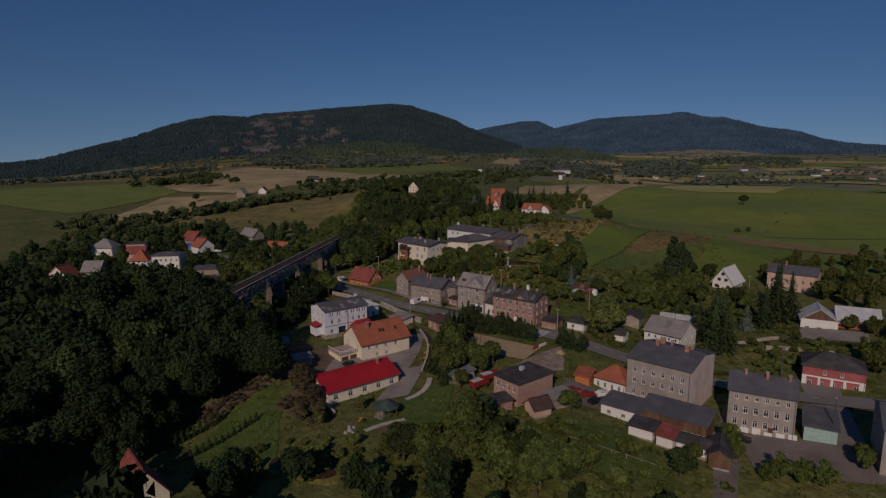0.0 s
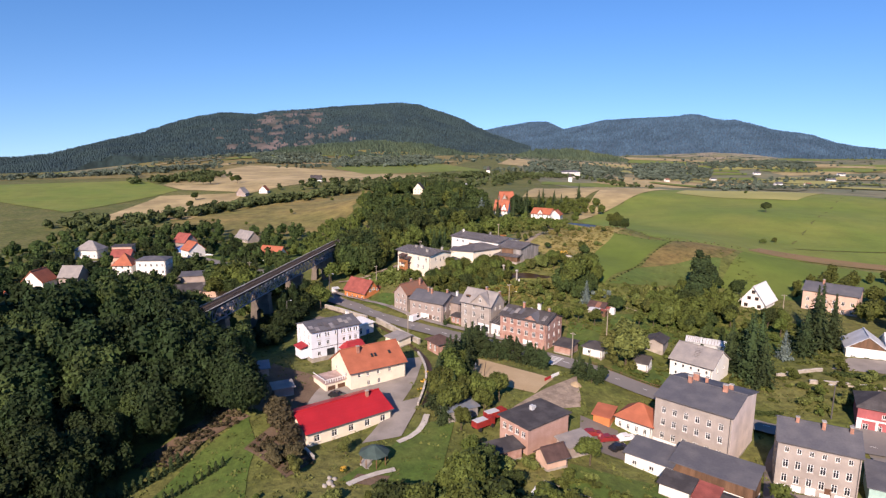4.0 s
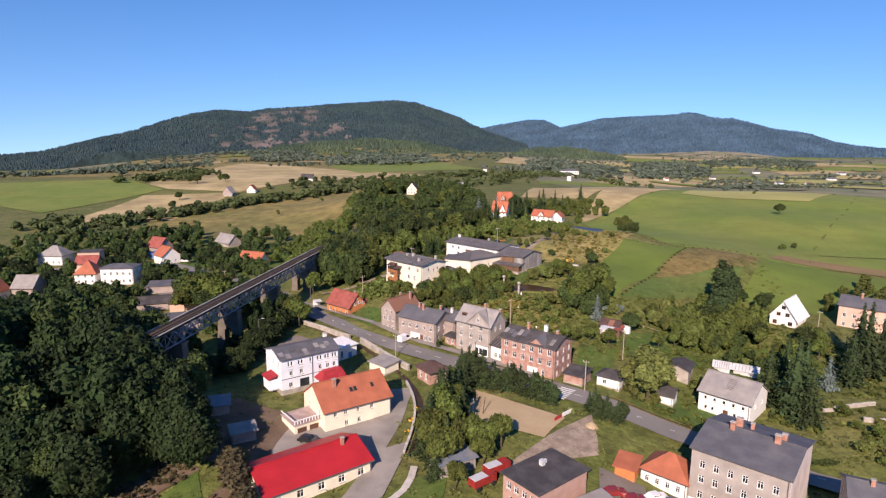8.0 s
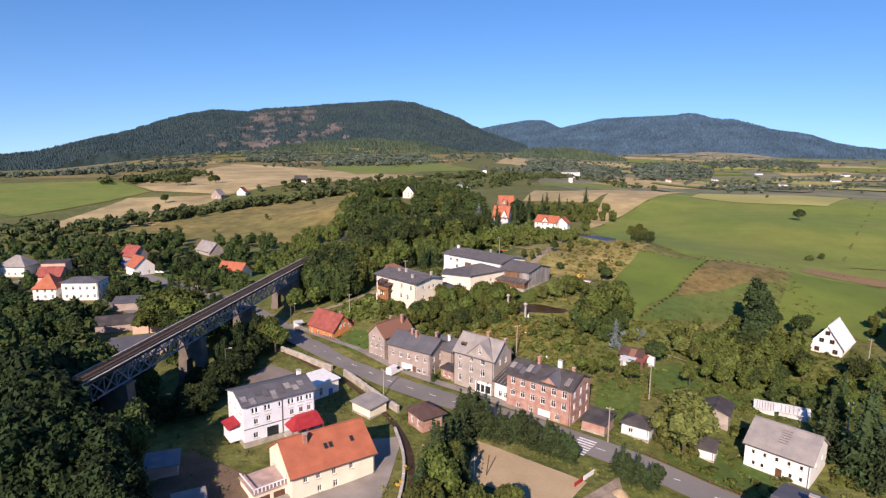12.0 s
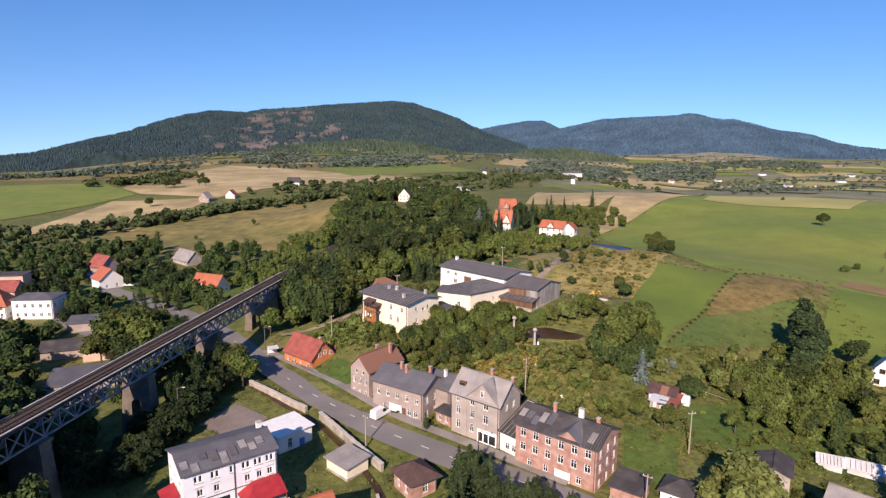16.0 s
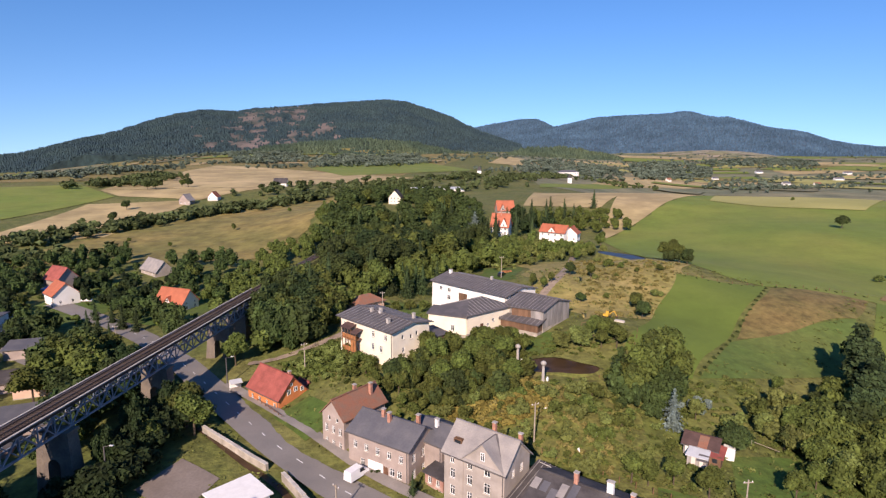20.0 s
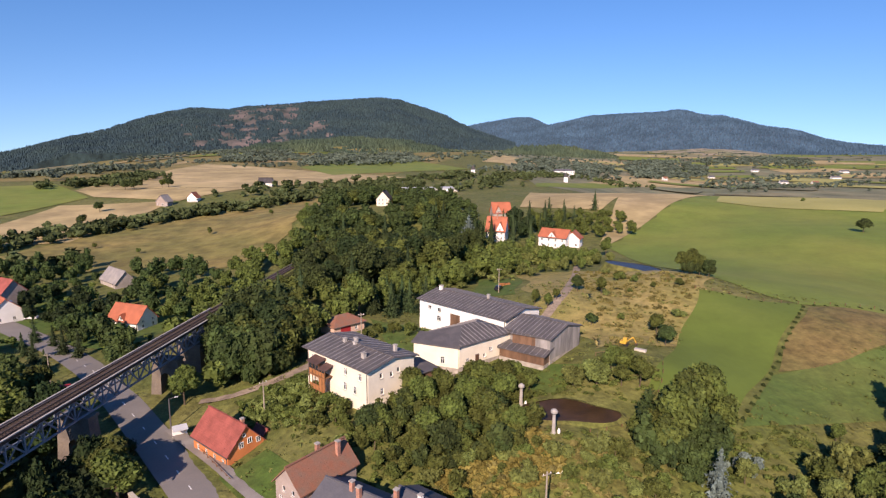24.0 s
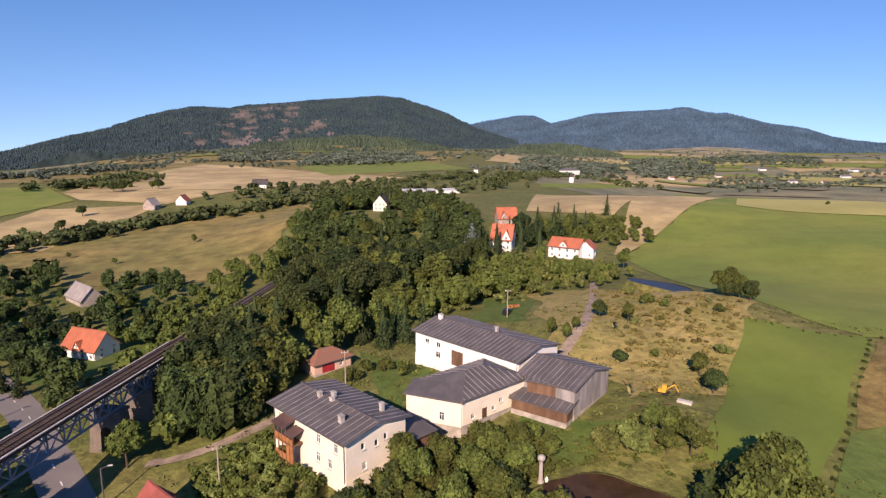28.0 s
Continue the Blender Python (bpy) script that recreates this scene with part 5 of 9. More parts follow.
house("house", "white house with an orange roof among trees", (-190.0, 243.0), (-181.0, 243.5), 9.0, 4.0, "wall_white", "tile_orange", 4.4, "gable", "across", z0=-5.0, front=rows(9, 3, (1.0,), 0.9, 1.2))
house("house", "grey house with a dark roof", (-178.0, 249.0), (-170.0, 250.0), 9.0, 5.0, "wall_grey", "slate", 4.0, z0=-5.0, front=rows(8, 2, (1.0,), 0.9, 1.2))
house("house", "pale house with a light orange roof", (-186.0, 213.0), (-175.5, 214.0), 8.5, 3.8, "wall_white", "tile_orange", 4.0, z0=-6.5, front=rows(10.5, 3, (1.0,), 0.9, 1.2))
house("house", "white gabled house with a pink-red roof", (-150.0, 172.0), (-139.5, 168.0), 10.0, 4.0, "wall_white", "tile_rust", 5.0, "gable", "along", z0=-8.2, right=[(2.0, 1.0, 0.9, 1.2), (6.0, 1.0, 0.9, 1.2)])
house("house", "low house with a pink-red hipped roof among dark trees", (-57.4, 85.6), (-51.4, 91.6), 9.0, 3.0, "wall_cream", "tile_rust", 6.0, "gable", "across", z0=-9.9, front=rows(8.2, 2, (1.0,), 1.0, 1.3))

# ---- far houses ----
mv = house("mansion", "tall villa with steep orange-red roofs", (10.5, 432.0), (20.0, 429.5), 9.0, 5.5, "wall_white", "tile_orange", 6.5, "gable", "along", front=rows(9.8, 3, (1.2, 3.6), 1.0, 1.4), chimneys=[(5, 4, 9, 13.5)])
cross_gable(mv, 5.2, 9.4, 5.5, 9.8, 6.5 / 4.5, "wall_white", "tile_orange")
mw = house("mansion", "orange-roofed villa behind garden trees", (16.0, 480.0), (26.5, 482.0), 9.0, 5.0, "wall_beige", "tile_orange", 5.5, front=rows(10.5, 3, (1.2,), 1.1, 1.5))
cross_gable(mw, 1.0, 5.0, 5.0, 8.6, 5.5 / 4.5, "wall_beige", "tile_orange")
mx = house("house", "white house with red-orange gabled roofs", (36.0, 421.0), (48.0, 414.0), 9.0, 5.4, "wall_white", "tile_orange", 3.4, front=rows(13.9, 4, (1.0, 3.4), 1.0, 1.2), right=rows(9, 2, (1.0, 3.4), 1.0, 1.2, 2))
cross_gable(mx, 4.6, 9.0, 5.4, 8.0, 3.4 / 4.5, "wall_white", "tile_orange")
house("house", "white wing with a red-orange roof", (48.5, 419.5), (55.0, 417.0), 8.0, 4.6, "wall_white", "tile_orange", 3.0, "gable", "across", front=rows(7, 2, (1.0,), 1.0, 1.2))
house("house", "pale yellow house with a dark steep roof", (-55.0, 493.0), (-47.0, 492.0), 8.0, 4.6, "wall_cream", "roof_felt", 4.6, "gable", "across", front=rows(8, 3, (1.2, 3.4), 0.9, 1.2))
house("hall", "long white industrial hall far off", (-62.0, 706.0), (-10.0, 724.0), 12.0, 3.0, "wall_white", "sheet_pale", 1.0, "shed", category="hall")
house("house", "small white house with a dark roof in the fields", (-206.0, 705.0), (-193.0, 707.0), 10.0, 4.0, "wall_white", "roof_felt", 4.5, front=rows(13, 3, (1.0,), 1.0, 1.2))
house("house", "small grey farmhouse in the fields", (-248.0, 592.0), (-239.0, 590.0), 8.0, 3.6, "wall_grey", "slate", 5.0, "gable", "across", front=rows(12, 3, (1.0,), 1.0, 1.2))
house("house", "small white farmhouse with an orange roof in the fields", (-231.0, 609.0), (-223.0, 609.0), 8.0, 3.4, "wall_white", "tile_orange", 4.2, "gable", "across", front=rows(10, 2, (1.0,), 1.0, 1.2))
house("block", "large white building far off in the valley", (150.0, 1190.0), (186.0, 1200.0), 14.0, 10.0, "wall_white", "roof_grey", 3.0, "hip", front=rows(37, 9, (2, 6), 1.5, 2.0), category="building")
house("tower", "slender white chapel tower in the valley", (140.0, 1020.0), (146.0, 1020.0), 5.0, 9.0, "wall_white", "roof_felt", 5.0, "hip", category="tower")
house("tower", "slender white chapel tower far off", (2.0, 978.0), (8.0, 978.0), 5.0, 9.0, "wall_white", "roof_felt", 5.0, "hip", category="tower")
for x, y, ww in ((700, 1500, 30), (760, 1480, 24), (620, 1700, 26), (520, 1900, 30), (900, 1650, 40), (960, 1500, 22), (820, 1900, 34), (1010, 1800, 40), (440, 1500, 16), (1080, 1550, 30)):
    house("house", "pale building in the far valley town", (x, y), (x + ww * 0.6, y + 3), 9, 5, "wall_white", "roof_grey" if ww > 25 else "tile_worn", 3.5, front=rows(ww * 0.6, 3, (2.0,), 1.4, 1.6), group="far valley houses")

# ---- roads, yards and paths ----
ROAD = [(120, 128), (96, 138), (72, 150), (49, 161), (33, 169), (14, 182.5), (-1.8, 191.8), (-20, 203.6), (-36, 217), (-54, 236.5), (-72, 254), (-94, 276), (-112, 291), (-128, 301.5), (-156, 318)]
ribbon("road", "grey asphalt village road with a dashed centre line", "road", ROAD, 7.4, "asphalt", 0.36)
ribbon("pavement", "pale paved footway along the road", "pavement", [(20, 184), (4.5, 194.5), (-14, 206.5), (-30, 220), (-44, 234.5), (-58, 246)], 2.6, "pavement", 0.5)
line = smooth_line(ROAD, 1.0)
marks = thing("lane_marking", "white dashed centre line painted on the road", "road marking", kind="structure")
for k in range(30, len(line) - 60, 7):
    p, q = line[k], line[min(k + 2, len(line) - 1)]
    z = gz(*((p + q) / 2)) + 0.385
    d = (q - p) / np.linalg.norm(q - p)
    n = np.array([-d[1], d[0]]) * 0.1
    part("dash", Shape().poly(*((*c, z) for c in (p - n, q - n, q + n, p + n))), "road_paint", marks)
zeb = thing("zebra_crossing", "white striped pedestrian crossing on the road", "road marking", kind="structure")
zd = np.array([-0.83, 0.55])
zn = np.array([0.55, 0.83])
for k in range(7):
    c = np.array([25.2, 172.9]) + zn * (k - 3) * 1.0
    a, b = c - zd * 1.9, c + zd * 1.9
    part("stripe", Shape().poly(*((*p, gz(25.2, 172.9) + 0.41) for p in (a - zn * 0.26, b - zn * 0.26, b + zn * 0.26, a + zn * 0.26)[::-1])), "road_paint", zeb)
ribbon("road", "grey village street beyond the viaduct", "road", [(-92, 258), (-100, 254), (-123, 264), (-152, 282), (-200, 300)], 6.0, "asphalt", 0.2)
ribbon("lane", "pale gravel lane between the tenements", "lane", [(78, 146), (70, 138), (66, 128), (58, 112), (50, 95)], 5.5, "gravel", 0.18)
sheet("yard", "grey tarmac yard before the beige tenement", "yard", [(62, 108), (86, 104), (88, 120), (63, 124)], "yard_earth", 0.16, wobble=0.6)
sheet("yard", "dark lane beside the red house", "yard", [(84, 120), (90, 118), (100, 146), (92, 150)], "asphalt", 0.17)
sheet("yard", "paved yard beside the guesthouse", "yard", [(-39, 145), (-14, 141), (-10.5, 178), (-31, 172)], "pavement", 0.14, wobble=0.4)
sheet("yard", "paved yard with a turning space below the hall", "yard", [(-19.5, 130.5), (-11.5, 133.5), (-8.5, 152), (-15, 148)], "pavement", 0.25)
sheet("forecourt", "pale tarmac forecourt before the white houses", "yard", [(103, 179), (124, 172.5), (129, 181), (112, 187)], "pavement", 0.2)
sheet("sand_pitch", "bare sandy ball pitch by the road", "pitch", [(2.6, 161), (18.5, 153.6), (24.5, 161), (4.5, 175)], "sand", 0.16, wobble=0.5)
sheet("track", "worn gravel track beside the pitch", "track", [(11, 143), (29, 149), (31, 163), (19, 154)], "track_earth", 0.17, wobble=0.6)
sheet("yard", "gravel yard with parked cars", "yard", [(27, 134), (36, 130), (37, 143), (29, 146)], "gravel", 0.16)
sheet("lawn", "mown garden lawn", "lawn", [(-60, 102), (-36, 103), (-41, 127), (-48.5, 140)], "lawn", 0.12, wobble=0.7)
sheet("lawn", "green lawn beside the orange cottage", "lawn", [(-40.5, 228.5), (-30, 217.5), (-24, 224), (-34, 235)], "lawn", 0.24)
sheet("lawn", "green grass before the barns", "lawn", [(8, 252), (20, 247), (30, 256), (12, 262)], "lawn", 0.12)
sheet("lawn", "garden grass between the villa and barns", "lawn", [(-14, 266), (-6, 262), (-6, 284), (-26, 300)], "lawn", 0.12)
sheet("lawn", "garden grass round the farmhouse", "lawn", [(40, 170), (58, 160), (62, 172), (48, 188)], "lawn", 0.12)
sheet("lawn", "garden grass behind the brick house", "lawn", [(30, 186), (38, 182), (44, 200), (34, 204)], "lawn", 0.12)
sheet("lawn", "green orchard grass", "lawn", [(45, 198), (60, 198), (65, 217), (50, 214)], "lawn", 0.1)
sheet("lawn", "garden grass before the small brick building", "lawn", [(18, 106), (46, 100), (40, 122), (24, 126)], "lawn", 0.1)
sheet("lawn", "park grass by the gazebo", "lawn", [(-21, 116), (-2, 114), (0, 142), (-8, 138)], "lawn", 0.2)
sheet("bare_ground", "bare brown earth between the lawn and the hall", "bare ground", [(-43.5, 127), (-31, 115.5), (-26.8, 122.5), (-41, 139)], "soil", 0.16, wobble=0.8)
sheet("flower_bed", "brown earth flower bed before the gazebo", "flower bed", [(-18.2, 115.6), (-11.6, 115.0), (-11.0, 118.4), (-17.4, 118.8)], "soil", 0.3, wobble=0.4)
sheet("lawn", "green garden grass beyond the viaduct", "lawn", [(-120, 300), (-98, 292), (-90, 330), (-118, 345)], "lawn", 0.1)
sheet("lawn", "green garden grass in the village", "lawn", [(-165, 290), (-135, 285), (-125, 340), (-160, 350)], "lawn", 0.1)
# Real yard, but its dark soil cover also stands in for the wood's shadow.
sheet("yard", "shaded earth yard with sheds below the white house", "yard", [(-53, 143), (-36.5, 139), (-34.5, 158), (-53, 168)], "soil", 0.16, wobble=0.6)
sheet("yard", "bare earth patch beside the white house", "yard", [(-57, 203), (-46, 198), (-42.5, 208), (-52, 213.5)], "yard_earth", 0.14, wobble=0.8)
sheet("lawn", "open garden grass behind the farmhouse", "lawn", [(60, 197), (98, 191), (104, 213), (64, 222)], "lawn", 0.1)
sheet("bank", "bare brown earth bank below the wood", "bank", [(-64, 124), (-58, 122), (-48, 139), (-55, 143)], "soil", 0.2, wobble=0.6)
sheet("slope", "dry scrubby grass around the ponds", "scrubland", [(30, 262), (60, 274), (76, 314), (40, 350)], "dry_grass", 0.1, step=2.5, wobble=2.2)
sheet("slope", "pale dry grass behind the barns", "scrubland", [(20, 290), (36, 264), (48, 342), (22, 352)], "dry_grass", 0.07, step=2.5, wobble=2.0)
sheet("lawn", "mown green plot behind the barns", "lawn", [(3, 318), (17, 311), (21, 342), (6, 347)], "lawn", 0.1, wobble=1.0)
sheet("slope", "yellowing weeds on the slope below the pond", "scrubland", [(0, 214), (34, 206), (40, 236), (8, 240)], "weedy", 0.1, wobble=1.0)
ribbon("path", "pale winding garden path", "path", [(-6.8, 142.5), (-5, 134.8), (-6, 131.5), (-10.3, 129.6), (-11.8, 130.8)], 1.4, "kerb_pale", 0.4)
ribbon("path", "pale winding garden path", "path", [(-18.9, 114.6), (-18.5, 119.9), (-16.5, 121.5), (-13.7, 119.3), (-10.7, 120.3)], 1.4, "kerb_pale", 0.4)
ribbon("track", "brown earth track up to the barns", "track", [(-57, 257), (-50, 257.8), (-44, 260.4), (-36, 265), (-30, 274)], 2.8, "track_earth", 0.14)
ribbon("track", "earth farm track behind the barns", "track", [(22, 286), (30, 300), (38, 330), (46, 370), (44, 408)], 2.6, "track_earth", 0.18)

# ---- fields ----
sheet("meadow", "broad bright green meadow on the hill", "meadow", [(70, 424), (158, 321), (420, 700), (205, 640)], "meadow", 0.2, step=5, wobble=2.0)
sheet("meadow", "broad bright green meadow on the hill", "meadow", [(158, 321), (300, 330), (560, 640), (420, 700)], "meadow", 0.21, step=5)
sheet("meadow", "green meadow strip below the hill fence", "meadow", [(38, 246), (51, 239), (92.5, 294), (67, 299)], "strip_meadow", 0.14, step=2.0, wobble=0.6)
sheet("meadow", "dry brown rough meadow", "meadow", [(68, 259), (108, 275), (127, 297), (92, 291)], "brown_meadow", 0.13, step=2.0, wobble=0.8)
sheet("meadow", "green meadow beyond the hedge line", "meadow", [(92, 293.5), (300, 280), (310, 326), (76, 316)], "meadow", 0.15)
sheet("meadow", "green meadow beside the pond", "meadow", [(74, 316), (162, 319), (162, 323), (69, 425)], "meadow", 0.17, step=3)
sheet("meadow", "green weedy meadow below the brown one", "meadow", [(53, 239), (98, 252), (108, 275), (68, 259)], "rough_green", 0.12, step=2.5)
sheet("meadow", "green meadow beside the pine grove", "meadow", [(99, 253), (128, 238), (230, 262), (127, 296)], "strip_meadow", 0.13, step=4)
sheet("moor", "wide tan and olive grassland before the mountain", "grassland", [(-1500, 800), (-122, 780), (20, 2650), (-2000, 2300)], "moor", 0.3, step=40)
sheet("moor", "wide tan and olive grassland of the eastern valley", "grassland", [(80, 840), (900, 860), (2100, 2500), (60, 2800)], "hazed_grass", 0.3, step=40)
sheet("field", "orange-brown ploughed strip", "field", [(128, 296), (196, 280), (200, 290), (139, 309)], "plough", 0.32)
sheet("field", "pale yellowish mown strip on the hilltop", "field", [(170, 545), (250, 500), (380, 660), (230, 680)], "pale_meadow", 0.5, step=8)
sheet("field", "tan stubble edge of the hill", "field", [(66, 425), (70, 424), (205, 640), (120, 600)], "stubble", 0.35, step=8)
sheet("field", "tan stubble field behind the villas", "field", [(37, 548), (86, 514), (126, 600), (60, 709)], "stubble", 0.4, step=8)
sheet("field", "bright green field on the western hill", "field", [(-345, 478), (-333, 637), (-440, 745), (-660, 640)], "meadow", 0.4, step=10)
sheet("field", "tan stubble field west of the village", "field", [(-290, 420), (-225, 455), (-245, 612), (-330, 595)], "stubble", 0.4, step=10)
sheet("field", "tan stubble round the field farmhouses", "field", [(-330, 640), (-240, 613), (-204, 689), (-381, 689)], "stubble", 0.42, step=10)
sheet("field", "wide tan stubble field", "field", [(-381, 690), (-204, 690), (-81, 900), (-485, 1198)], "stubble", 0.5, step=14)
sheet("field", "green field before the foothills", "field", [(-288, 1122), (-184, 926), (0, 1200), (-257, 1870)], "meadow", 0.6, step=16)
sheet("moor", "wide olive moorland grass", "moorland", [(-245, 380), (-95, 400), (-105, 690), (-215, 511)], "moor", 0.3, step=8, wobble=2)
sheet("field", "tan field on a low hill", "field", [(26, 1522), (155, 1364), (158, 1631), (91, 2097)], "stubble", 0.8, step=20)
sheet("field", "pale green field in the valley", "field", [(76, 807), (275, 1178), (280, 1286), (83, 877)], "meadow", 0.5, step=16)
sheet("field", "tan field in the valley", "field", [(194, 1120), (665, 1505), (719, 1718), (324, 1481)], "stubble", 0.6, step=20)
for k, (x, y, sx, sy, mm) in enumerate(((500, 2050, 260, 200, "stubble"), (820, 2150, 300, 180, "stubble"), (1150, 2250, 280, 240, "pale_meadow"), (700, 1750, 180, 130, "meadow"), (1000, 1900, 220, 120, "stubble"), (360, 1800, 150, 160, "pale_meadow"),
                                        (1300, 1850, 260, 140, "stubble"), (-700, 1500, 240, 200, "stubble"), (-520, 1750, 160, 200, "meadow"), (-900, 1250, 200, 200, "meadow"), (-420, 1450, 110, 160, "stubble"), (900, 2450, 400, 120, "stubble"))):
    sheet("field", "distant field in the valley", "field", [(x - sx / 2, y - sy / 2), (x + sx / 2, y - sy / 3), (x + sx / 2.2, y + sy / 2), (x - sx / 2, y + sy / 2.4)], mm, 0.9, step=25)

# strip fields that lie across the far valleys
fr = random.Random(5)
for k in range(95):
    east = k < 70
    b = math.radians(fr.uniform(11, 44) if east else fr.uniform(-38, -4))
    r = fr.uniform(1050, 3000) if east else fr.uniform(1500, 2700)
    x, y = r * math.sin(b), 90 + r * math.cos(b)
    sx, sy, tilt = fr.uniform(60, 210) * r / 1500, fr.uniform(40, 130) * r / 1500, fr.uniform(-0.35, 0.35)
    c, s = math.cos(tilt - b), math.sin(tilt - b)
    sheet("field", "distant strip of stubble or pasture in the valley", "field", [(x + c * u * sx - s * v * sy, y + s * u * sx + c * v * sy) for u, v in ((-0.5, -0.5), (0.5, -0.4), (0.55, 0.5), (-0.45, 0.4))],
          fr.choice(("stubble", "hazed_grass", "pale_meadow", "meadow", "meadow", "moor")), 1.3 + k * 0.02, step=30)

# ---- ponds ----


def pond(label, cx, cy, rx, ry, turn, material="pond_water", lift=0.22):
    z = max(gz(cx + rx * math.cos(t) * 0.9, cy + ry * math.sin(t) * 0.9) for t in np.linspace(0, 6.28, 12)) + lift
    pts, bank = [], []
    for k in range(40):
        t = 2 * math.pi * k / 40
        f = 1 + 0.1 * math.sin(3 * t + cx) + 0.06 * math.sin(5 * t)
        x, y = rx * f * math.cos(t), ry * f * math.sin(t)
        c, s = math.cos(turn), math.sin(turn)
        pts.append((cx + c * x - s * y, cy + s * x + c * y, z))
        bank.append((cx + (c * x - s * y) * 1.25, cy + (s * x + c * y) * 1.25, gz(cx + (c * x - s * y) * 1.25, cy + (s * x + c * y) * 1.25) - 0.2))
    top = thing("pond", label, "pond", kind="structure")
    part("water", Shape().poly(*pts), material, top)
    b = Shape()
    for k in range(40):
        j = (k + 1) % 40
        b.poly(bank[k], bank[j], (pts[j][0], pts[j][1], z + 0.1), (pts[k][0], pts[k][1], z + 0.1))
    part("bank", b, "weedy", top)


pond("small dark brown pond below the barns", 21.5, 239.0, 9.0, 4.6, -0.1, "brown_water")
pond("blue reed-edged pond at the meadow edge", 59.5, 333.5, 13.5, 4.2, -0.95)
pond("dark garden pond edged by bushes", -28.5, 100.5, 7.5, 3.6, -0.3, "brown_water")

# ---- the viaduct ----
VY0, VY1, VZ = 150.0, 287.0, 12.0
vx = lambda y: -81.6 + 0.058 * y  # noqa: E731
via = thing("viaduct", "blue-grey steel truss railway viaduct on stone piers", "railway viaduct")
P0, P1 = Vector((vx(VY0), VY0, VZ)), Vector((vx(VY1), VY1, VZ))
ahead = (P1 - P0).normalized()
out = Vector((ahead.y, -ahead.x, 0))
part("deck", Shape().beam(P0 - Vector((0, 0, 0.35)), P1 - Vector((0, 0, 0.35)), 4.9, 0.5), "tarred_wood", via, "dark timber bridge deck")
part("ballast", Shape().beam(P0 + Vector((0, 0, 0.0)), P1 + Vector((0, 0, 0.0)), 3.0, 0.18), "ballast", via)
for s in (-1, 1):
    o = out * s
    part("walkway", Shape().beam(P0 + o * 2.2 + Vector((0, 0, -0.02)), P1 + o * 2.2 + Vector((0, 0, -0.02)), 0.3, 0.16), "kerb_pale", via, "pale walkway strip")
    part("rail", Shape().beam(P0 + o * 0.74 + Vector((0, 0, 0.3)), P1 + o * 0.74 + Vector((0, 0, 0.3)), 0.12, 0.18), "rail_steel", via)
    n = int((P1 - P0).length / 3.65)
    for k in range(n + 1):
        p = P0 + ahead * k * 3.65 + o * 2.0
        q = P0 + ahead * (k + 1) * 3.65 + o * 2.0
        lo = Vector((0, 0, -4.3))
        up = Vector((0, 0, -0.6))
        part("post", Shape().beam(p + lo, p + up, 0.2), "bridge_paint", via)
        if k < n:
            part("diagonal", Shape().beam(p + (lo if k % 2 else up), q + (up if k % 2 else lo), 0.26), "bridge_paint", via)
            part("diagonal", Shape().beam(p + (up if k % 2 else lo), q + (lo if k % 2 else up), 0.15), "bridge_paint", via)
    part("chord", Shape().beam(P0 + o * 2.0 + Vector((0, 0, -0.65)), P1 + o * 2.0 + Vector((0, 0, -0.65)), 0.34, 0.3), "bridge_paint", via)
    part("chord", Shape().beam(P0 + o * 2.0 + Vector((0, 0, -4.35)), P1 + o * 2.0 + Vector((0, 0, -4.35)), 0.34, 0.3), "bridge_paint", via)
for k in range(0, int((P1 - P0).length / 3.65)):
    p = P0 + ahead * k * 3.65
    q = P0 + ahead * (k + 1) * 3.65
    part("cross_brace", Shape().beam(p + out * 2 + Vector((0, 0, -4.35)), q - out * 2 + Vector((0, 0, -4.35)), 0.14), "bridge_paint", via)
    part("cross_beam", Shape().beam(p + out * 2 + Vector((0, 0, -0.8)), p - out * 2 + Vector((0, 0, -0.8)), 0.22, 0.3), "bridge_paint", via)
sleeper = Shape().beam(-out * 1.3, out * 1.3, 0.26, 0.14).mesh("sleeper", "tarred_wood")
for k in range(int((P1 - P0).length / 0.65)):
    part("sleeper", sleeper, "tarred_wood", via, m=Matrix.Translation(P0 + ahead * k * 0.65 + Vector((0, 0, 0.13))))


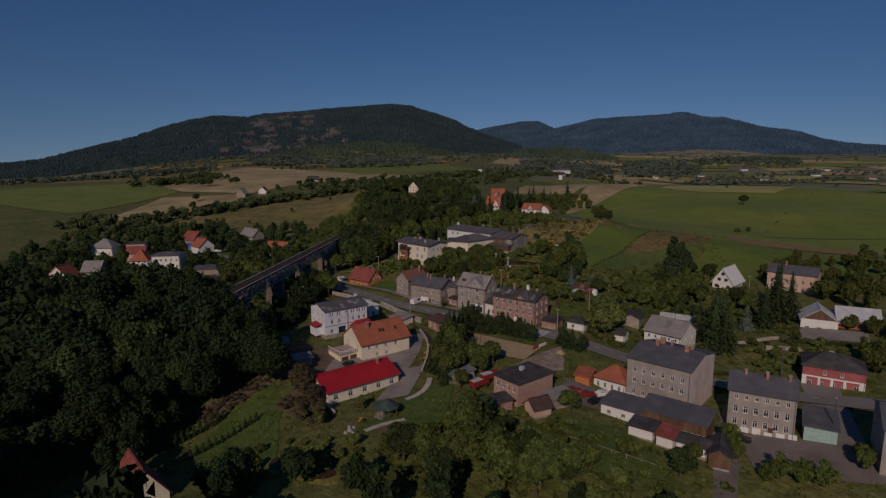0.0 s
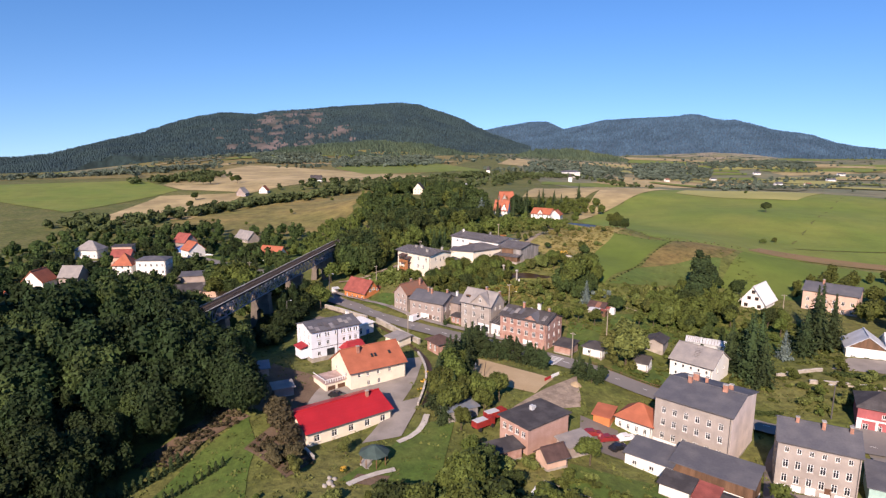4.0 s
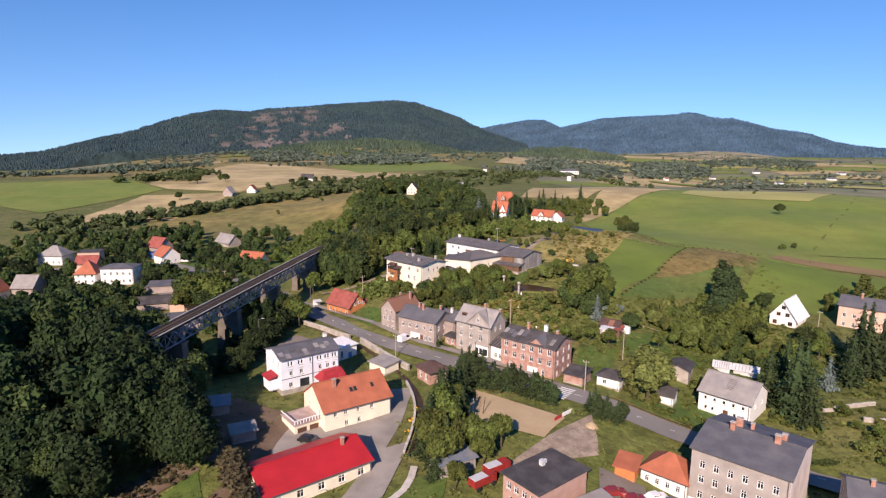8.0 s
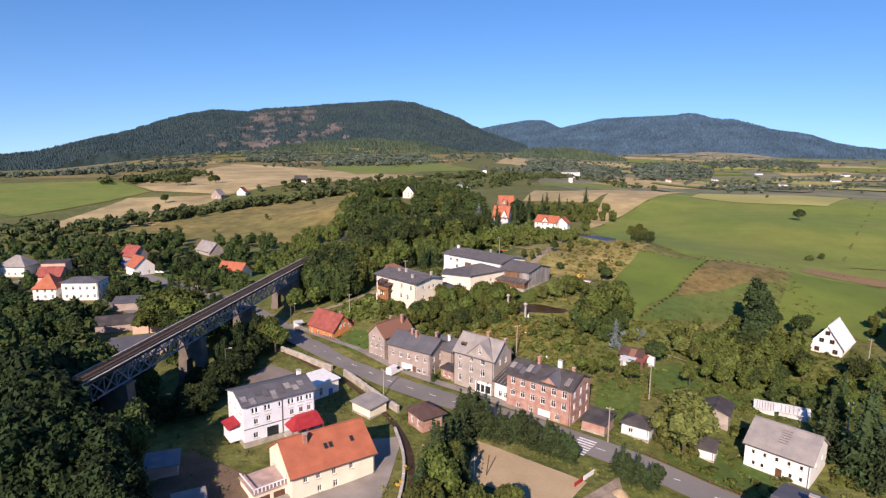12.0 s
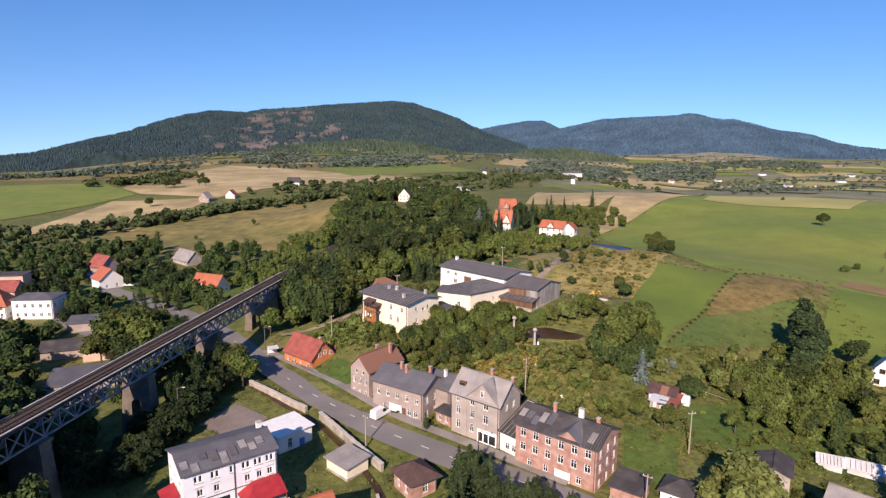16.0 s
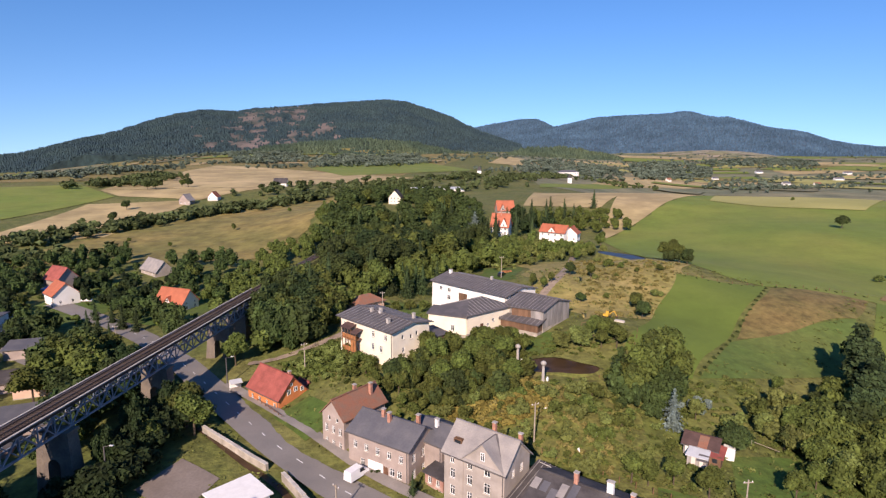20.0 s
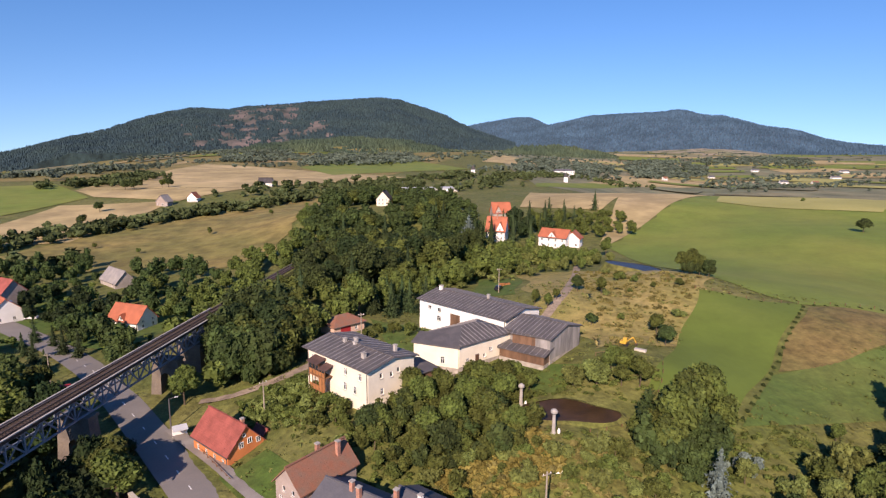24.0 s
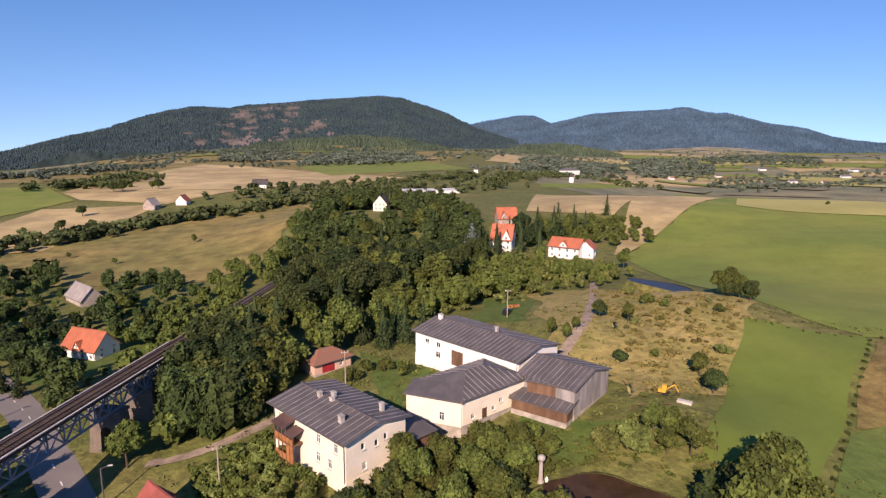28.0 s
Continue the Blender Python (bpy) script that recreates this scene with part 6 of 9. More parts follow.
def arched_pier(m, zb):
    """A stone pier with battered sides; a round-headed opening runs through it along the line."""
    s, top = Shape(), 6.9
    wide = lambda z: 3.0 + 0.75 * (top - z) / (top - zb)  # noqa: E731
    thick = lambda z: 1.2 + 0.45 * (top - z) / (top - zb)  # noqa: E731
    spring, half = zb + (top - zb) * 0.55, 1.15
    arch = [(half * math.cos(a), spring + half * math.sin(a)) for a in np.linspace(0, math.pi, 9)]
    hole = [(half, zb)] + arch + [(-half, zb)]
    for sd in (1, -1):
        # leg from the foot to the spring of the arch, then the spandrel over it
        side = [(sd * half, zb), (sd * wide(zb), zb), (sd * wide(spring), spring), (sd * wide(top), top), (0, top)] + [(sd * abs(u), z) for u, z in arch[4::-1]]
        for e in (1, -1):
            pts = [m @ Vector((e * thick(z), u, z)) for u, z in side]
            s.poly(*(pts if sd * e > 0 else pts[::-1]))
        outer = [(sd * wide(z), z) for z in (zb, spring, top)]
        for (u0, z0), (u1, z1) in zip(outer, outer[1:]):
            q = [m @ Vector(p) for p in ((-thick(z0), u0, z0), (thick(z0), u0, z0), (thick(z1), u1, z1), (-thick(z1), u1, z1))]
            s.poly(*(q if sd < 0 else q[::-1]))
    for (u0, z0), (u1, z1) in zip(hole, hole[1:]):
        s.poly(*(m @ Vector(p) for p in ((-thick(z0), u0, z0), (thick(z0), u0, z0), (thick(z1), u1, z1), (-thick(z1), u1, z1))))
    return s


for y in (174.5, 203.5, 233.0, 262.0):
    c = Vector((vx(y), y, 0))
    zb = gz(c.x, c.y) - 1.0
    m = Matrix.Translation((c.x, c.y, 0)) @ Matrix.Rotation(math.atan2(ahead.y, ahead.x), 4, "Z")
    part("pier", arched_pier(m, zb), "pier_stone", via, "tapered stone pier with a tall arched opening")
    part("pier_cap", Shape().box(-1.5, -3.2, 6.903, 1.5, 3.2, 7.45, m), "pier_stone", via)
c = P0 - ahead * 2
part("abutment", Shape().box(-3.0, -3.2, gz(c.x, c.y) - 2, 1.9, 3.2, VZ - 0.62, Matrix.Translation((c.x, c.y, 0)) @ Matrix.Rotation(math.atan2(ahead.y, ahead.x), 4, "Z")), "pier_stone", via)
c = P1 + ahead * 3
part("abutment", Shape().box(-19.0, -2.9, gz(c.x, c.y) - 12, 3.0, 2.9, VZ - 4.6, Matrix.Translation((c.x, c.y, 0)) @ Matrix.Rotation(math.atan2(ahead.y, ahead.x), 4, "Z")), "pier_stone", via)
# the line goes on behind the abutment on a wooded bank
emb = thing("railway_bank", "single railway track on an embankment", "railway", kind="structure")
E1 = P1 + ahead * 60
s = Shape()
for k in range(8):
    a, b = P1 + ahead * (k * 7.5), P1 + ahead * ((k + 1) * 7.5)
    for o0, z0, o1, z1 in ((-9, -9, -2.6, -0.2), (-2.6, -0.2, 2.6, -0.2), (2.6, -0.2, 9, -9)):
        s.poly(a + out * o0 + Vector((0, 0, z0)), a + out * o1 + Vector((0, 0, z1)), b + out * o1 + Vector((0, 0, z1)), b + out * o0 + Vector((0, 0, z0)))
part("bank", s, "grass", emb)
part("ballast", Shape().beam(P1, E1, 3.2, 0.2), "ballast", emb)
for sd in (-1, 1):
    part("rail", Shape().beam(P1 + out * sd * 0.74 + Vector((0, 0, 0.22)), E1 + out * sd * 0.74 + Vector((0, 0, 0.22)), 0.12, 0.18), "rail_steel", emb)

# ---- stream walls by the road ----


def wall_run(label, line, height, thick, material="stone", cap="kerb_pale", deep=2.8, up=0.0, name="stone_wall"):
    top = thing(name, label, "wall", kind="")
    pts = smooth_line(line, 2.4)
    for p, q in zip(pts, pts[1:]):
        z = gz(*((p + q) / 2)) + up
        a, b = Vector((*p, z)), Vector((*q, z))
        d = (b - a).normalized() * 0.004
        part("wall_section", Shape().beam(a + d + Vector((0, 0, (height - deep) / 2)), b - d + Vector((0, 0, (height - deep) / 2)), thick, height + deep), material, top)
        part("coping", Shape().beam(a + d + Vector((0, 0, height + 0.07)), b - d + Vector((0, 0, height + 0.07)), thick + 0.14, 0.13), cap, top)


wall_run("pale stone retaining wall of the stream beside the road", [(-53.5, 223.6), (-49.3, 219.9), (-43.1, 215.3), (-34.8, 209.4)], 1.0, 0.6, deep=4.2, up=0.4)
wall_run("pale stone retaining wall of the stream beside the road", [(-30.8, 206.4), (-23.9, 198.8), (-17.7, 192.2), (-13.8, 187.8)], 1.0, 0.6, deep=4.2, up=0.6)
wall_run("low stone wall of the stream in the yard", [(-13.4, 180), (-9.6, 169), (-8.6, 158), (-9.4, 147)], 0.7, 0.4)
wall_run("pale garden wall along the hall", [(-40.0, 138.9), (-34.2, 130.4), (-27.8, 122.9)], 0.8, 0.4)
wall_run("rubble wall between the eastern gardens", [(92.6, 170.1), (103.5, 168.5), (109.9, 164)], 0.9, 0.5)
wall_run("pale stone garden wall east of the lane", [(86, 174), (93, 177), (100, 178)], 0.8, 0.4)
ribbon("stream", "shaded narrow stream in a walled bed", "stream", [(-55.8, 225.8), (-47.2, 217.6), (-38.8, 210.4), (-32.2, 206.4), (-25.4, 198.4), (-17.2, 188.6), (-11.6, 179), (-8, 168.5), (-7, 157.5), (-8, 147)], 1.3, "brown_water", 0.16)

# ---- sheds and huts ----
house("shed", "open shed with a blue-grey sheet roof", (-1.4, 138.6), (5.0, 142.4), 5.0, 2.6, "grey_timber", "bridge_paint", 0.5, "shed", category="shed")
house("shed", "low dark-roofed brick shed", (8.6, 122.6), (14.2, 126.0), 3.6, 2.6, "brick", "roof_felt", 0.5, "shed", category="shed")
house("hut", "brown hut with a dark red-brown roof", (19.0, 122.2), (23.2, 124.6), 4.0, 2.4, "wall_pink", "roof_brown", 1.6, category="hut")
house("shed", "low shed with a weathered grey sheet roof", (24.0, 127.6), (29.5, 131.4), 4.0, 2.6, "wall_grey", "slate", 0.6, "shed", category="shed")
house("shed", "white shed with a dark roof", (39.6, 119.2), (44.0, 116.2), 4.4, 2.6, "wall_white", "roof_felt", 0.5, "shed", category="shed")
house("shed", "small white shed with a red roof", (44.6, 115.4), (47.4, 113.4), 4.4, 2.6, "wall_white", "tile_rust", 0.9, "shed", category="shed")
house("shed", "patched white shed with dark felt roof", (48.4, 114.0), (53.6, 110.4), 4.4, 2.6, "wall_white", "roof_felt", 0.7, category="shed")
house("shed", "tall dark timber shed by the lane", (53.0, 108.4), (56.6, 106.8), 8.0, 3.2, "timber", "roof_felt", 1.2, "gable", "across", category="shed")
house("shelter", "blue tarpaulin covered lean-to in the village", (-170, 330), (-163, 328), 5, 2.6, "paint_blue", "paint_blue", 0.6, "shed", category="shelter")
# sheds and greenhouses round the farmhouse
house("shed", "brick shed with a worn felt roof beside the brick house", (26.4, 180.6), (30.6, 178.0), 5.5, 2.4, "brick", "roof_felt", 0.6, "shed", category="shed")
house("hut", "white hut with a dark felt roof", (34.6, 180.2), (39.4, 177.2), 5.0, 3.0, "wall_white", "roof_felt", 1.2, "hip", front=[(1.4, 0.9, 1.0, 1.1)], category="hut")
house("hut", "small white garden hut behind the birch", (47.8, 176.6), (51.6, 174.4), 4.2, 2.6, "wall_white", "roof_felt", 1.2, category="hut")
house("shed", "dark-roofed garden shed behind the farmhouse", (54.6, 190.2), (59.4, 187.6), 7.0, 2.7, "wall_beige", "roof_felt", 1.0, "gable", "across", category="shed")
for x0, y0, x1, y1 in ((69.4, 197.0, 73.0, 195.4), (74.4, 196.2, 79.6, 193.6)):
    gh = house("greenhouse", "low greenhouse with pale framed panes", (x0, y0), (x1, y1), 3.2, 1.6, "sheet_pale", "sheet_pale", 0.8, "gable", category="greenhouse", plinth="", gutter=False)
    w = L((x0, y0), (x1, y1))
    for k in range(7):
        u = w * (k + 0.5) / 7
        part("glazing_bar", Shape().beam((u, -0.42, 1.52), (u, 1.6, 2.53), 0.09), "trim_brown", gh)
sh = house("shack", "patched timber garden shack with brown and rusty roofs", (41.6, 214.4), (46.4, 211.6), 4.4, 2.3, "grey_timber", "roof_brown", 1.1, "gable", category="shack", plinth="")
part("roof_panel", Shape().prism([(2.4, -0.5, 2.28), (4.0, -0.5, 2.28), (4.0, 2.0, 3.46), (2.4, 2.0, 3.46)], 0.06), "tile_worn", sh, "rusty sheet patched into the roof")
part("roof_panel", Shape().prism([(0.2, 2.4, 3.48), (1.9, 2.4, 3.48), (1.9, 4.7, 2.36), (0.2, 4.7, 2.36)], 0.06), "sheet_dark", sh, "dark sheet patched into the roof")
part("front_room", Shape().box(1.3, -3.4, -1.2, 4.5, -0.02, 1.75), "grey_timber", sh, "low front room of bleached boards")
part("front_roof", Shape().prism([(1.0, -3.7, 1.78), (4.8, -3.7, 1.82), (4.7, -0.1, 2.2), (1.1, -0.1, 2.2)], 0.09), "sheet_pale", sh, "pale grey sheet roof of the front room")
part("front_roof", Shape().prism([(3.0, -4.2, 1.6), (4.9, -4.1, 1.62), (4.8, -2.4, 2.0), (3.1, -2.4, 2.0)], 0.06), "sheet_dark", sh, "dark sheet lying on the front roof")
part("side_room", Shape().box(4.7, -1.9, -1.2, 6.6, 2.2, 1.9), "timber", sh, "side room of brown boards")
part("side_roof", Shape().prism([(4.5, -2.2, 1.93), (7.0, -2.2, 1.8), (7.0, 2.4, 2.2), (4.5, 2.4, 2.6)], 0.08), "tile_rust", sh, "rust-red sheet roof of the side room")
part("white_panel", Shape().box(6.2, 2.6, -0.8, 8.2, 4.0, 2.0), "trim_white", sh, "white sheet box beside the shack")
part("door", Shape().box(0.3, -0.12, 0.0, 1.1, -0.02, 1.8), "wall_white", sh, "pale patched board door")
for u, w in ((0.5, 0.5), (2.0, 0.7), (3.4, 0.6)):
    part("board", Shape().box(u, -3.47 if u > 1.3 else -0.1, -0.6, u + w, -3.41 if u > 1.3 else -0.04, 1.6), "wall_pale", sh)
part("window", Shape().box(5.2, -1.97, 0.8, 6.0, -1.91, 1.5), "glass_dark", sh)


# ---- plants ----
rng = np.random.default_rng(7)


def unit(n, r):
    v = r.normal(size=(n, 3))
    return v / np.linalg.norm(v, axis=1)[:, None]


def leaf_tris(p, nrm, size, r):
    """Small tilted three-cornered leaf clumps at the places p, facing about nrm."""
    n = len(p)
    nrm = nrm + r.normal(scale=0.6, size=(n, 3))
    nrm /= np.linalg.norm(nrm, axis=1)[:, None]
    t = np.cross(nrm, unit(n, r))
    t /= np.linalg.norm(t, axis=1)[:, None] + 1e-9
    b = np.cross(nrm, t)
    s = (size * r.uniform(0.65, 1.5, n))[:, None]
    v = np.stack([p - t * s - b * s * 0.7, p + t * s * 1.1 - b * s * 0.5, p + t * s * r.uniform(-0.6, 0.6, n)[:, None] + b * s * 1.1], 1)
    return v.reshape(-1, 3), np.arange(3 * n).reshape(-1, 3)


def ball(c, rad, r, rough=0.2):
    """A lumpy low ball inside a clump."""
    k, m = 6, 4
    u = np.linspace(0, 2 * np.pi, k, endpoint=False)
    v = np.linspace(0.15, np.pi - 0.15, m)
    U, V = np.meshgrid(u, v)
    q = 1 + rough * r.normal(size=U.shape)
    p = np.stack([np.sin(V) * np.cos(U), np.sin(V) * np.sin(U), np.cos(V)], -1) * q[..., None] * rad + c
    i = np.arange(k * m).reshape(m, k)
    j = np.roll(i, -1, 1)
    return p.reshape(-1, 3), np.concatenate([np.stack([i[1:], j[1:], j[:-1]], -1).reshape(-1, 3), np.stack([i[1:], j[:-1], i[:-1]], -1).reshape(-1, 3)])


def join(pieces):
    vs, fs, n = [], [], 0
    for v, f in pieces:
        vs.append(v)
        fs.append(f + n)
        n += len(v)
    return np.concatenate(vs), np.concatenate(fs)


def broadleaf(h, rad, leaves, size, seed, lobes=11, low=0.22, squash=1.0):
    """A crown of leaf clumps on uneven lobes, standing from low * h up to h."""
    r = np.random.default_rng(seed)
    mid, half = h * (1 + low) / 2, h * (1 - low) / 2
    pieces, spots = [], []
    for k in range(lobes):
        d = unit(1, r)[0]
        f = r.uniform(0.25, 0.72)
        c = np.array([d[0] * rad * f, d[1] * rad * f, mid + d[2] * half * f * squash])
        lr = r.uniform(0.3, 0.5) * rad * (1.12 - 0.4 * max(0, (c[2] - mid) / half))
        spots.append((c, lr))
        pieces.append(ball(c, np.array([lr, lr, lr * min(1.25, half / rad)]) * 0.8, r))
    w = np.array([lr ** 2 for _, lr in spots])
    for (c, lr), n in zip(spots, (leaves * w / w.sum()).astype(int)):
        d = unit(n, r)
        d[:, 2] = np.where(d[:, 2] < -0.45, -d[:, 2], d[:, 2])
        rr = lr * (r.uniform(0.72, 1.1, n) + (r.uniform(0, 1, n) < 0.2) * r.uniform(0.0, 0.3, n))[:, None]
        p = c + d * rr * np.array([1, 1, min(1.25, half / rad)])
        pieces.append(leaf_tris(p, d, size, r))
    return join(pieces)


def conifer(h, rad, levels, seed, sparse=1.0, lean=0.35, low=0.06):
    """Whorls of drooping boughs round a dark core, each bough a row of needle sprays that thins towards its tip."""
    r = np.random.default_rng(seed)
    at, face, size = [], [], []
    for k in range(levels):
        s = k / levels
        z = h * (low + (1 - low) * s)
        rr = rad * (1 - s) ** 0.85 * r.uniform(0.7, 1.15) + 0.12
        for j in range(int(6 + 7 * (1 - s) * sparse)):
            a = r.uniform(0, 6.283)
            c, d = np.cos(a), np.sin(a)
            L = rr * r.uniform(0.55, 1.2)
            z0 = z + r.uniform(-0.6, 0.6) * h / levels
            for q in np.linspace(0.35, 1.0, max(2, int(L / 0.6) + 1)):
                at.append((c * L * q + r.normal(0, 0.05 * L), d * L * q + r.normal(0, 0.05 * L), z0 - L * lean * q ** 1.4 + r.normal(0, 0.04 * L)))
                face.append((c * 0.6, d * 0.6, 0.7))
                size.append((0.15 + 0.085 * L) * (1.25 - 0.55 * q))
    core = Shape().tube([((0, 0, h * low), rad * 0.4), ((0, 0, h * 0.45), rad * 0.26), ((0, 0, h * 0.98), 0.03)], 6, False)
    tris = [(a, b, c) for a, b, c, d in core.f] + [(a, c, d) for a, b, c, d in core.f]
    return join([leaf_tris(np.array(at), np.array(face), np.array(size), r), (np.array(core.v), np.array(tris))])


def as_mesh(name, vf, material):
    v, f = vf
    me = bpy.data.meshes.new(name)
    me.from_pydata(v.tolist(), [], f.tolist())
    me.materials.append(MATS[material])
    me.update()
    return me


def trunk_shape(h, r, branches, seed, spread=2.0):
    g = random.Random(seed)
    s = Shape().tube([((0, 0, -0.4), r * 1.5), ((0, 0, 0.5), r), ((0.1, 0.05, h * 0.45), r * 0.7), ((0.05, 0.1, h * 0.8), r * 0.25)], 7)
    for _ in range(branches):
        a, z = g.uniform(0, 6.28), g.uniform(h * 0.25, h * 0.6)
        e = (math.cos(a) * spread * g.uniform(0.6, 1), math.sin(a) * spread * g.uniform(0.6, 1), z + g.uniform(1.0, 2.2))
        s.beam((0.05, 0.05, z), e, r * 0.45)
    return s


class Kind:
    """A kind of tree: built once, then copied to each place."""

    def __init__(self, name, label, trunk, crown, leaf, height):
        self.name, self.label, self.trunk, self.crown, self.leaf, self.height, self.first, self.shape = name, label, trunk, crown, leaf, height, None, crown
        self.t_mesh, self.c_mesh = trunk.mesh("trunk", "bark"), as_mesh("crown", crown, leaf)

    def put(self, x, y, height=None, turn=None, wide=1.0, label=""):
        k = (height or self.height) / self.height
        m = Matrix.Translation((x, y, gz(x, y))) @ Matrix.Rotation(rng.uniform(0, 6.28) if turn is None else turn, 4, "Z") @ Matrix.Diagonal((k * wide, k * wide, k, 1))
        if self.first is None:
            ob = thing(self.name, self.label, "tree" if self.height > 3 else "shrub", m, group=self.name + "s of the village")
            part("trunk", self.t_mesh, "bark", ob)
            part("crown", self.c_mesh, self.leaf, ob)
            self.first = ob
        else:
            ob = copy_thing(self.first, Matrix.Translation((0, 0, 0)))
            ob.matrix_basis = m
        if label:
            tagged(ob, label)
        return ob


broad = [Kind("broadleaf_tree", "round green broadleaf tree with a dense crown", trunk_shape(11, 0.26, 5, 1), broadleaf(11, 4.2, 2500, 0.32, 11, 14), "leaves", 11),
         Kind("broadleaf_tree", "tall green broadleaf tree with an uneven crown", trunk_shape(13, 0.28, 5, 2), broadleaf(13, 3.9, 2500, 0.33, 12, 16, 0.2), "leaves", 13),
         Kind("broadleaf_tree", "spreading dark green broadleaf tree", trunk_shape(10, 0.26, 5, 3), broadleaf(10, 4.8, 2500, 0.32, 13, 15, 0.18), "leaves_mid", 10)]
pale = [Kind("pale_tree", "loose pale green birch-like tree", trunk_shape(12, 0.2, 4, 4), broadleaf(12, 3.2, 2700, 0.26, 14, 15, 0.12), "leaves_pale", 12),
        Kind("willow", "pale weeping willow with hanging branches", trunk_shape(7, 0.25, 4, 5), broadleaf(7, 4.0, 2700, 0.27, 15, 12, 0.02), "leaves_pale", 7)]
spruce = [Kind("spruce", "dark green spruce tree", trunk_shape(15, 0.2, 0, 6), conifer(15, 3.0, 44, 16), "needles", 15),
          Kind("spruce", "slender dark green spruce tree", trunk_shape(12, 0.18, 0, 7), conifer(12, 2.3, 36, 17), "needles", 12)]
pine = Kind("pine", "tall dark pine with open layered boughs", trunk_shape(17, 0.26, 6, 8), broadleaf(17, 3.4, 2400, 0.32, 18, 16, 0.14), "needles", 17)
blue = Kind("blue_spruce", "silvery blue spruce", trunk_shape(8, 0.14, 0, 9), conifer(8, 2.2, 30, 19), "needles_blue", 8)
bush = [Kind("bush", "round green garden bush", trunk_shape(1.2, 0.06, 2, 10, 0.6), broadleaf(2.6, 1.7, 700, 0.17, 20, 7, 0.02), "leaves", 2.6),
        Kind("bush", "pale green overgrown bush", trunk_shape(1.2, 0.06, 2, 11, 0.6), broadleaf(3.0, 2.1, 800, 0.19, 21, 8, 0.02), "leaves_pale", 3.0)]
thuja = Kind("thuja", "small clipped conical thuja", trunk_shape(1.0, 0.05, 0, 12), conifer(2.6, 0.75, 12, 22, lean=0.1, low=0.02), "needles", 2.6)


def clear(x, y, margin=1.5):
    """Whether a place is free of houses, the road and the railway."""
    for px, py, ux, uy, w, d in PLOTS:
        u, v = (x - px) * ux + (y - py) * uy, -(x - px) * uy + (y - py) * ux
        if -margin < u < w + margin and -margin < v < d + margin:
            return False
    if np.min(np.hypot(ROAD_LINE[:, 0] - x, ROAD_LINE[:, 1] - y)) < 4.6 + margin * 0.5:
        return False
    if ((x - 21.5) / 11.5) ** 2 + ((y - 239) / 7.0) ** 2 < 1 or inside(x, y, [(39, 246), (51, 239), (126, 297), (66, 298)]):
        return False
    if any(inside(x, y, q) for q in HARD):
        return False
    return not (VY0 - 5 < y < VY1 + 4 and abs(x - vx(y)) < 3.4 + margin)


PLOTS = []
for ob in list(scene.objects):
    if ob.parent is None and "category" in ob and any(c.name.startswith("roof") for c in ob.children):
        m = ob.matrix_basis
        wl = next((c for c in ob.children if c.name.startswith("wall")), None)
        if wl:
            co = np.array([v.co for v in wl.data.vertices])
            PLOTS.append((m.translation.x, m.translation.y, m[0][0], m[1][0], co[:, 0].max(), co[:, 1].max()))
ROAD_LINE = smooth_line(ROAD, 2.0)


def inside(x, y, poly):
    n, odd = len(poly), False
    for i in range(n):
        (x0, y0), (x1, y1) = poly[i], poly[i - 1]
        if (y0 > y) != (y1 > y) and x < (x1 - x0) * (y - y0) / (y1 - y0) + x0:
            odd = not odd
    return odd


def unhidden(x, y):
    """Whether a tree here leaves the houses behind it in sight from the south."""
    return all(clear(x - k * 0.5, y + k, 1.0) for k in (5, 9, 13, 17))


def scatter(poly, count, gap, margin=1.5, tries=40, sight=False):
    """Places inside a plot, at least gap metres apart and clear of houses and roads."""
    xs, ys = [p[0] for p in poly], [p[1] for p in poly]
    out = []
    for _ in range(count * tries):
        if len(out) >= count:
            break
        x, y = rng.uniform(min(xs), max(xs)), rng.uniform(min(ys), max(ys))
        if inside(x, y, poly) and clear(x, y, margin) and (not sight or unhidden(x, y)) and all((x - a) ** 2 + (y - b) ** 2 > gap * gap for a, b in out):
            out.append((x, y))
    return out


def along(line, width, count, keep=True):
    pts = smooth_line(line, 3.0)
    out = []
    for _ in range(count):
        i = rng.integers(0, len(pts))
        x, y = pts[i] + rng.normal(scale=width / 2.5, size=2)
        if not keep or clear(x, y, 1.0):
            out.append((float(x), float(y)))
    return out


def woodland(name, label, places, lo, hi, shapes, material, wide=1.0, tallness=None):
    """Many trees that nobody could count, in one mesh."""
    pieces = []
    for x, y in places:
        v, f, h = shapes[rng.integers(0, len(shapes))]
        k = rng.uniform(lo, hi) * (tallness(x, y) if tallness else 1.0) / h
        a = rng.uniform(0, 6.28)
        c, s = np.cos(a), np.sin(a)
        kw = k * wide * rng.uniform(0.85, 1.2)
        p = np.stack([(v[:, 0] * c - v[:, 1] * s) * kw + x, (v[:, 0] * s + v[:, 1] * c) * kw + y, v[:, 2] * k + gz(x, y) - 0.2], -1)
        pieces.append((p, f))
    v, f = join(pieces)
    return stuff(name, v, f, material, label, "woodland")


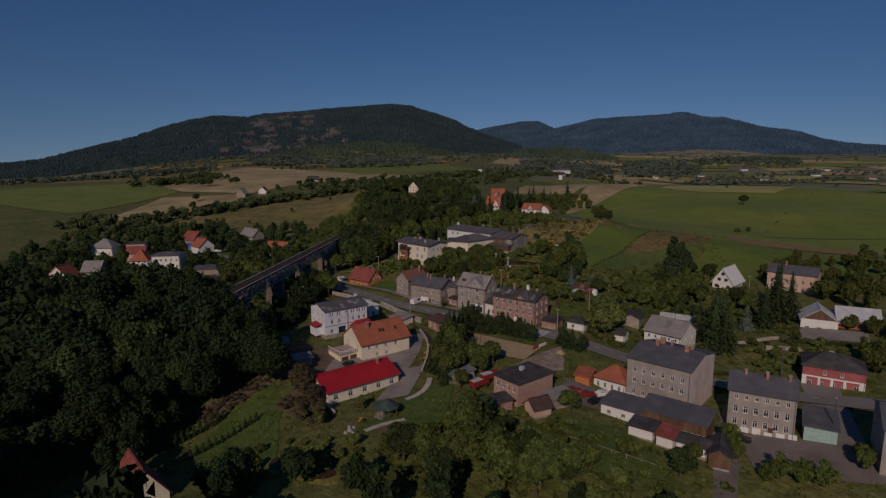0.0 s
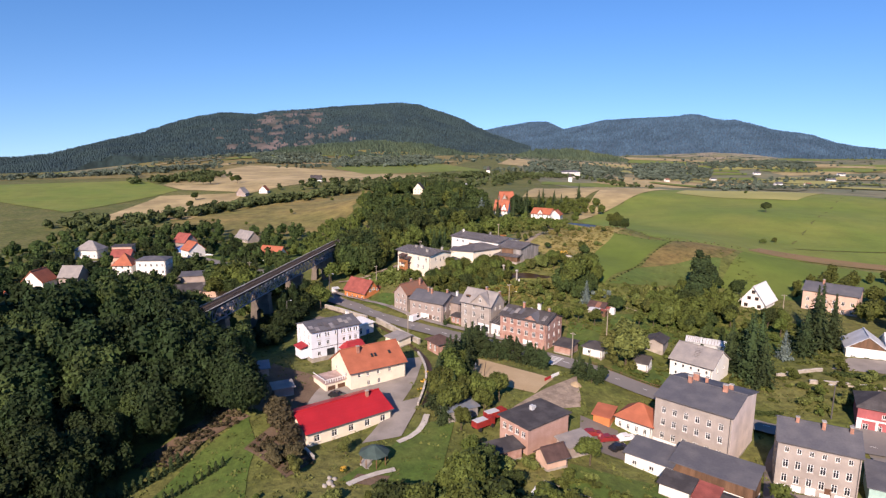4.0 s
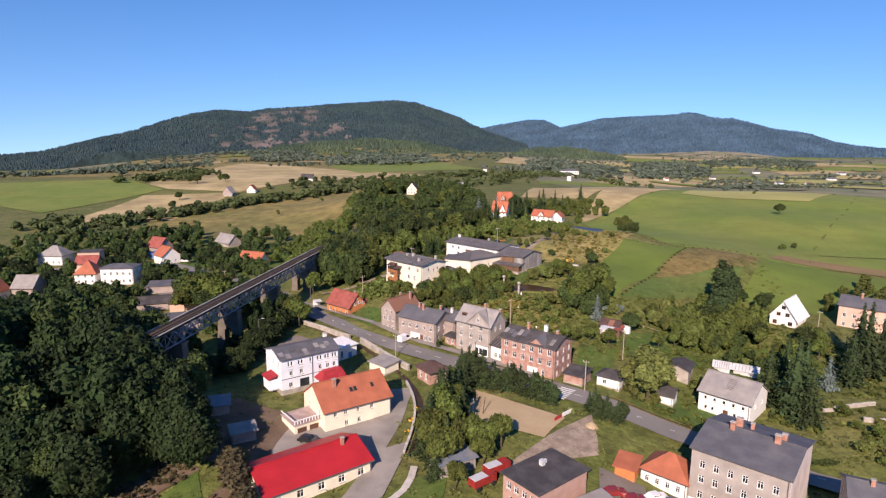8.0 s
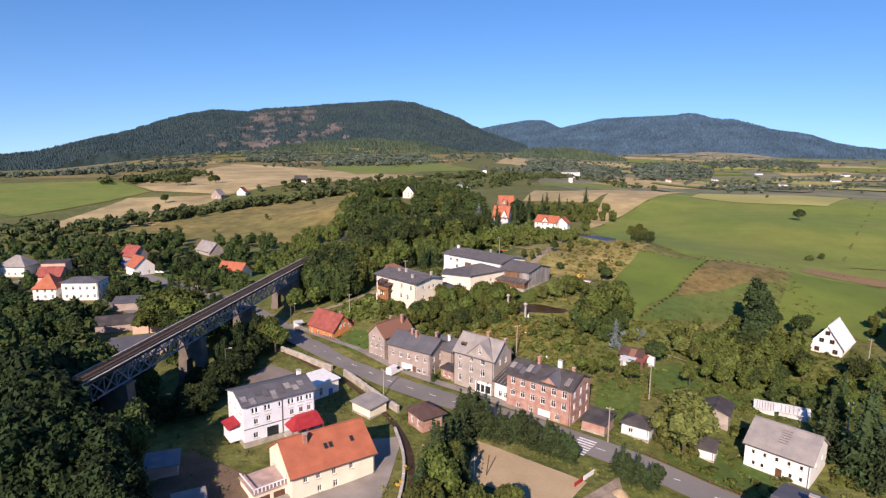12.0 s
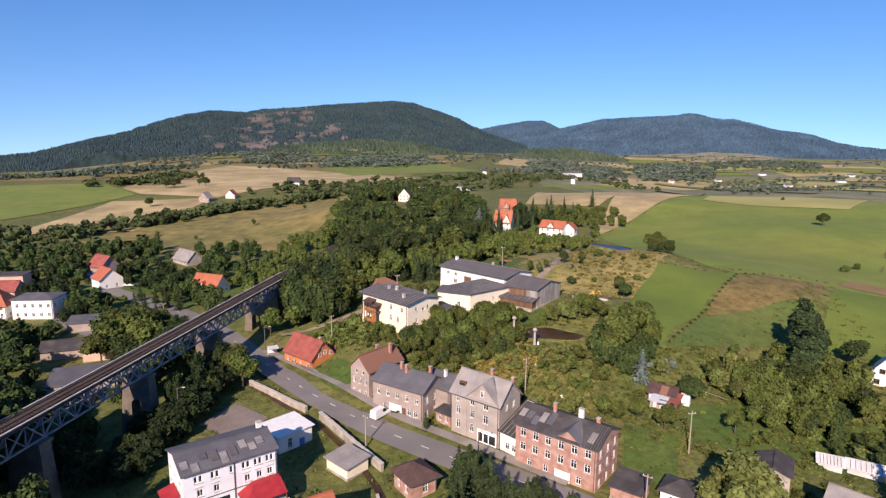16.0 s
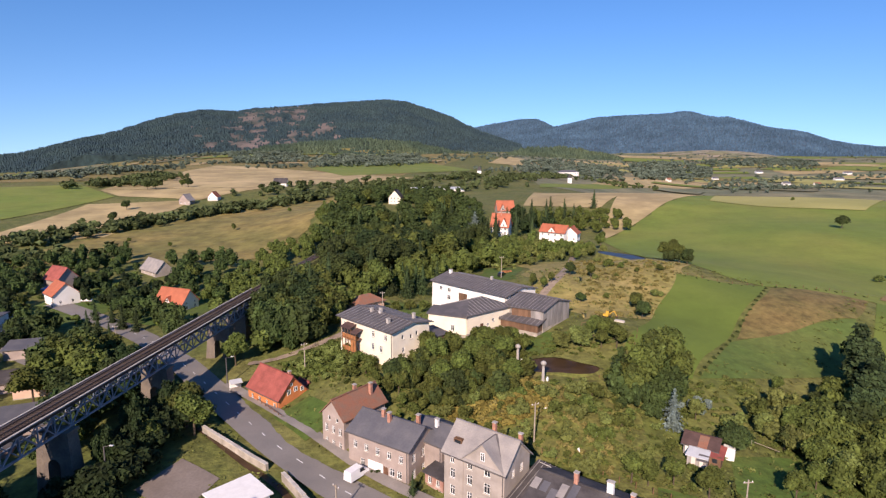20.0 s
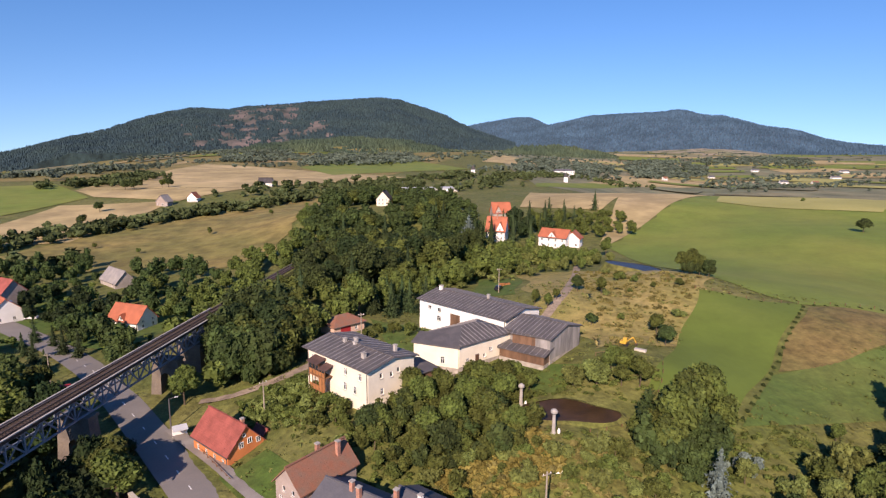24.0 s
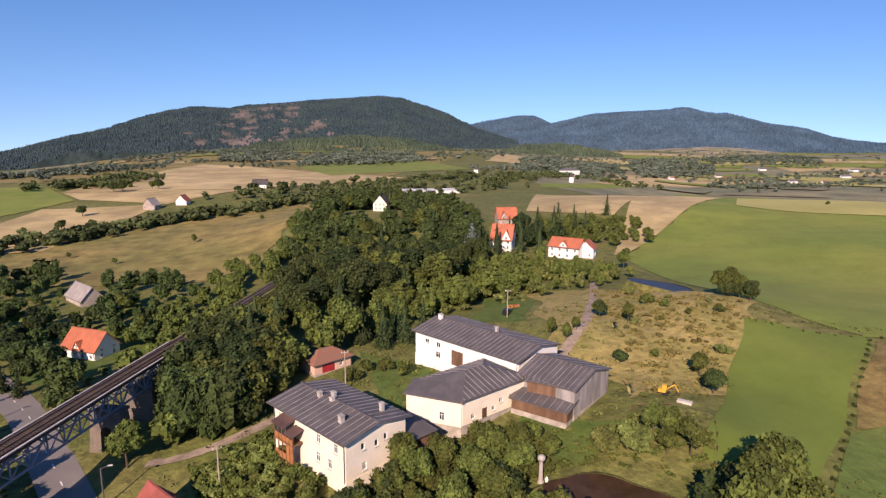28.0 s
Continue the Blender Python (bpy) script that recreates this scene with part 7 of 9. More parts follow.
wood_mid = [(*broadleaf(12, 4.3, 1350, 0.36, s, 13, 0.05), 12) for s in (31, 32, 33, 41)]
wood_low = [(*broadleaf(12, 4.3, 620, 0.5, s, 10, 0.05), 12) for s in (44, 45, 46)]
wood_spruce = []
for s in (34, 35):
    v, f = conifer(14, 3.2, 17, s, 0.5, 0.3)
    wood_spruce.append((v, f, 14))
wood_far = [(*broadleaf(10, 4.6, 44, 1.3, s, 3, 0.0), 10) for s in (36, 37, 38)]
shrub_mid = [(*broadleaf(3, 2.1, 220, 0.3, s, 5, 0.0), 3) for s in (39, 40)]
tuft = [(*leaf_tris(rng.uniform(-0.5, 0.5, (9, 3)) * (1, 1, 0.5) + (0, 0, 0.25), unit(9, rng), 0.15, rng), 0.6) for _ in range(4)]

wood_tall = [(*broadleaf(20, 5.6, 4300, 0.35, s, 22, 0.1), 20) for s in (51, 52, 53)]

# ---- the large woods ----
ORCHARD = [(45, 198), (60, 198), (65, 217), (50, 214)]
RIVER_WOOD = [(-215, 200), (-150, 208), (-112, 205), (-92, 196), (-80, 184), (-64, 166), (-52, 150), (-49, 140), (-62, 131), (-66, 118), (-69, 100), (-82, 80), (-110, 74), (-220, 90)]
tall = lambda x, y: max(7.0, min(16 + 0.25 * max(0.0, y - 105), 26.0, 27 - 0.45 * (y - 178)))  # noqa: E731
spots = [p for p in scatter(RIVER_WOOD, 175, 7.0, 2.0) if not (p[0] > -74 and p[1] > 156)]
near = [p for p in spots if p[0] > -112 and p[1] > 96]
woodland("river_wood", "dense dark broadleaf wood along the river", [p for k, p in enumerate(near) if k % 3], 0.6, 1.12, wood_tall, "leaves_dark", 0.95, tall)
woodland("river_wood", "dense broadleaf wood along the river", near[::3], 0.66, 1.1, wood_tall, "leaves_mid", 0.9, tall)
woodland("river_wood", "dense dark broadleaf wood along the river", [p for p in spots if not (p[0] > -112 and p[1] > 96)], 0.78, 1.0, wood_low, "leaves_dark", 0.9, tall)
EDGE = {(-49, 135): 18, (-54, 139): 18, (-57, 146): 20, (-63, 150): 20, (-70, 152): 24, (-72, 158): 22, (-69, 122): 13, (-71, 116): 12, (-65.5, 127.5): 14, (-67.5, 118): 10, (-74, 110): 13, (-57, 136): 15, (-60, 141): 21, (-61, 145): 22, (-51, 139.5): 17, (-47, 136.5): 17, (-50, 142): 16, (-52, 143): 13, (-81, 167): 27, (-82, 174): 22, (-64, 144): 23, (-65, 147): 24, (-60, 136): 20, (-62, 126): 18,
        (-66, 140): 24, (-80, 160): 27, (-86, 170): 25, (-86, 182): 17, (-94, 190): 16, (-100, 198): 14, (-82, 179): 15, (-68, 132): 20, (-83, 148): 26}
woodland("wood_edge", "tall dark broadleaf trees at the edge of the river wood", list(EDGE), 0.95, 1.06, wood_tall, "leaves_dark", 0.9, lambda x, y: EDGE[x, y])
woodland("wood_near", "dense dark trees filling the hollow beside the lawn", scatter([(-124, 84), (-80, 80), (-72, 98), (-66, 112), (-64, 124), (-72, 138), (-124, 140)], 40, 6.2, 2.0), 12, 18, wood_tall, "leaves_dark", 0.95)
# These trees stand out of view, added only to cast shade northwards.
woodland("wood_south", "added unseen trees that shade the garden from the south", [p for p in scatter([(-124, 36), (-44, 38), (-40, 72), (-60, 76), (-124, 78)], 30, 7.0, 2.5) if not (-72 < p[0] < -42 and p[1] > 50)], 19, 23, wood_low, "leaves_dark", 0.8)
woodland("wood_front", "tall dark trees on the near side of the garden lawn", [p for p in scatter([(-104, 64), (-36, 62), (-30, 84), (-44, 92), (-66, 104), (-100, 100)], 34, 6.0, 2.5) if not (-76 < p[0] < -40 and p[1] < 108)], 13, 18, wood_tall, "leaves_dark", 0.9)
open_bank = lambda q: q[1] > 290 or q[0] > -55.3 - 0.508 * (q[1] - 264.5)  # noqa: E731
RAVINE = [(-60, 277), (-50, 270), (-43, 264), (-36, 268), (-42, 285), (-44, 300), (-34, 322), (-12, 345), (6, 398), (4, 440), (-12, 480), (-60, 640), (-92, 640), (-84, 500), (-64, 420), (-60, 330), (-56, 296)]
spots = [p for p in scatter(RAVINE, 230, 6.2, 2.0) if open_bank(p) and not (-66 < p[0] < -36 and 455 < p[1] < 500)]
low = lambda x, y: 1.0 if y < 345 else max(0.7, 1 - (y - 345) / 260)  # noqa: E731
woodland("ravine_wood", "dense broadleaf wood filling the ravine", [p for k, p in enumerate(spots) if k % 5 in (2, 3) and p[1] < 400], 15, 22, wood_tall, "leaves_mid", 1.0, low)
woodland("ravine_wood", "tall dark broadleaf trees of the ravine", [p for k, p in enumerate(spots) if k % 5 == 4 and p[1] < 400], 14, 21, wood_tall, "leaves_dark", 1.0, low)
woodland("ravine_wood", "dense broadleaf wood at the far end of the ravine", [p for k, p in enumerate(spots) if k % 5 > 1 and p[1] >= 400], 13, 19, wood_mid, "leaves_mid", 1.15, low)
woodland("ravine_wood", "mixed green trees in the ravine", [p for k, p in enumerate(spots) if k % 5 == 1], 11, 18, wood_mid, "leaves", 1.2, low)
woodland("ravine_wood", "dark spruces in the ravine wood", [p for k, p in enumerate(spots) if k % 5 == 0], 13, 19, wood_spruce, "needles", 1.1, low)
woodland("ravine_edge", "green trees at the edge of the ravine wood", along([(-52, 268), (-43, 272), (-40, 292), (-28, 312), (-8, 330), (12, 360), (26, 380)], 8, 70), 6, 11, wood_low, "leaves")
woodland("bank_wood", "dense trees on the bank beside the viaduct", [q for q in scatter([(-66, 272), (-60, 264), (-42, 265), (-38, 272), (-44, 294), (-50, 304), (-66, 304)], 38, 4.2, 1.5) if open_bank(q)], 9, 16, wood_mid, "leaves_mid", 0.95)
woodland("bank_wood", "lighter green trees on the bank beside the viaduct", [q for q in scatter([(-66, 280), (-58, 263), (-40, 264), (-36, 270), (-42, 294), (-64, 304)], 36, 3.8, 1.0) if open_bank(q)], 6, 13, wood_mid, "leaves", 0.95)
woodland("bank_trees", "ivy-grown trees between the viaduct and the track", [q for q in scatter([(-58, 262), (-46, 262), (-44, 268), (-58, 276)], 22, 2.6, 0.6) if open_bank(q)], 9, 14, wood_mid, "leaves_mid", 0.8)
woodland("bank_scrub", "dense bushes on the slope behind the cottage", scatter([(-46, 252), (-40, 243), (-30, 238), (-28, 250), (-32, 260), (-42, 256)], 60, 1.8, 1.0), 1.2, 2.8, shrub_mid, "leaves", 1.0)
woodland("bank_scrub", "pale bushes on the slope behind the cottage", scatter([(-44, 250), (-36, 240), (-26, 238), (-26, 254), (-38, 256)], 34, 2.0, 1.0), 1.4, 3.0, shrub_mid, "leaves_pale", 1.0)
for x, y in ((-50, 274), (-46, 282), (-44, 266), (-55, 282), (-40, 306), (-34, 316), (-30, 304), (-24, 326), (-47, 294), (-52, 300)):
    broad[rng.integers(0, 3)].put(x, y, rng.uniform(10, 15))
for x, y in ((-26, 306), (-20, 302), (-15, 306), (-18, 312), (-10, 304), (-23, 314)):
    spruce[0].put(x, y, rng.uniform(10, 13), wide=1.2)
woodland("west_wood", "trees and hedges along the railway west of the ravine", along([(-76, 296), (-84, 330), (-92, 370), (-84, 420), (-90, 470)], 14, 70), 6, 10, wood_low, "leaves")
spots = scatter([(-36, 356), (-6, 336), (22, 346), (44, 352), (62, 372), (44, 408), (10, 414), (-10, 440), (-20, 400)], 120, 4.6)
woodland("garden_wood", "dark garden trees before the red-roofed villas", spots[::2], 4, 9, wood_low, "leaves")
woodland("garden_wood", "loose garden trees before the red-roofed villas", spots[1::2], 3.5, 7, wood_low, "leaves_pale")
back = [p for p in scatter([(-84, 410), (-10, 440), (6, 410), (8, 470), (-20, 560), (-64, 640), (-92, 560)], 100, 6.5, 2.0) if not (-66 < p[0] < -34 and 450 < p[1] < 494)]
woodland("ravine_back", "dark trees beyond the ravine", back, 8, 13, wood_low, "leaves_mid", 1.15)
woodland("garden_shrubs", "pale garden shrubs before the red-roofed villas", scatter([(-36, 346), (-6, 330), (22, 340), (60, 366), (44, 408), (0, 424)], 120, 3.0), 2, 4.5, shrub_mid, "leaves_pale")
woodland("villa_wood", "dark conifers round the red-roofed villas", [(5, 418), (29, 452), (36, 470), (41, 458), (51, 500), (82, 516), (9, 424), (26, 460), (33, 448), (46, 480), (60, 500), (2, 440), (-4, 430), (-12, 452), (20, 446), (8, 421), (13, 424), (33, 430), (24, 426), (56, 470), (64, 486)], 11, 18, wood_spruce, "needles", 1.1)
blue.put(2, 414, 17, wide=1.3, label="tall silvery blue spruce by the villa")
woodland("villa_wood", "tall dark trees standing round the villas", [(6, 424), (24, 448), (30, 440), (2, 432), (34, 452), (44, 446), (-2, 420), (28, 470)], 10, 15, wood_low, "leaves_dark", 0.9)
woodland("villa_gardens", "low garden trees beyond the white villa", scatter([(50, 440), (90, 450), (96, 500), (40, 500), (30, 470)], 60, 5.0), 4, 8, wood_low, "leaves")

# ---- hedges, copses and tree lines in the fields ----
HEDGES = (([(-290, 420), (-252, 428), (-242, 468), (-220, 500), (-197, 542), (-165, 581), (-118, 656)], 20, 190, 4, 9), ([(-300, 410), (-270, 400), (-230, 385), (-190, 395)], 22, 70, 4, 8),
          ([(-420, 720), (-384, 743), (-402, 850)], 40, 130, 8, 13), ([(-700, 840), (-620, 870), (-583, 980), (-528, 1070)], 60, 200, 8, 14), ([(-360, 1094), (-300, 1165), (-258, 1370), (-96, 1519)], 40, 150, 7, 12),
          ([(-120, 695), (-56, 757), (8, 768), (39, 897), (100, 1050), (159, 1215), (252, 1165), (324, 1207)], 40, 260, 7, 12), ([(464, 1339), (590, 1321), (700, 1400), (860, 1500)], 50, 160, 8, 13),
          ([(20, 1152), (177, 1349), (300, 1600), (371, 1829), (476, 1743)], 60, 200, 9, 15), ([(266, 2002), (536, 2138), (800, 2300), (1028, 1927)], 70, 170, 8, 13), ([(-200, 1700), (0, 1900), (200, 2050)], 120, 160, 8, 13),
          ([(-800, 1100), (-640, 1300), (-480, 1600), (-300, 1950)], 110, 200, 8, 13), ([(500, 1250), (650, 1600), (900, 1750), (1200, 1700)], 100, 260, 9, 14), ([(-180, 640), (-130, 720), (-60, 860), (20, 980)], 40, 150, 7, 12))
for line, width, count, lo, hi in HEDGES:
    woodland("hedge_trees", "dark field hedge and tree belt", along(line, width, count if line[0][1] < 1000 else count * 2 // 3, False), lo * (1.1 if line[0][1] < 500 else 0.75), hi * (1.1 if line[0][1] < 500 else 0.8), wood_far, "leaves_field" if line[0][1] < 800 else "hazed_leaves", 1.3)
woodland("valley_copses", "scattered dark copses in the far valley", [(float(x), float(y)) for x, y in zip(rng.uniform(150, 1700, 260), rng.uniform(1250, 2700, 260))], 6, 11, wood_far, "hazed_leaves", 1.5)
woodland("hill_copses", "scattered dark copses below the mountain", [(float(x), float(y)) for x, y in zip(rng.uniform(-1500, 100, 240), rng.uniform(1500, 2700, 240))], 9, 15, wood_far, "hazed_leaves", 1.5)
# larger woods on the floor of the valley and below the western mountain
for poly, count, lo, hi in (([(360, 1440), (530, 1640), (650, 1790), (750, 2050), (720, 2230), (590, 2200), (470, 1980)], 420, 9, 14), ([(770, 2100), (900, 2110), (1080, 2040), (1180, 2270), (1150, 2500), (780, 2300)], 300, 9, 14),
                            ([(80, 1010), (160, 1150), (290, 1300), (400, 1800), (230, 1860), (110, 1600)], 260, 7, 12), ([(-1500, 1900), (-520, 800), (-470, 740), (-500, 1000), (-900, 1600), (-1300, 2150)], 330, 8, 13),
                            ([(-1200, 2160), (-880, 2060), (-640, 1680), (-530, 1360), (-420, 1250), (-440, 1700), (-700, 2350)], 330, 9, 14), ([(-300, 1180), (-170, 1240), (-120, 1500), (-200, 2150), (-480, 1950)], 380, 9, 14)):
    woodland("far_wood", "dark broadleaf wood between the distant fields", scatter(poly, count, 9.0), lo, hi, wood_far, "hazed_leaves", 1.6)
for x, y, h in ((-329, 686, 10), (-319, 684, 11), (-300, 700, 10), (-293, 699, 11), (-278, 566, 9), (-255, 512, 8), (-143, 1201, 12), (-190, 560, 7), (-150, 470, 5), (-170, 430, 4), (-130, 520, 4), (-200, 440, 4)):
    broad[rng.integers(0, 3)].put(x, y, h)
broad[2].put(197, 434, 8, label="lone dark round tree on the hill meadow")
for x, y in ((235, 560), (150, 330), (160, 338)):
    bush[0].put(x, y, 3)

# ---- trees of the village, one by one ----
for k, (x, y, h) in enumerate(((6, 178, 9), (9, 176.4, 8), (12, 174.6, 8.5), (15, 173.4, 7.5), (18, 171.2, 7.5), (20, 169.6, 7), (22, 167.6, 6), (2.6, 181.4, 10), (0.6, 183, 8), (3.6, 177.6, 10.5), (31, 163.4, 6.5), (33.4, 162.2, 7), (35.6, 161.2, 6), (30.2, 165.4, 5))):
    spruce[k % 2].put(x, y, h * rng.uniform(0.85, 1.1), wide=1.5)
    pine.put(x + rng.uniform(0.6, 1.4), y + rng.uniform(-1.0, 0.6), h * rng.uniform(0.62, 0.9), wide=1.5, label="dark bushy conifer in the row beside the pitch")
for x, y, h in ((-1, 141, 10), (-3.4, 146, 12), (-1.8, 152, 12), (0.4, 144, 10), (3.9, 146.6, 9.5), (10, 149.2, 8.5), (7, 146.6, 8.5), (0, 160, 9), (-1.6, 167, 8), (1.5, 136, 6.5), (6.4, 143, 6.5), (-3, 160, 7)):
    broad[rng.integers(0, 2)].put(x, y, h)
for k, (x, y, h) in enumerate(((-2.4, 139, 8), (-4, 143.5, 10), (-4.4, 148, 12), (-3.4, 153, 13), (-2.4, 158, 13), (-1.2, 163, 12.5), (0, 168, 12), (-3.6, 164, 10), (1.4, 172, 11), (-5.4, 155, 9), (0.8, 150, 10), (2.0, 156, 10), (-0.6, 144, 9))):
    spruce[k % 2].put(x, y, h * rng.uniform(0.85, 1.1), wide=1.45, label="olive-green conifer in the row beside the stream")
for x, y, h in ((45.6, 174.6, 15.5), (43.4, 177, 11), (52, 186, 7)):
    pale[0].put(x, y, h, wide=1.25)
for x, y, h in ((78, 172, 20), (82, 176, 18), (76, 180, 15), (107, 194, 21), (110, 202, 18), (101, 190, 15), (112, 196, 17), (88, 196, 12), (79.5, 168, 15)):
    spruce[0].put(x, y, h, wide=1.15)
woodland("verge_hedge", "low hedge on the verge before the old houses", [(-15 + k * 0.8, 207.9 + k * 0.05) for k in range(8)] + [(-9 + k * 0.8, 206.6 - k * 0.78) for k in range(6)], 0.9, 1.3, shrub_mid, "leaves_mid", 0.7)
spruce[1].put(-7.0, 201.6, 4.6, label="small spruce on the verge before the old houses")
blue.put(94, 187, 9)
blue.put(42, 222, 8.5)
for x, y, h in ((86, 238, 20), (92, 247, 15), (80, 226, 15), (97, 252, 9)):
    pine.put(x, y, h, wide=1.1, label="tall dark conifer in the garden grove")
for x, y, h in ((64, 213, 8), (70, 221, 7), (60, 226, 6), (97, 249, 6), (103, 243, 8), (92, 246, 7), (80, 235, 8), (70, 224, 8), (56, 203, 6), (88, 226, 8), (82, 214, 7), (95, 207, 8), (66, 216, 6), (105, 212, 7), (62, 208, 6), (73, 210, 7), (76, 220, 10), (80, 217, 11), (71, 225, 9), (85, 221, 10), (90, 216, 8)):
    broad[rng.integers(0, 3)].put(x, y, h)
for x, y, h in ((38.5, 231, 15), (42.5, 236, 14.5), (36.2, 227.5, 11), (46, 240, 13), (47.5, 235, 10), (34.6, 232, 8)):
    broad[1].put(x, y, h * 0.95, wide=0.95, label="tall loose ash tree beside the pond")
for x, y, h in ((34, 250, 6.5), (36.5, 247, 6), (32, 252, 5.5), (33, 247.5, 5), (48.4, 276, 6.0), (34, 306, 4.5), (33.7, 281, 3.5)):
    broad[rng.integers(0, 3)].put(x, y, h, wide=1.1)
woodland("ash_clump", "young ashes and bushes crowding under the tall trees", scatter([(32, 225), (40, 223), (46, 230), (50, 240), (46, 245), (38, 238), (33, 233)], 46, 1.9, 0.3), 3.0, 8.0, wood_low, "leaves_mid", 0.9)
woodland("silver_bushes", "silvery grey-green bushes on the slope", [(49.5, 230), (47.6, 228.4), (45.2, 228), (51.2, 228.8), (48.8, 226.6)], 2.4, 3.8, wood_low, "needles_blue", 1.0)
pale[1].put(28.5, 249, 5.6)
pale[1].put(24, 249.5, 4.6)
for x, y, h in ((-6, 240, 8.5), (-2, 243, 8.5), (3, 240, 9), (6, 245, 8.5), (-9, 236, 7), (10, 243, 8), (0, 234, 9), (-4, 231, 8), (6, 236, 8.5), (12, 250, 7), (15, 248, 6), (-12, 232, 6), (-13, 229, 5.5), (7.5, 233, 5), (2, 228, 5), (-8, 244, 8), (4, 249, 8), (9.5, 248, 8.5)):
    broad[rng.integers(0, 2)].put(x, y, h)
woodland("slope_thicket", "dense mixed thicket on the slope below the villa", scatter([(-16, 229), (-4, 223), (12, 226), (17, 240), (12, 252), (-6, 249), (-14, 236)], 85, 2.1, 1.0), 2.6, 6.0, wood_low, "leaves", 1.05)
woodland("slope_thicket", "darker bushes in the thicket below the villa", scatter([(-14, 228), (-2, 222), (10, 228), (14, 240), (8, 250), (-8, 244)], 30, 2.6, 1.0), 3.0, 6.5, wood_low, "leaves_mid", 0.95)
for x, y in scatter([(-16, 228), (-2, 222), (14, 226), (14, 236), (8, 252), (-8, 248)], 16, 3.0, 1.2):
    broad[rng.integers(0, 3)].put(x, y, rng.uniform(3.6, 7.5), wide=1.1)
for x, y, h in ((-62.5, 226, 9), (-60, 215, 8), (-75, 214, 8), (-78, 224, 9), (-63, 208, 6), (-74, 240, 8), (-60, 256, 9), (-78, 196, 10), (-76, 186, 11), (-60, 184, 5), (-64, 190, 6)):
    broad[rng.integers(0, 3)].put(x, y, h)
for x, y, h in ((-98, 251, 15), (-104, 246, 13), (-92, 246, 12), (-108, 256, 12), (-112, 262, 10), (-98, 262, 10)):
    broad[1].put(x, y, h, wide=1.2, label="large yellow-green tree beside the viaduct")
for x, y, h in ((-117, 285, 8), (-112, 290, 9), (-124, 290, 7), (-106, 288, 8), (-120, 297, 7), (-128, 300, 8), (-110, 280, 6)):
    spruce[1].put(x, y, h, wide=1.3)
woodland("viaduct_trees", "dense garden trees and scrub west of the viaduct", scatter([(-150, 218), (-112, 186), (-77, 184), (-76, 236), (-80, 262), (-96, 300), (-126, 304), (-146, 270)], 95, 4.2, 2.0, sight=True), 5, 11, wood_low, "leaves_mid", 1.1)
woodland("viaduct_scrub", "bushes and small trees under the viaduct", scatter([(-67, 176), (-58, 182), (-56, 200), (-60, 236), (-67, 250)], 50, 2.4, 0.4), 3, 8.5, wood_low, "leaves_dark", 1.2)
woodland("village_trees", "garden trees between the village houses", scatter([(-230, 240), (-90, 300), (-80, 350), (-110, 390), (-190, 400), (-260, 350)], 130, 6.0, 2.5, sight=True), 5, 10, wood_low, "leaves_mid")
woodland("village_shrubs", "garden shrubs between the village houses", scatter([(-230, 230), (-90, 290), (-80, 350), (-190, 400), (-260, 350)], 180, 4.0, 2.0), 1.5, 4, shrub_mid, "leaves")
woodland("street_trees", "dark trees beside the village street", scatter([(-200, 210), (-130, 212), (-120, 235), (-150, 262), (-220, 262)], 60, 5.0, 2.5, sight=True), 5, 10, wood_low, "leaves_dark")
for x, y in scatter([(34, 264), (56, 272), (72, 310), (44, 340)], 13, 5.0):
    bush[rng.integers(0, 2)].put(x, y, rng.uniform(1.2, 3.4))
for x, y, h in ((69, 319, 7), (71.5, 320, 8), (73.5, 317, 7.5), (75.5, 315, 6), (34, 304, 5), (40, 300, 6), (24, 292, 5), (27, 296, 4), (21, 296, 4.5), (48, 268, 5.5), (62, 392, 9)):
    broad[rng.integers(0, 3)].put(x, y, h, wide=0.85)
for x, y in ((-21, 286), (-17, 284), (-13, 281), (-24, 281)):
    bush[0].put(x, y, rng.uniform(3, 4.4))
# scrub on the slope above the road
for x, y in scatter([(-36, 262), (-30, 240), (-14, 226), (0, 214), (26, 206), (40, 214), (40, 236), (10, 228), (-12, 236), (-32, 256)], 70, 2.8, 1.0):
    bush[rng.integers(0, 2)].put(x, y, rng.uniform(1.4, 4.0))
for x, y in [q for q in scatter([(44, 202), (100, 196), (112, 214), (96, 236), (60, 232), (46, 216)], 26, 4.0, 1.2) if not inside(*q, ORCHARD)]:
    bush[rng.integers(0, 2)].put(x, y, rng.uniform(1.4, 3.6))
copper = Kind("copper_tree", "copper-brown leaved small tree beside the hall", trunk_shape(6, 0.15, 4, 13), broadleaf(6, 2.8, 1900, 0.22, 23, 10, 0.12), "leaves_copper", 6)
for x, y, h in ((-34, 126, 6), (-31, 121.5, 4.5), (-37.5, 131, 7), (-35, 121, 4.6), (-40, 135, 7)):
    copper.put(x, y, h, wide=1.2)
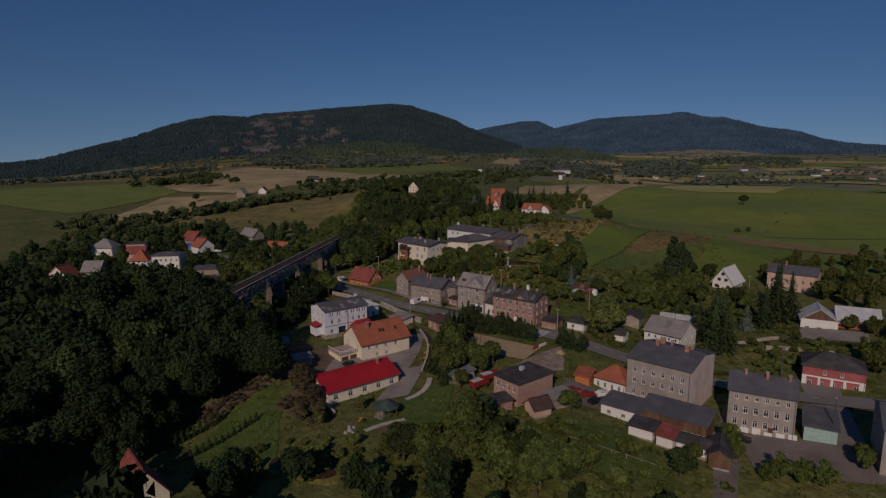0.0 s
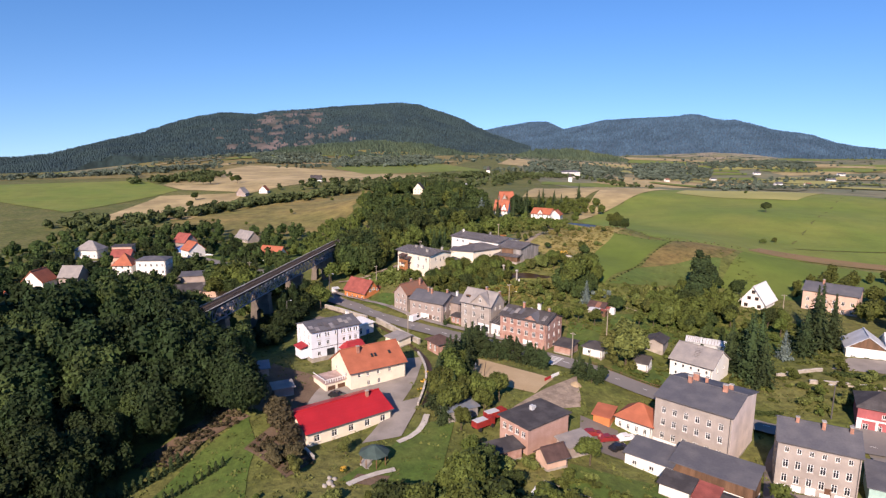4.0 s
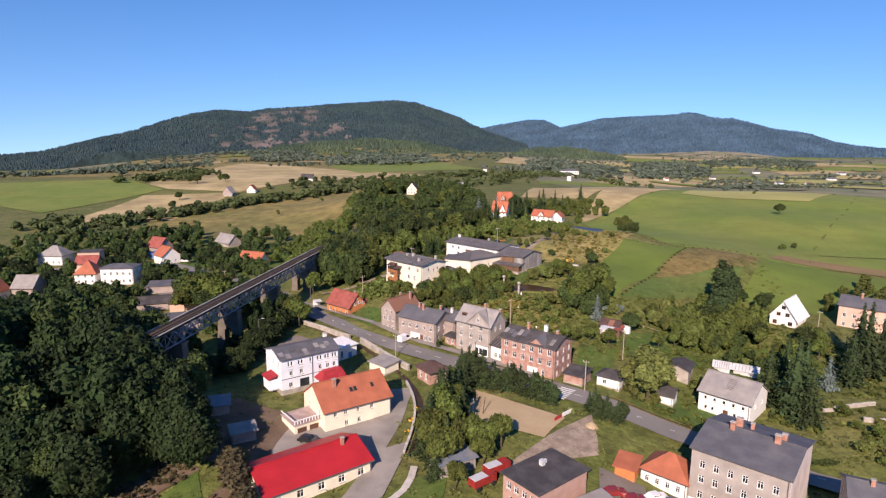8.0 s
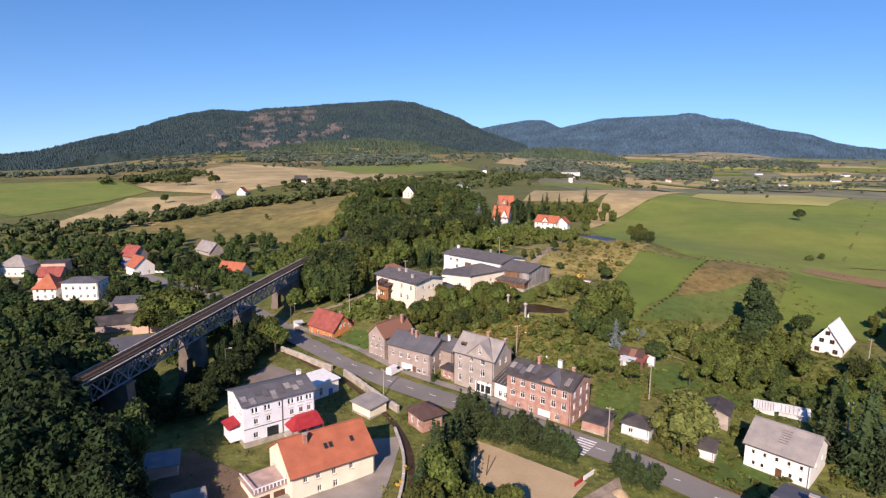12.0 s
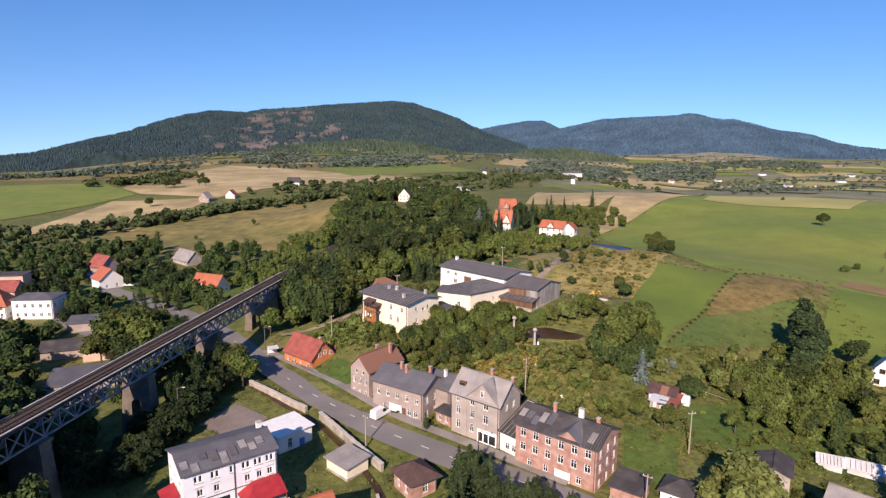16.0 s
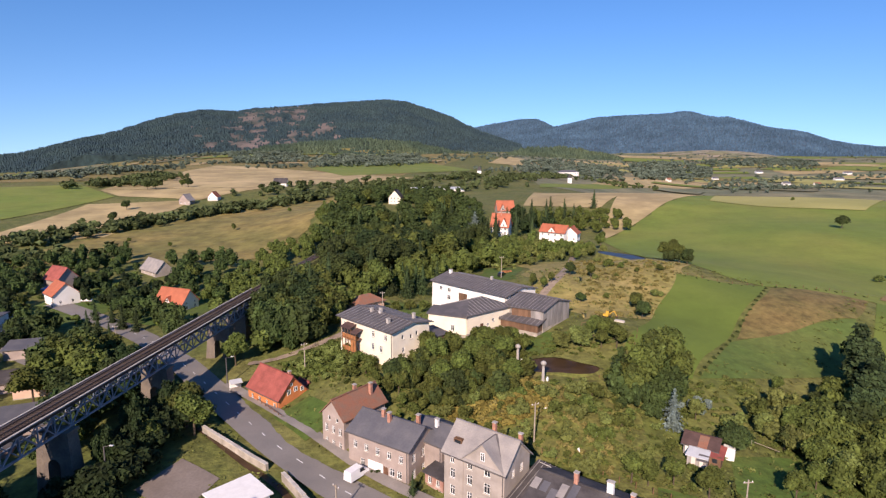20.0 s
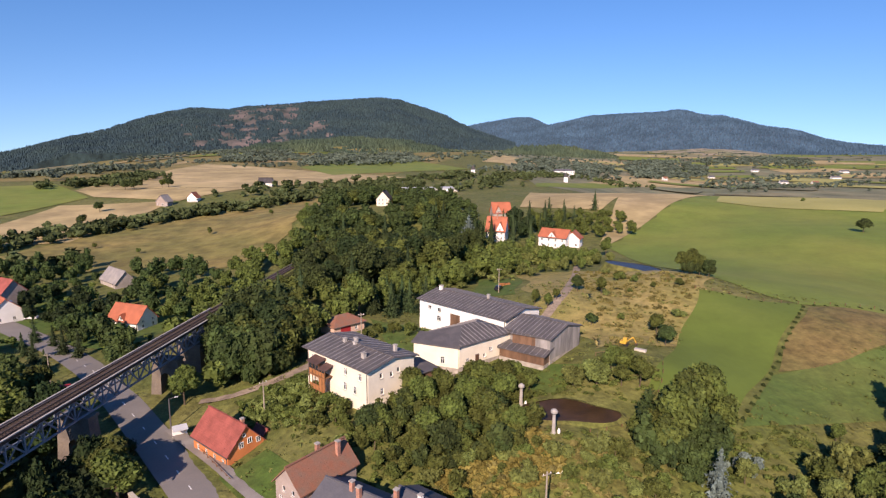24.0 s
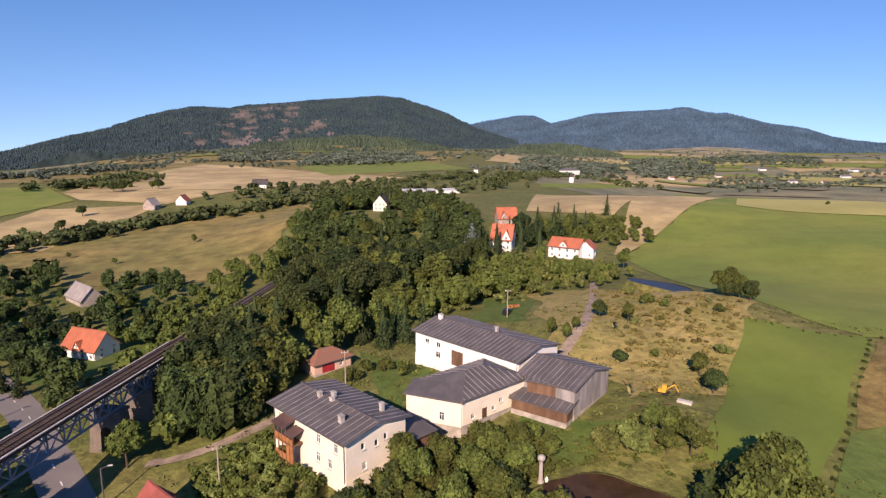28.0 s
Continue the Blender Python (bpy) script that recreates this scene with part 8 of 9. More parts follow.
# gardens round the patched hut
for x, y, h in ((59.5, 222.1, 6), (66.7, 209.1, 8.5), (47.7, 225.6, 5)):
    pale[0].put(x, y, h, wide=1.15)
for x, y, h in ((30, 205.3, 6), (36.8, 204.7, 5.5), (32.6, 204.6, 4.5), (41.6, 201.8, 5.5), (61.9, 218.6, 5), (67.4, 221.3, 6), (62, 210.2, 4), (78, 224.1, 11), (81.7, 223.1, 10), (83.6, 239.9, 5), (70, 239.3, 3.6), (73.9, 213, 8)):
    broad[rng.integers(0, 3)].put(x, y, h, wide=1.1)
for x, y, h in ((84.6, 231.0, 16), (90.3, 240.2, 14)):
    pine.put(x, y, h, wide=1.3, label="tall dark conifer in the garden grove")
# dark trees on both sides of the viaduct
for x, y, h in ((-55, 222.5, 9.5), (-58.5, 226, 10), (-102.4, 238.2, 10), (-97.3, 240.8, 9), (-94, 244.4, 8), (-111, 243.6, 10), (-106.4, 247.3, 9), (-156.9, 303.2, 8), (-112, 319.3, 7), (-137.4, 336, 7), (-120.9, 355.2, 8)):
    if clear(x, y, 1.5):
        broad[rng.integers(0, 3)].put(x, y, h, wide=1.2)
woodland("garden_grove", "dense dark garden trees on the slope", scatter([(65, 206), (76, 210), (94, 226), (90, 243), (76, 234), (68, 220)], 30, 3.6, 0.8), 5, 10.5, wood_mid, "leaves", 0.95)
woodland("garden_grove", "paler trees in the garden grove", scatter([(60, 219), (70, 216), (78, 230), (70, 236), (60, 228)], 12, 3.0, 0.8), 3.5, 6.5, wood_low, "leaves_pale", 1.0)
# clipped hedges
woodland("garden_hedge", "dark clipped garden hedge", [(71.9 + k * 0.7, 154.1) for k in range(10)] + [(99.6 + k * 0.9, 175 - k * 0.24) for k in range(22)], 1.3, 1.7, shrub_mid, "leaves_mid", 0.75)
woodland("forecourt_hedge", "dark clipped hedge along the forecourt", [(102 + k * 0.9, 175.5 - k * 0.27) for k in range(24)], 1.2, 1.6, shrub_mid, "leaves_dark", 0.75)
# gardens in front
for x, y, h in ((-8, 109, 5), (-3, 111, 5), (2, 110, 11), (6, 115, 10), (4, 108, 12), (-13, 108, 4), (9, 110, 7), (12, 114, 6), (0, 106, 8), (-6, 106, 7), (14, 104, 8), (22, 98, 8), (36, 108, 6), (46, 104, 7), (50, 108, 6), (4, 124, 6)):
    broad[rng.integers(0, 3)].put(x, y, h)
for x, y, h in ((8, 104, 11), (14, 100, 11), (18, 105, 9), (22, 107, 8), (10, 97, 12), (3, 101, 12), (-4, 102, 10), (17, 95, 11), (27, 101, 9), (-9, 105, 9), (-1, 97, 9), (23, 97, 10)):
    broad[rng.integers(0, 3)].put(x, y, h, wide=1.1)
broad[0].put(28, 126.5, 6.2, wide=1.25)
for x, y, h in ((-40, 138, 6), (-22, 126, 4.2), (-30, 117, 5)):
    pale[0].put(x, y, h, wide=1.2)
for x, y in scatter([(-44, 96), (44, 92), (40, 118), (20, 124), (2, 122), (-6, 111), (-24, 112), (-40, 112)], 70, 3.0, 1.2):
    bush[rng.integers(0, 2)].put(x, y, rng.uniform(1.2, 3.4))
for k in range(12):
    thuja.put(-55.5 + k * 0.85, 107.5 + k * 1.25, rng.uniform(1.8, 2.6))
    thuja.put(-64 + k * 0.8, 109 + k * 1.3, rng.uniform(2.2, 3.4))
woodland("near_trees", "trees and scrub below the flight's start", [p for p in scatter([(-120, 20), (130, 20), (120, 92), (40, 92), (-40, 96), (-70, 104), (-120, 90)], 70, 8.0) if not (-96 < p[0] < -36 and p[1] > 40)], 6, 11, wood_low, "leaves_dark")
woodland("east_trees", "garden trees at the eastern edge of the village", scatter([(108, 150), (190, 150), (220, 260), (140, 268), (118, 240), (132, 200)], 110, 5.5, 2.0), 5, 12, wood_low, "leaves")
for x, y in scatter([(84, 150), (110, 156), (112, 176), (90, 182)], 22, 3.0, 1.2):
    bush[rng.integers(0, 2)].put(x, y, rng.uniform(1.4, 3.6))
woodland("bank_scrub", "reddish-brown withered scrub on the earth bank", scatter([(-65, 121), (-58, 121), (-48, 138), (-55, 143)], 70, 1.1, 0.2), 0.7, 1.6, shrub_mid, "leaves_copper", 1.1)
woodland("shade_trees", "slender dark trees beside the viaduct piers", [(-64, 216.5), (-64.6, 221.5), (-61, 212), (-63.4, 206.5), (-62, 226)], 10, 13, wood_mid, "leaves_dark", 0.6)
woodland("shade_trees", "dark trees on the far side of the viaduct", [(-79, 226), (-77.5, 233), (-82, 231), (-80, 239), (-77, 216), (-84, 222), (-78, 245), (-83, 246)], 9, 13, wood_mid, "leaves_dark", 0.85)
woodland("lawn_trees", "dark young trees beside the lawn", [(-66, 113), (-68, 109), (-64.5, 117), (-70, 105), (-66, 104), (-63.5, 99), (-69, 99)], 8, 11, wood_mid, "leaves_dark", 0.8)
woodland("yard_scrub", "withered brown scrub on the bare ground beside the hall", scatter([(-43, 127), (-31, 117), (-27, 122), (-40, 138)], 40, 1.2, 0.5), 0.6, 1.8, shrub_mid, "leaves_copper", 1.0)
woodland("birch_foot", "bushes and suckers round the foot of the tall garden trees", [(44, 173.6), (45.4, 172.8), (47, 173.4), (43, 175.4), (46.8, 175.6), (42, 177), (48.2, 174.8)], 2.2, 4.4, wood_low, "leaves_pale", 0.95)
woodland("village_gardens", "dark garden trees crowding round the village houses", scatter([(-200, 232), (-120, 250), (-104, 300), (-120, 345), (-190, 350), (-225, 290)], 70, 4.5, 2.0, sight=True), 4.5, 9, wood_low, "leaves_dark", 1.0)
woodland("pond_thicket", "young trees and bushes at the end of the pond", [(69, 318), (70.4, 317), (71.8, 318.6), (73, 316.6), (74.4, 316), (75.8, 314.6), (72.4, 320)], 3.2, 6.0, wood_low, "leaves_mid", 0.85)
woodland("garden_bushes", "bushes and young trees behind the greenhouses", scatter([(71, 200), (84, 197), (92, 206), (80, 211)], 15, 2.6, 1.0), 2.6, 5.0, wood_low, "leaves_mid", 1.0)
# rank growth along the meadow fence
woodland("fence_scrub", "rough strip of scrub along the meadow edge", along([(54, 241), (72, 265), (91, 291), (90.9, 291.1)], 0.4, 260, False) + along([(66, 299), (91, 292), (124, 297)], 0.5, 120, False), 0.25, 0.75, shrub_mid, "leaves_mid", 0.8)
woodland("grass_tufts", "tufts of long grass and weeds", scatter([(-60, 100), (120, 100), (120, 290), (40, 330), (-20, 300), (-60, 240)], 5200, 0.0, 0.3, 6), 0.3, 0.9, tuft, "leaves_pale", 1.3)
woodland("scrub_carpet", "low scrub and weeds over the rough slopes", scatter([(-36, 256), (0, 212), (40, 206), (112, 200), (100, 238), (60, 240), (30, 262), (-10, 250)], 140, 0.0, 0.6, 8), 0.5, 1.3, shrub_mid, "leaves_pale", 1.2)
shrub_low = [(*broadleaf(1.0, 0.9, 46, 0.22, s, 2, 0.0), 1.0) for s in (61, 62, 63)]
ROUGH = [(-36, 262), (-30, 236), (-14, 222), (0, 208), (26, 200), (44, 194), (112, 196), (112, 236), (60, 242), (46, 250), (28, 258), (-4, 252), (-14, 262)]
woodland("green_weeds", "knee-high green weeds and brambles on the rough slopes", [q for q in scatter(ROUGH, 1500, 0.0, 0.4, 4) if not inside(*q, ORCHARD)], 0.3, 1.1, shrub_low, "leaves", 1.3)
woodland("pale_weeds", "pale weeds and seedlings on the rough slopes", [q for q in scatter(ROUGH, 600, 0.0, 0.4, 4) if not inside(*q, ORCHARD)], 0.4, 1.0, shrub_low, "leaves_pale", 1.3)
woodland("dry_weeds", "straw-coloured dry weeds and goldenrod on the slope", scatter([(-8, 222), (2, 212), (30, 204), (36, 226), (10, 234)], 150, 0.0, 0.4, 4) + scatter([(34, 264), (62, 276), (72, 312), (40, 345)], 300, 0.0, 0.4, 4), 0.4, 1.4, shrub_low, "dry_weed", 1.0)
woodland("garden_weeds", "tall weeds, beds and low bushes in the gardens", scatter([(-44, 96), (54, 92), (56, 106), (20, 126), (4, 130), (-4, 112)], 180, 0.0, 0.4, 4) + scatter([(44, 164), (112, 150), (112, 200), (46, 204)], 220, 0.0, 0.5, 4), 0.4, 1.6, shrub_low, "leaves", 1.3)
woodland("goldenrod_patch", "yellowing goldenrod and tall weeds below the pond", scatter([(-4, 224), (6, 216), (18, 222), (16, 232), (4, 230)], 150, 0.0, 0.5, 4), 0.7, 1.7, shrub_low, "goldenrod", 1.3)
woodland("yard_bushes", "bushes and young trees south of the earth yard", [(66, 105), (68.5, 104), (71, 104.5), (63, 105), (73.5, 103), (83.5, 108), (84.5, 110.5), (59.5, 112), (60.5, 115), (61, 118)], 3.5, 6.5, wood_low, "leaves", 1.0)
for x, y in scatter([(48, 200), (100, 188), (112, 226), (66, 238), (50, 222)], 10, 5.0, 1.5):
    broad[rng.integers(0, 3)].put(x, y, rng.uniform(4.5, 8.0))

# ---- small things ----


def on(x, y, turn=0.0, up=0.0):
    return Matrix.Translation((x, y, gz(x, y) + up)) @ Matrix.Rotation(radians(turn), 4, "Z")


def utility_pole(x, y, h, turn=0.0, arms=1, lamp=False, label="weathered wooden utility pole"):
    p = thing("street_lamp" if lamp else "utility_pole", label, "lamp post" if lamp else "pole", on(x, y, turn), group="poles of the village")
    part("shaft", Shape().tube([((0, 0, -0.5), 0.17), ((0, 0, h), 0.11)], 8), "sheet_dark" if lamp else "pole_wood", p)
    for k in range(arms):
        a = part("crossarm", Shape().box(-0.8, -0.06, h - 0.5 - k * 0.6, 0.8, 0.06, h - 0.36 - k * 0.6), "pole_wood", p)
        for u in (-0.65, 0.65):
            part("insulator", Shape().tube([((u, 0, h - 0.355 - k * 0.6), 0.06), ((u, 0, h - 0.15 - k * 0.6), 0.04)], 6), "trim_white", a)
    if lamp:
        part("arm", Shape().beam((0, 0, h - 0.1), (1.3, 0, h + 0.25), 0.08), "sheet_dark", p)
        part("lamp_head", Shape().box(1.1, -0.14, h + 0.18, 1.8, 0.14, h + 0.32), "sheet_pale", p)


for x, y, h, t in ((14.3, 214.2, 8.0, 30), (44.2, 195, 8.5, 10), (-38.5, 246.5, 8.0, 40), (30.8, 175.2, 8.0, -30), (-102, 270.9, 8, 20), (110, 222.5, 7.5, 0), (84.6, 187.5, 8, 15), (-18.5, 195.5, 7, -40), (12, 318, 8, 0), (-24, 276, 9, 20), (66, 176, 8, 0)):
    utility_pole(x, y, h, t)
for x, y, h, t in ((-60.5, 202, 9, 0), (84.5, 121, 9, 60), (88.8, 152.6, 8.5, 200), (-58, 246, 7, 20), (4, 186.5, 8, 60)):
    utility_pole(x, y, h, t, 0, True, "grey concrete street lamp")


def car(x, y, turn, paint, label, van=False, L=4.3, W=1.75, H=1.45):
    c = thing("van" if van else "car", label, "van" if van else "car", on(x, y, turn, 0.2), group="parked vehicles")
    if van:
        prof = [(-L / 2, 0.35), (L / 2, 0.35), (L / 2, 0.95), (L / 2 - 0.9, 1.15), (L / 2 - 1.5, H), (-L / 2 + 0.1, H), (-L / 2, 1.0)]
        glass = [(L / 2 - 0.98, 1.17), (L / 2 - 1.48, H - 0.1), (L / 2 - 2.3, H - 0.1), (L / 2 - 2.3, 1.17)]
    else:
        prof = [(-L / 2, 0.32), (L / 2, 0.32), (L / 2, 0.72), (L / 2 - 0.25, 0.84), (L / 2 - 1.2, 0.92), (L / 2 - 1.85, H), (-L / 2 + 1.0, H), (-L / 2 + 0.25, 0.95), (-L / 2, 0.85)]
        glass = [(L / 2 - 1.3, 0.95), (L / 2 - 1.88, H - 0.08), (-L / 2 + 1.05, H - 0.08), (-L / 2 + 0.5, 0.98)]
    s = Shape()
    n = len(prof)
    s.v = [(u, -W / 2 + (0.12 if z > 1 else 0), z) for u, z in prof] + [(u, W / 2 - (0.12 if z > 1 else 0), z) for u, z in prof]
    s.f = [tuple(range(n)), tuple(range(2 * n - 1, n - 1, -1))] + [(i, n + i, n + (i + 1) % n, (i + 1) % n) for i in range(n)]
    part("body", s, paint, c)
    for sd in (-1, 1):
        part("side_window", Shape().poly(*((u, sd * (W / 2 - 0.07), z) for u, z in (glass if sd < 0 else glass[::-1]))), "glass_dark", c)
    g0, g1 = glass[0], glass[1]
    part("windscreen", Shape().poly((g0[0] + 0.1, -W / 2 + 0.2, g0[1] + 0.03), (g0[0] + 0.1, W / 2 - 0.2, g0[1] + 0.03), (g1[0] + 0.1, W / 2 - 0.25, g1[1] + 0.03), (g1[0] + 0.1, -W / 2 + 0.25, g1[1] + 0.03)), "glass_dark", c)
    for u in (-L / 2 + 0.85, L / 2 - 0.85):
        for sd in (-1, 1):
            wv = Shape()
            k = 12
            wv.v = [(u + 0.32 * math.cos(6.2832 * i / k), sd * (W / 2 - 0.2) + o, 0.32 + 0.32 * math.sin(6.2832 * i / k)) for o in (-0.1, 0.14 * 1.0) for i in range(k)]
            wv.f = [tuple(range(k)), tuple(range(2 * k - 1, k - 1, -1))] + [(i, k + i, k + (i + 1) % k, (i + 1) % k) for i in range(k)]
            part("wheel", wv, "rubber", c)
    for sd in (-0.6, 0.6):
        part("headlight", Shape().box(L / 2 - 0.04, sd - 0.16, 0.58, L / 2 + 0.01, sd + 0.16, 0.72), "trim_white", c)


car(-17.6, 206.8, 58, "car_white", "small white delivery van by the shop front", True, 4.6, 1.85, 2.1)
car(-29.8, 149.6, -12, "car_black", "black car parked before the garage")
car(38.2, 139.4, 20, "car_white", "white car parked beside the tenement wing")
car(33.8, 137.6, 15, "car_red", "dark red car parked in the gravel yard")
car(30.5, 138.6, 10, "car_red", "red estate car parked in the gravel yard")
car(35.4, 134.4, 30, "car_black", "dark car parked in the gravel yard")
car(64.5, 120.2, -28, "car_black", "dark car parked before the tenement")
car(-158, 300, 30, "car_blue", "blue car parked in the village")
car(-146, 322, 10, "car_white", "white car parked in the village")
car(12.2, 322, 70, "car_black", "dark off-road car behind the barns")

# the red trucks beside the flat brick building
for x, y, t in ((6.2, 136.6, 42), (8.8, 140.4, 38)):
    tr = thing("truck", "old red truck with a tool body", "truck", on(x, y, t, 0.15))
    part("cab", Shape().box(1.4, -1.0, 0.6, 2.8, 1.0, 2.3), "truck_red", tr)
    part("windscreen", Shape().box(2.803, -0.85, 1.45, 2.83, 0.85, 2.1), "glass_dark", tr)
    part("load_body", Shape().box(-2.4, -1.0, 0.8, 1.3, 1.0, 2.2), "truck_red", tr)
    part("tarpaulin", Shape().box(-2.35, -0.9, 2.203, 0.8, 0.9, 2.3), "sheet_pale", tr)
    for u in (-1.6, 2.0):
        for sd in (-1.05, 1.05):
            k = 10
            wv = Shape()
            wv.v = [(u + 0.48 * math.cos(6.2832 * i / k), sd + o, 0.48 + 0.48 * math.sin(6.2832 * i / k)) for o in (-0.15, 0.15) for i in range(k)]
            wv.f = [tuple(range(k)), tuple(range(2 * k - 1, k - 1, -1))] + [(i, k + i, k + (i + 1) % k, (i + 1) % k) for i in range(k)]
            part("wheel", wv, "rubber", tr)

# gazebo, flower beds and park bits
gz_ = thing("gazebo", "octagonal garden gazebo with a dark green-grey roof", "gazebo", on(-15.4, 123.0, 20))
rf = Shape()
for k in range(8):
    a, b = 6.2832 * k / 8, 6.2832 * (k + 1) / 8
    rf.poly((3.2 * math.cos(a), 3.2 * math.sin(a), 2.4), (3.2 * math.cos(b), 3.2 * math.sin(b), 2.4), (0.4 * math.cos(b), 0.4 * math.sin(b), 3.9), (0.4 * math.cos(a), 0.4 * math.sin(a), 3.9))
rf.poly(*((0.4 * math.cos(6.2832 * k / 8), 0.4 * math.sin(6.2832 * k / 8), 3.9) for k in range(8)))
part("roof", rf, "roof_green", gz_)
part("floor", Shape().tube([((0, 0, -0.3), 2.9), ((0, 0, 0.2), 2.9)], 8), "concrete", gz_)
for k in range(8):
    a = 6.2832 * k / 8
    part("post", Shape().box(2.7 * math.cos(a) - 0.08, 2.7 * math.sin(a) - 0.08, 0.2, 2.7 * math.cos(a) + 0.08, 2.7 * math.sin(a) + 0.08, 2.45), "trim_brown", gz_)
for x, y, r in ((-22.4, 115.2, 0.7), (-21.8, 116.6, 0.5), (-22.9, 116.9, 0.45), (-21.5, 114.4, 0.4), (-23.1, 114.2, 0.5), (-17.6, 127.0, 0.45)):
    rk = thing("garden_rock", "pale rounded rock beside the garden path", "rock", on(x, y, x * 40), group="pale garden rocks")
    part("stone", Shape().tube([((0, 0, -0.3), r), ((0.05, 0, r * 0.4), r * 0.95), ((0.1, 0.05, r * 0.85), r * 0.6), ((0.1, 0.05, r * 1.0), r * 0.15)], 9), "concrete", rk)
for x, y in ((-9.6, 160), (-9.8, 155), (-9.0, 165), (-21, 119.6)):
    pl = thing("flower_bush", "low bush of yellow flowers", "shrub", on(x, y), group="yellow flower bushes")
    part("blossom", as_mesh("blossom", broadleaf(1.0, 0.9, 160, 0.14, int(x * 7) % 97, 5, 0.0), "paint_yellow"), "paint_yellow", pl)
    part("foliage", as_mesh("foliage", broadleaf(0.85, 0.95, 200, 0.16, int(x * 5) % 89, 5, 0.0), "leaves"), "leaves", pl)
po = thing("garden_pool", "small blue and white garden pool with a tarpaulin", "pool", on(17.4, 114.1, -25))
part("basin", Shape().tube([((0, 0, -0.2), 2.0), ((0, 0, 0.9), 2.1)], 10), "car_blue", po)
part("tarpaulin", Shape().prism([(-2.0, -1.6, 1.0), (2.0, -1.6, 1.05), (2.0, 1.6, 1.15), (-2.0, 1.6, 1.0)], 0.08), "trim_white", po)
pk = thing("garden_pool", "round pool with a blue rim in a garden", "pool", on(101.5, 160.5))
part("rim", Shape().tube([((0, 0, -0.2), 2.0), ((0, 0, 0.8), 2.0)], 14), "paint_blue", pk)
part("cover", Shape().tube([((0, 0, 0.803), 1.8), ((0, 0, 0.86), 1.7)], 14), "trim_white", pk)
# barrier and ball-game posts at the pitch
br = thing("barrier", "red and white boarded barrier at the pitch", "barrier", Matrix())
for (x0, y0), (x1, y1), mm in (((21.8, 159.3), (23.6, 161.2), "paint_red"), ((23.7, 161.3), (26.0, 163.8), "trim_white")):
    z = gz((x0 + x1) / 2, (y0 + y1) / 2)
    part("board", Shape().beam((x0, y0, z + 0.45), (x1, y1, z + 0.45), 0.1, 0.9), mm, br)
for x, y, mm, h in ((4.0, 163.4, "trim_white", 3.6), (6.2, 162.8, "rail_steel", 4.2)):
    gp = thing("ball_post", "thin post of the ball pitch", "post", on(x, y))
    part("post", Shape().tube([((0, 0, -0.3), 0.09), ((0.5 if h > 4 else 0, 0, h), 0.08)], 7), mm, gp)
wl = thing("sand_heap", "small heap of pale sand beside the track", "sand heap", on(29.5, 158.6))
part("heap", Shape().tube([((0, 0, -0.2), 1.6), ((0, 0, 0.4), 1.1), ((0.1, 0, 0.9), 0.3)], 12), "sand", wl)
# carved pillars at the pond
for x, y in ((17.6, 231.2), (13.0, 243.0)):
    pi = thing("pillar", "weathered pale carved stone pillar by the pond", "pillar", on(x, y), group="pond pillars")
    part("shaft", Shape().tube([((0, 0, -0.3), 0.5), ((0, 0, 0.3), 0.48), ((0, 0, 0.32), 0.34), ((0, 0, 3.6), 0.3)], 9), "concrete", pi)
    part("capital", Shape().tube([((0, 0, 3.603), 0.34), ((0, 0, 3.9), 0.62), ((0, 0, 4.25), 0.6), ((0, 0, 4.5), 0.3)], 9), "concrete", pi)
    part("figure", Shape().tube([((0.9, 0, -0.2), 0.2), ((0.9, 0, 0.6), 0.28), ((0.9, 0, 1.0), 0.12)], 8), "trim_white", pi)
# excavator
ex = thing("excavator", "small yellow excavator on rough ground", "excavator", on(38.2, 266.2, -30) @ Matrix.Diagonal((0.75, 0.75, 0.75, 1)))
for sd in (-0.8, 0.8):
    part("track", Shape().box(-1.3, sd - 0.22, 0, 1.3, sd + 0.22, 0.6), "rubber", ex)
part("body", Shape().box(-1.2, -0.8, 0.65, 0.6, 0.8, 1.5), "paint_yellow", ex)
cb = part("cab", Shape().box(-0.3, -0.7, 1.503, 0.8, 0.2, 2.6), "paint_yellow", ex)
part("window", Shape().box(0.803, -0.6, 1.7, 0.83, 0.1, 2.45), "glass_dark", cb)
part("boom", Shape().beam((0.6, 0.4, 1.3), (2.4, 0.4, 2.9), 0.26), "paint_yellow", ex)
part("stick", Shape().beam((2.4, 0.4, 2.9), (3.4, 0.4, 1.2), 0.2), "paint_yellow", ex)
part("bucket", Shape().box(3.1, 0.05, 0.6, 3.8, 0.75, 1.2), "rail_steel", ex)
sl = thing("concrete_slab", "pale stacked concrete slabs", "slabs", on(40.6, 262.0, -35) @ Matrix.Diagonal((0.7, 0.7, 0.7, 1)))
for k in range(3):
    part("slab", Shape().box(-1.8, -0.7, 0.25 * k - 0.1, 1.8, 0.7, 0.25 * k + 0.14), "kerb_pale", sl)
hm = thing("hay_machine", "orange hay-making machine on the grass", "farm machine", on(14.5, 330, 20))
part("frame", Shape().beam((-1.8, 0, 0.7), (1.8, 0, 0.7), 0.3), "balcony_orange", hm)
for k in range(4):
    part("wheel", Shape().tube([((-1.6 + k * 1.05, -0.3, 0.0), 0.5), ((-1.6 + k * 1.05, -0.3, 0.5), 0.5)], 10), "balcony_orange", hm)
cn = thing("canopy", "red canvas canopy beside the viaduct street", "canopy", on(-92.2, 260.5, 30))
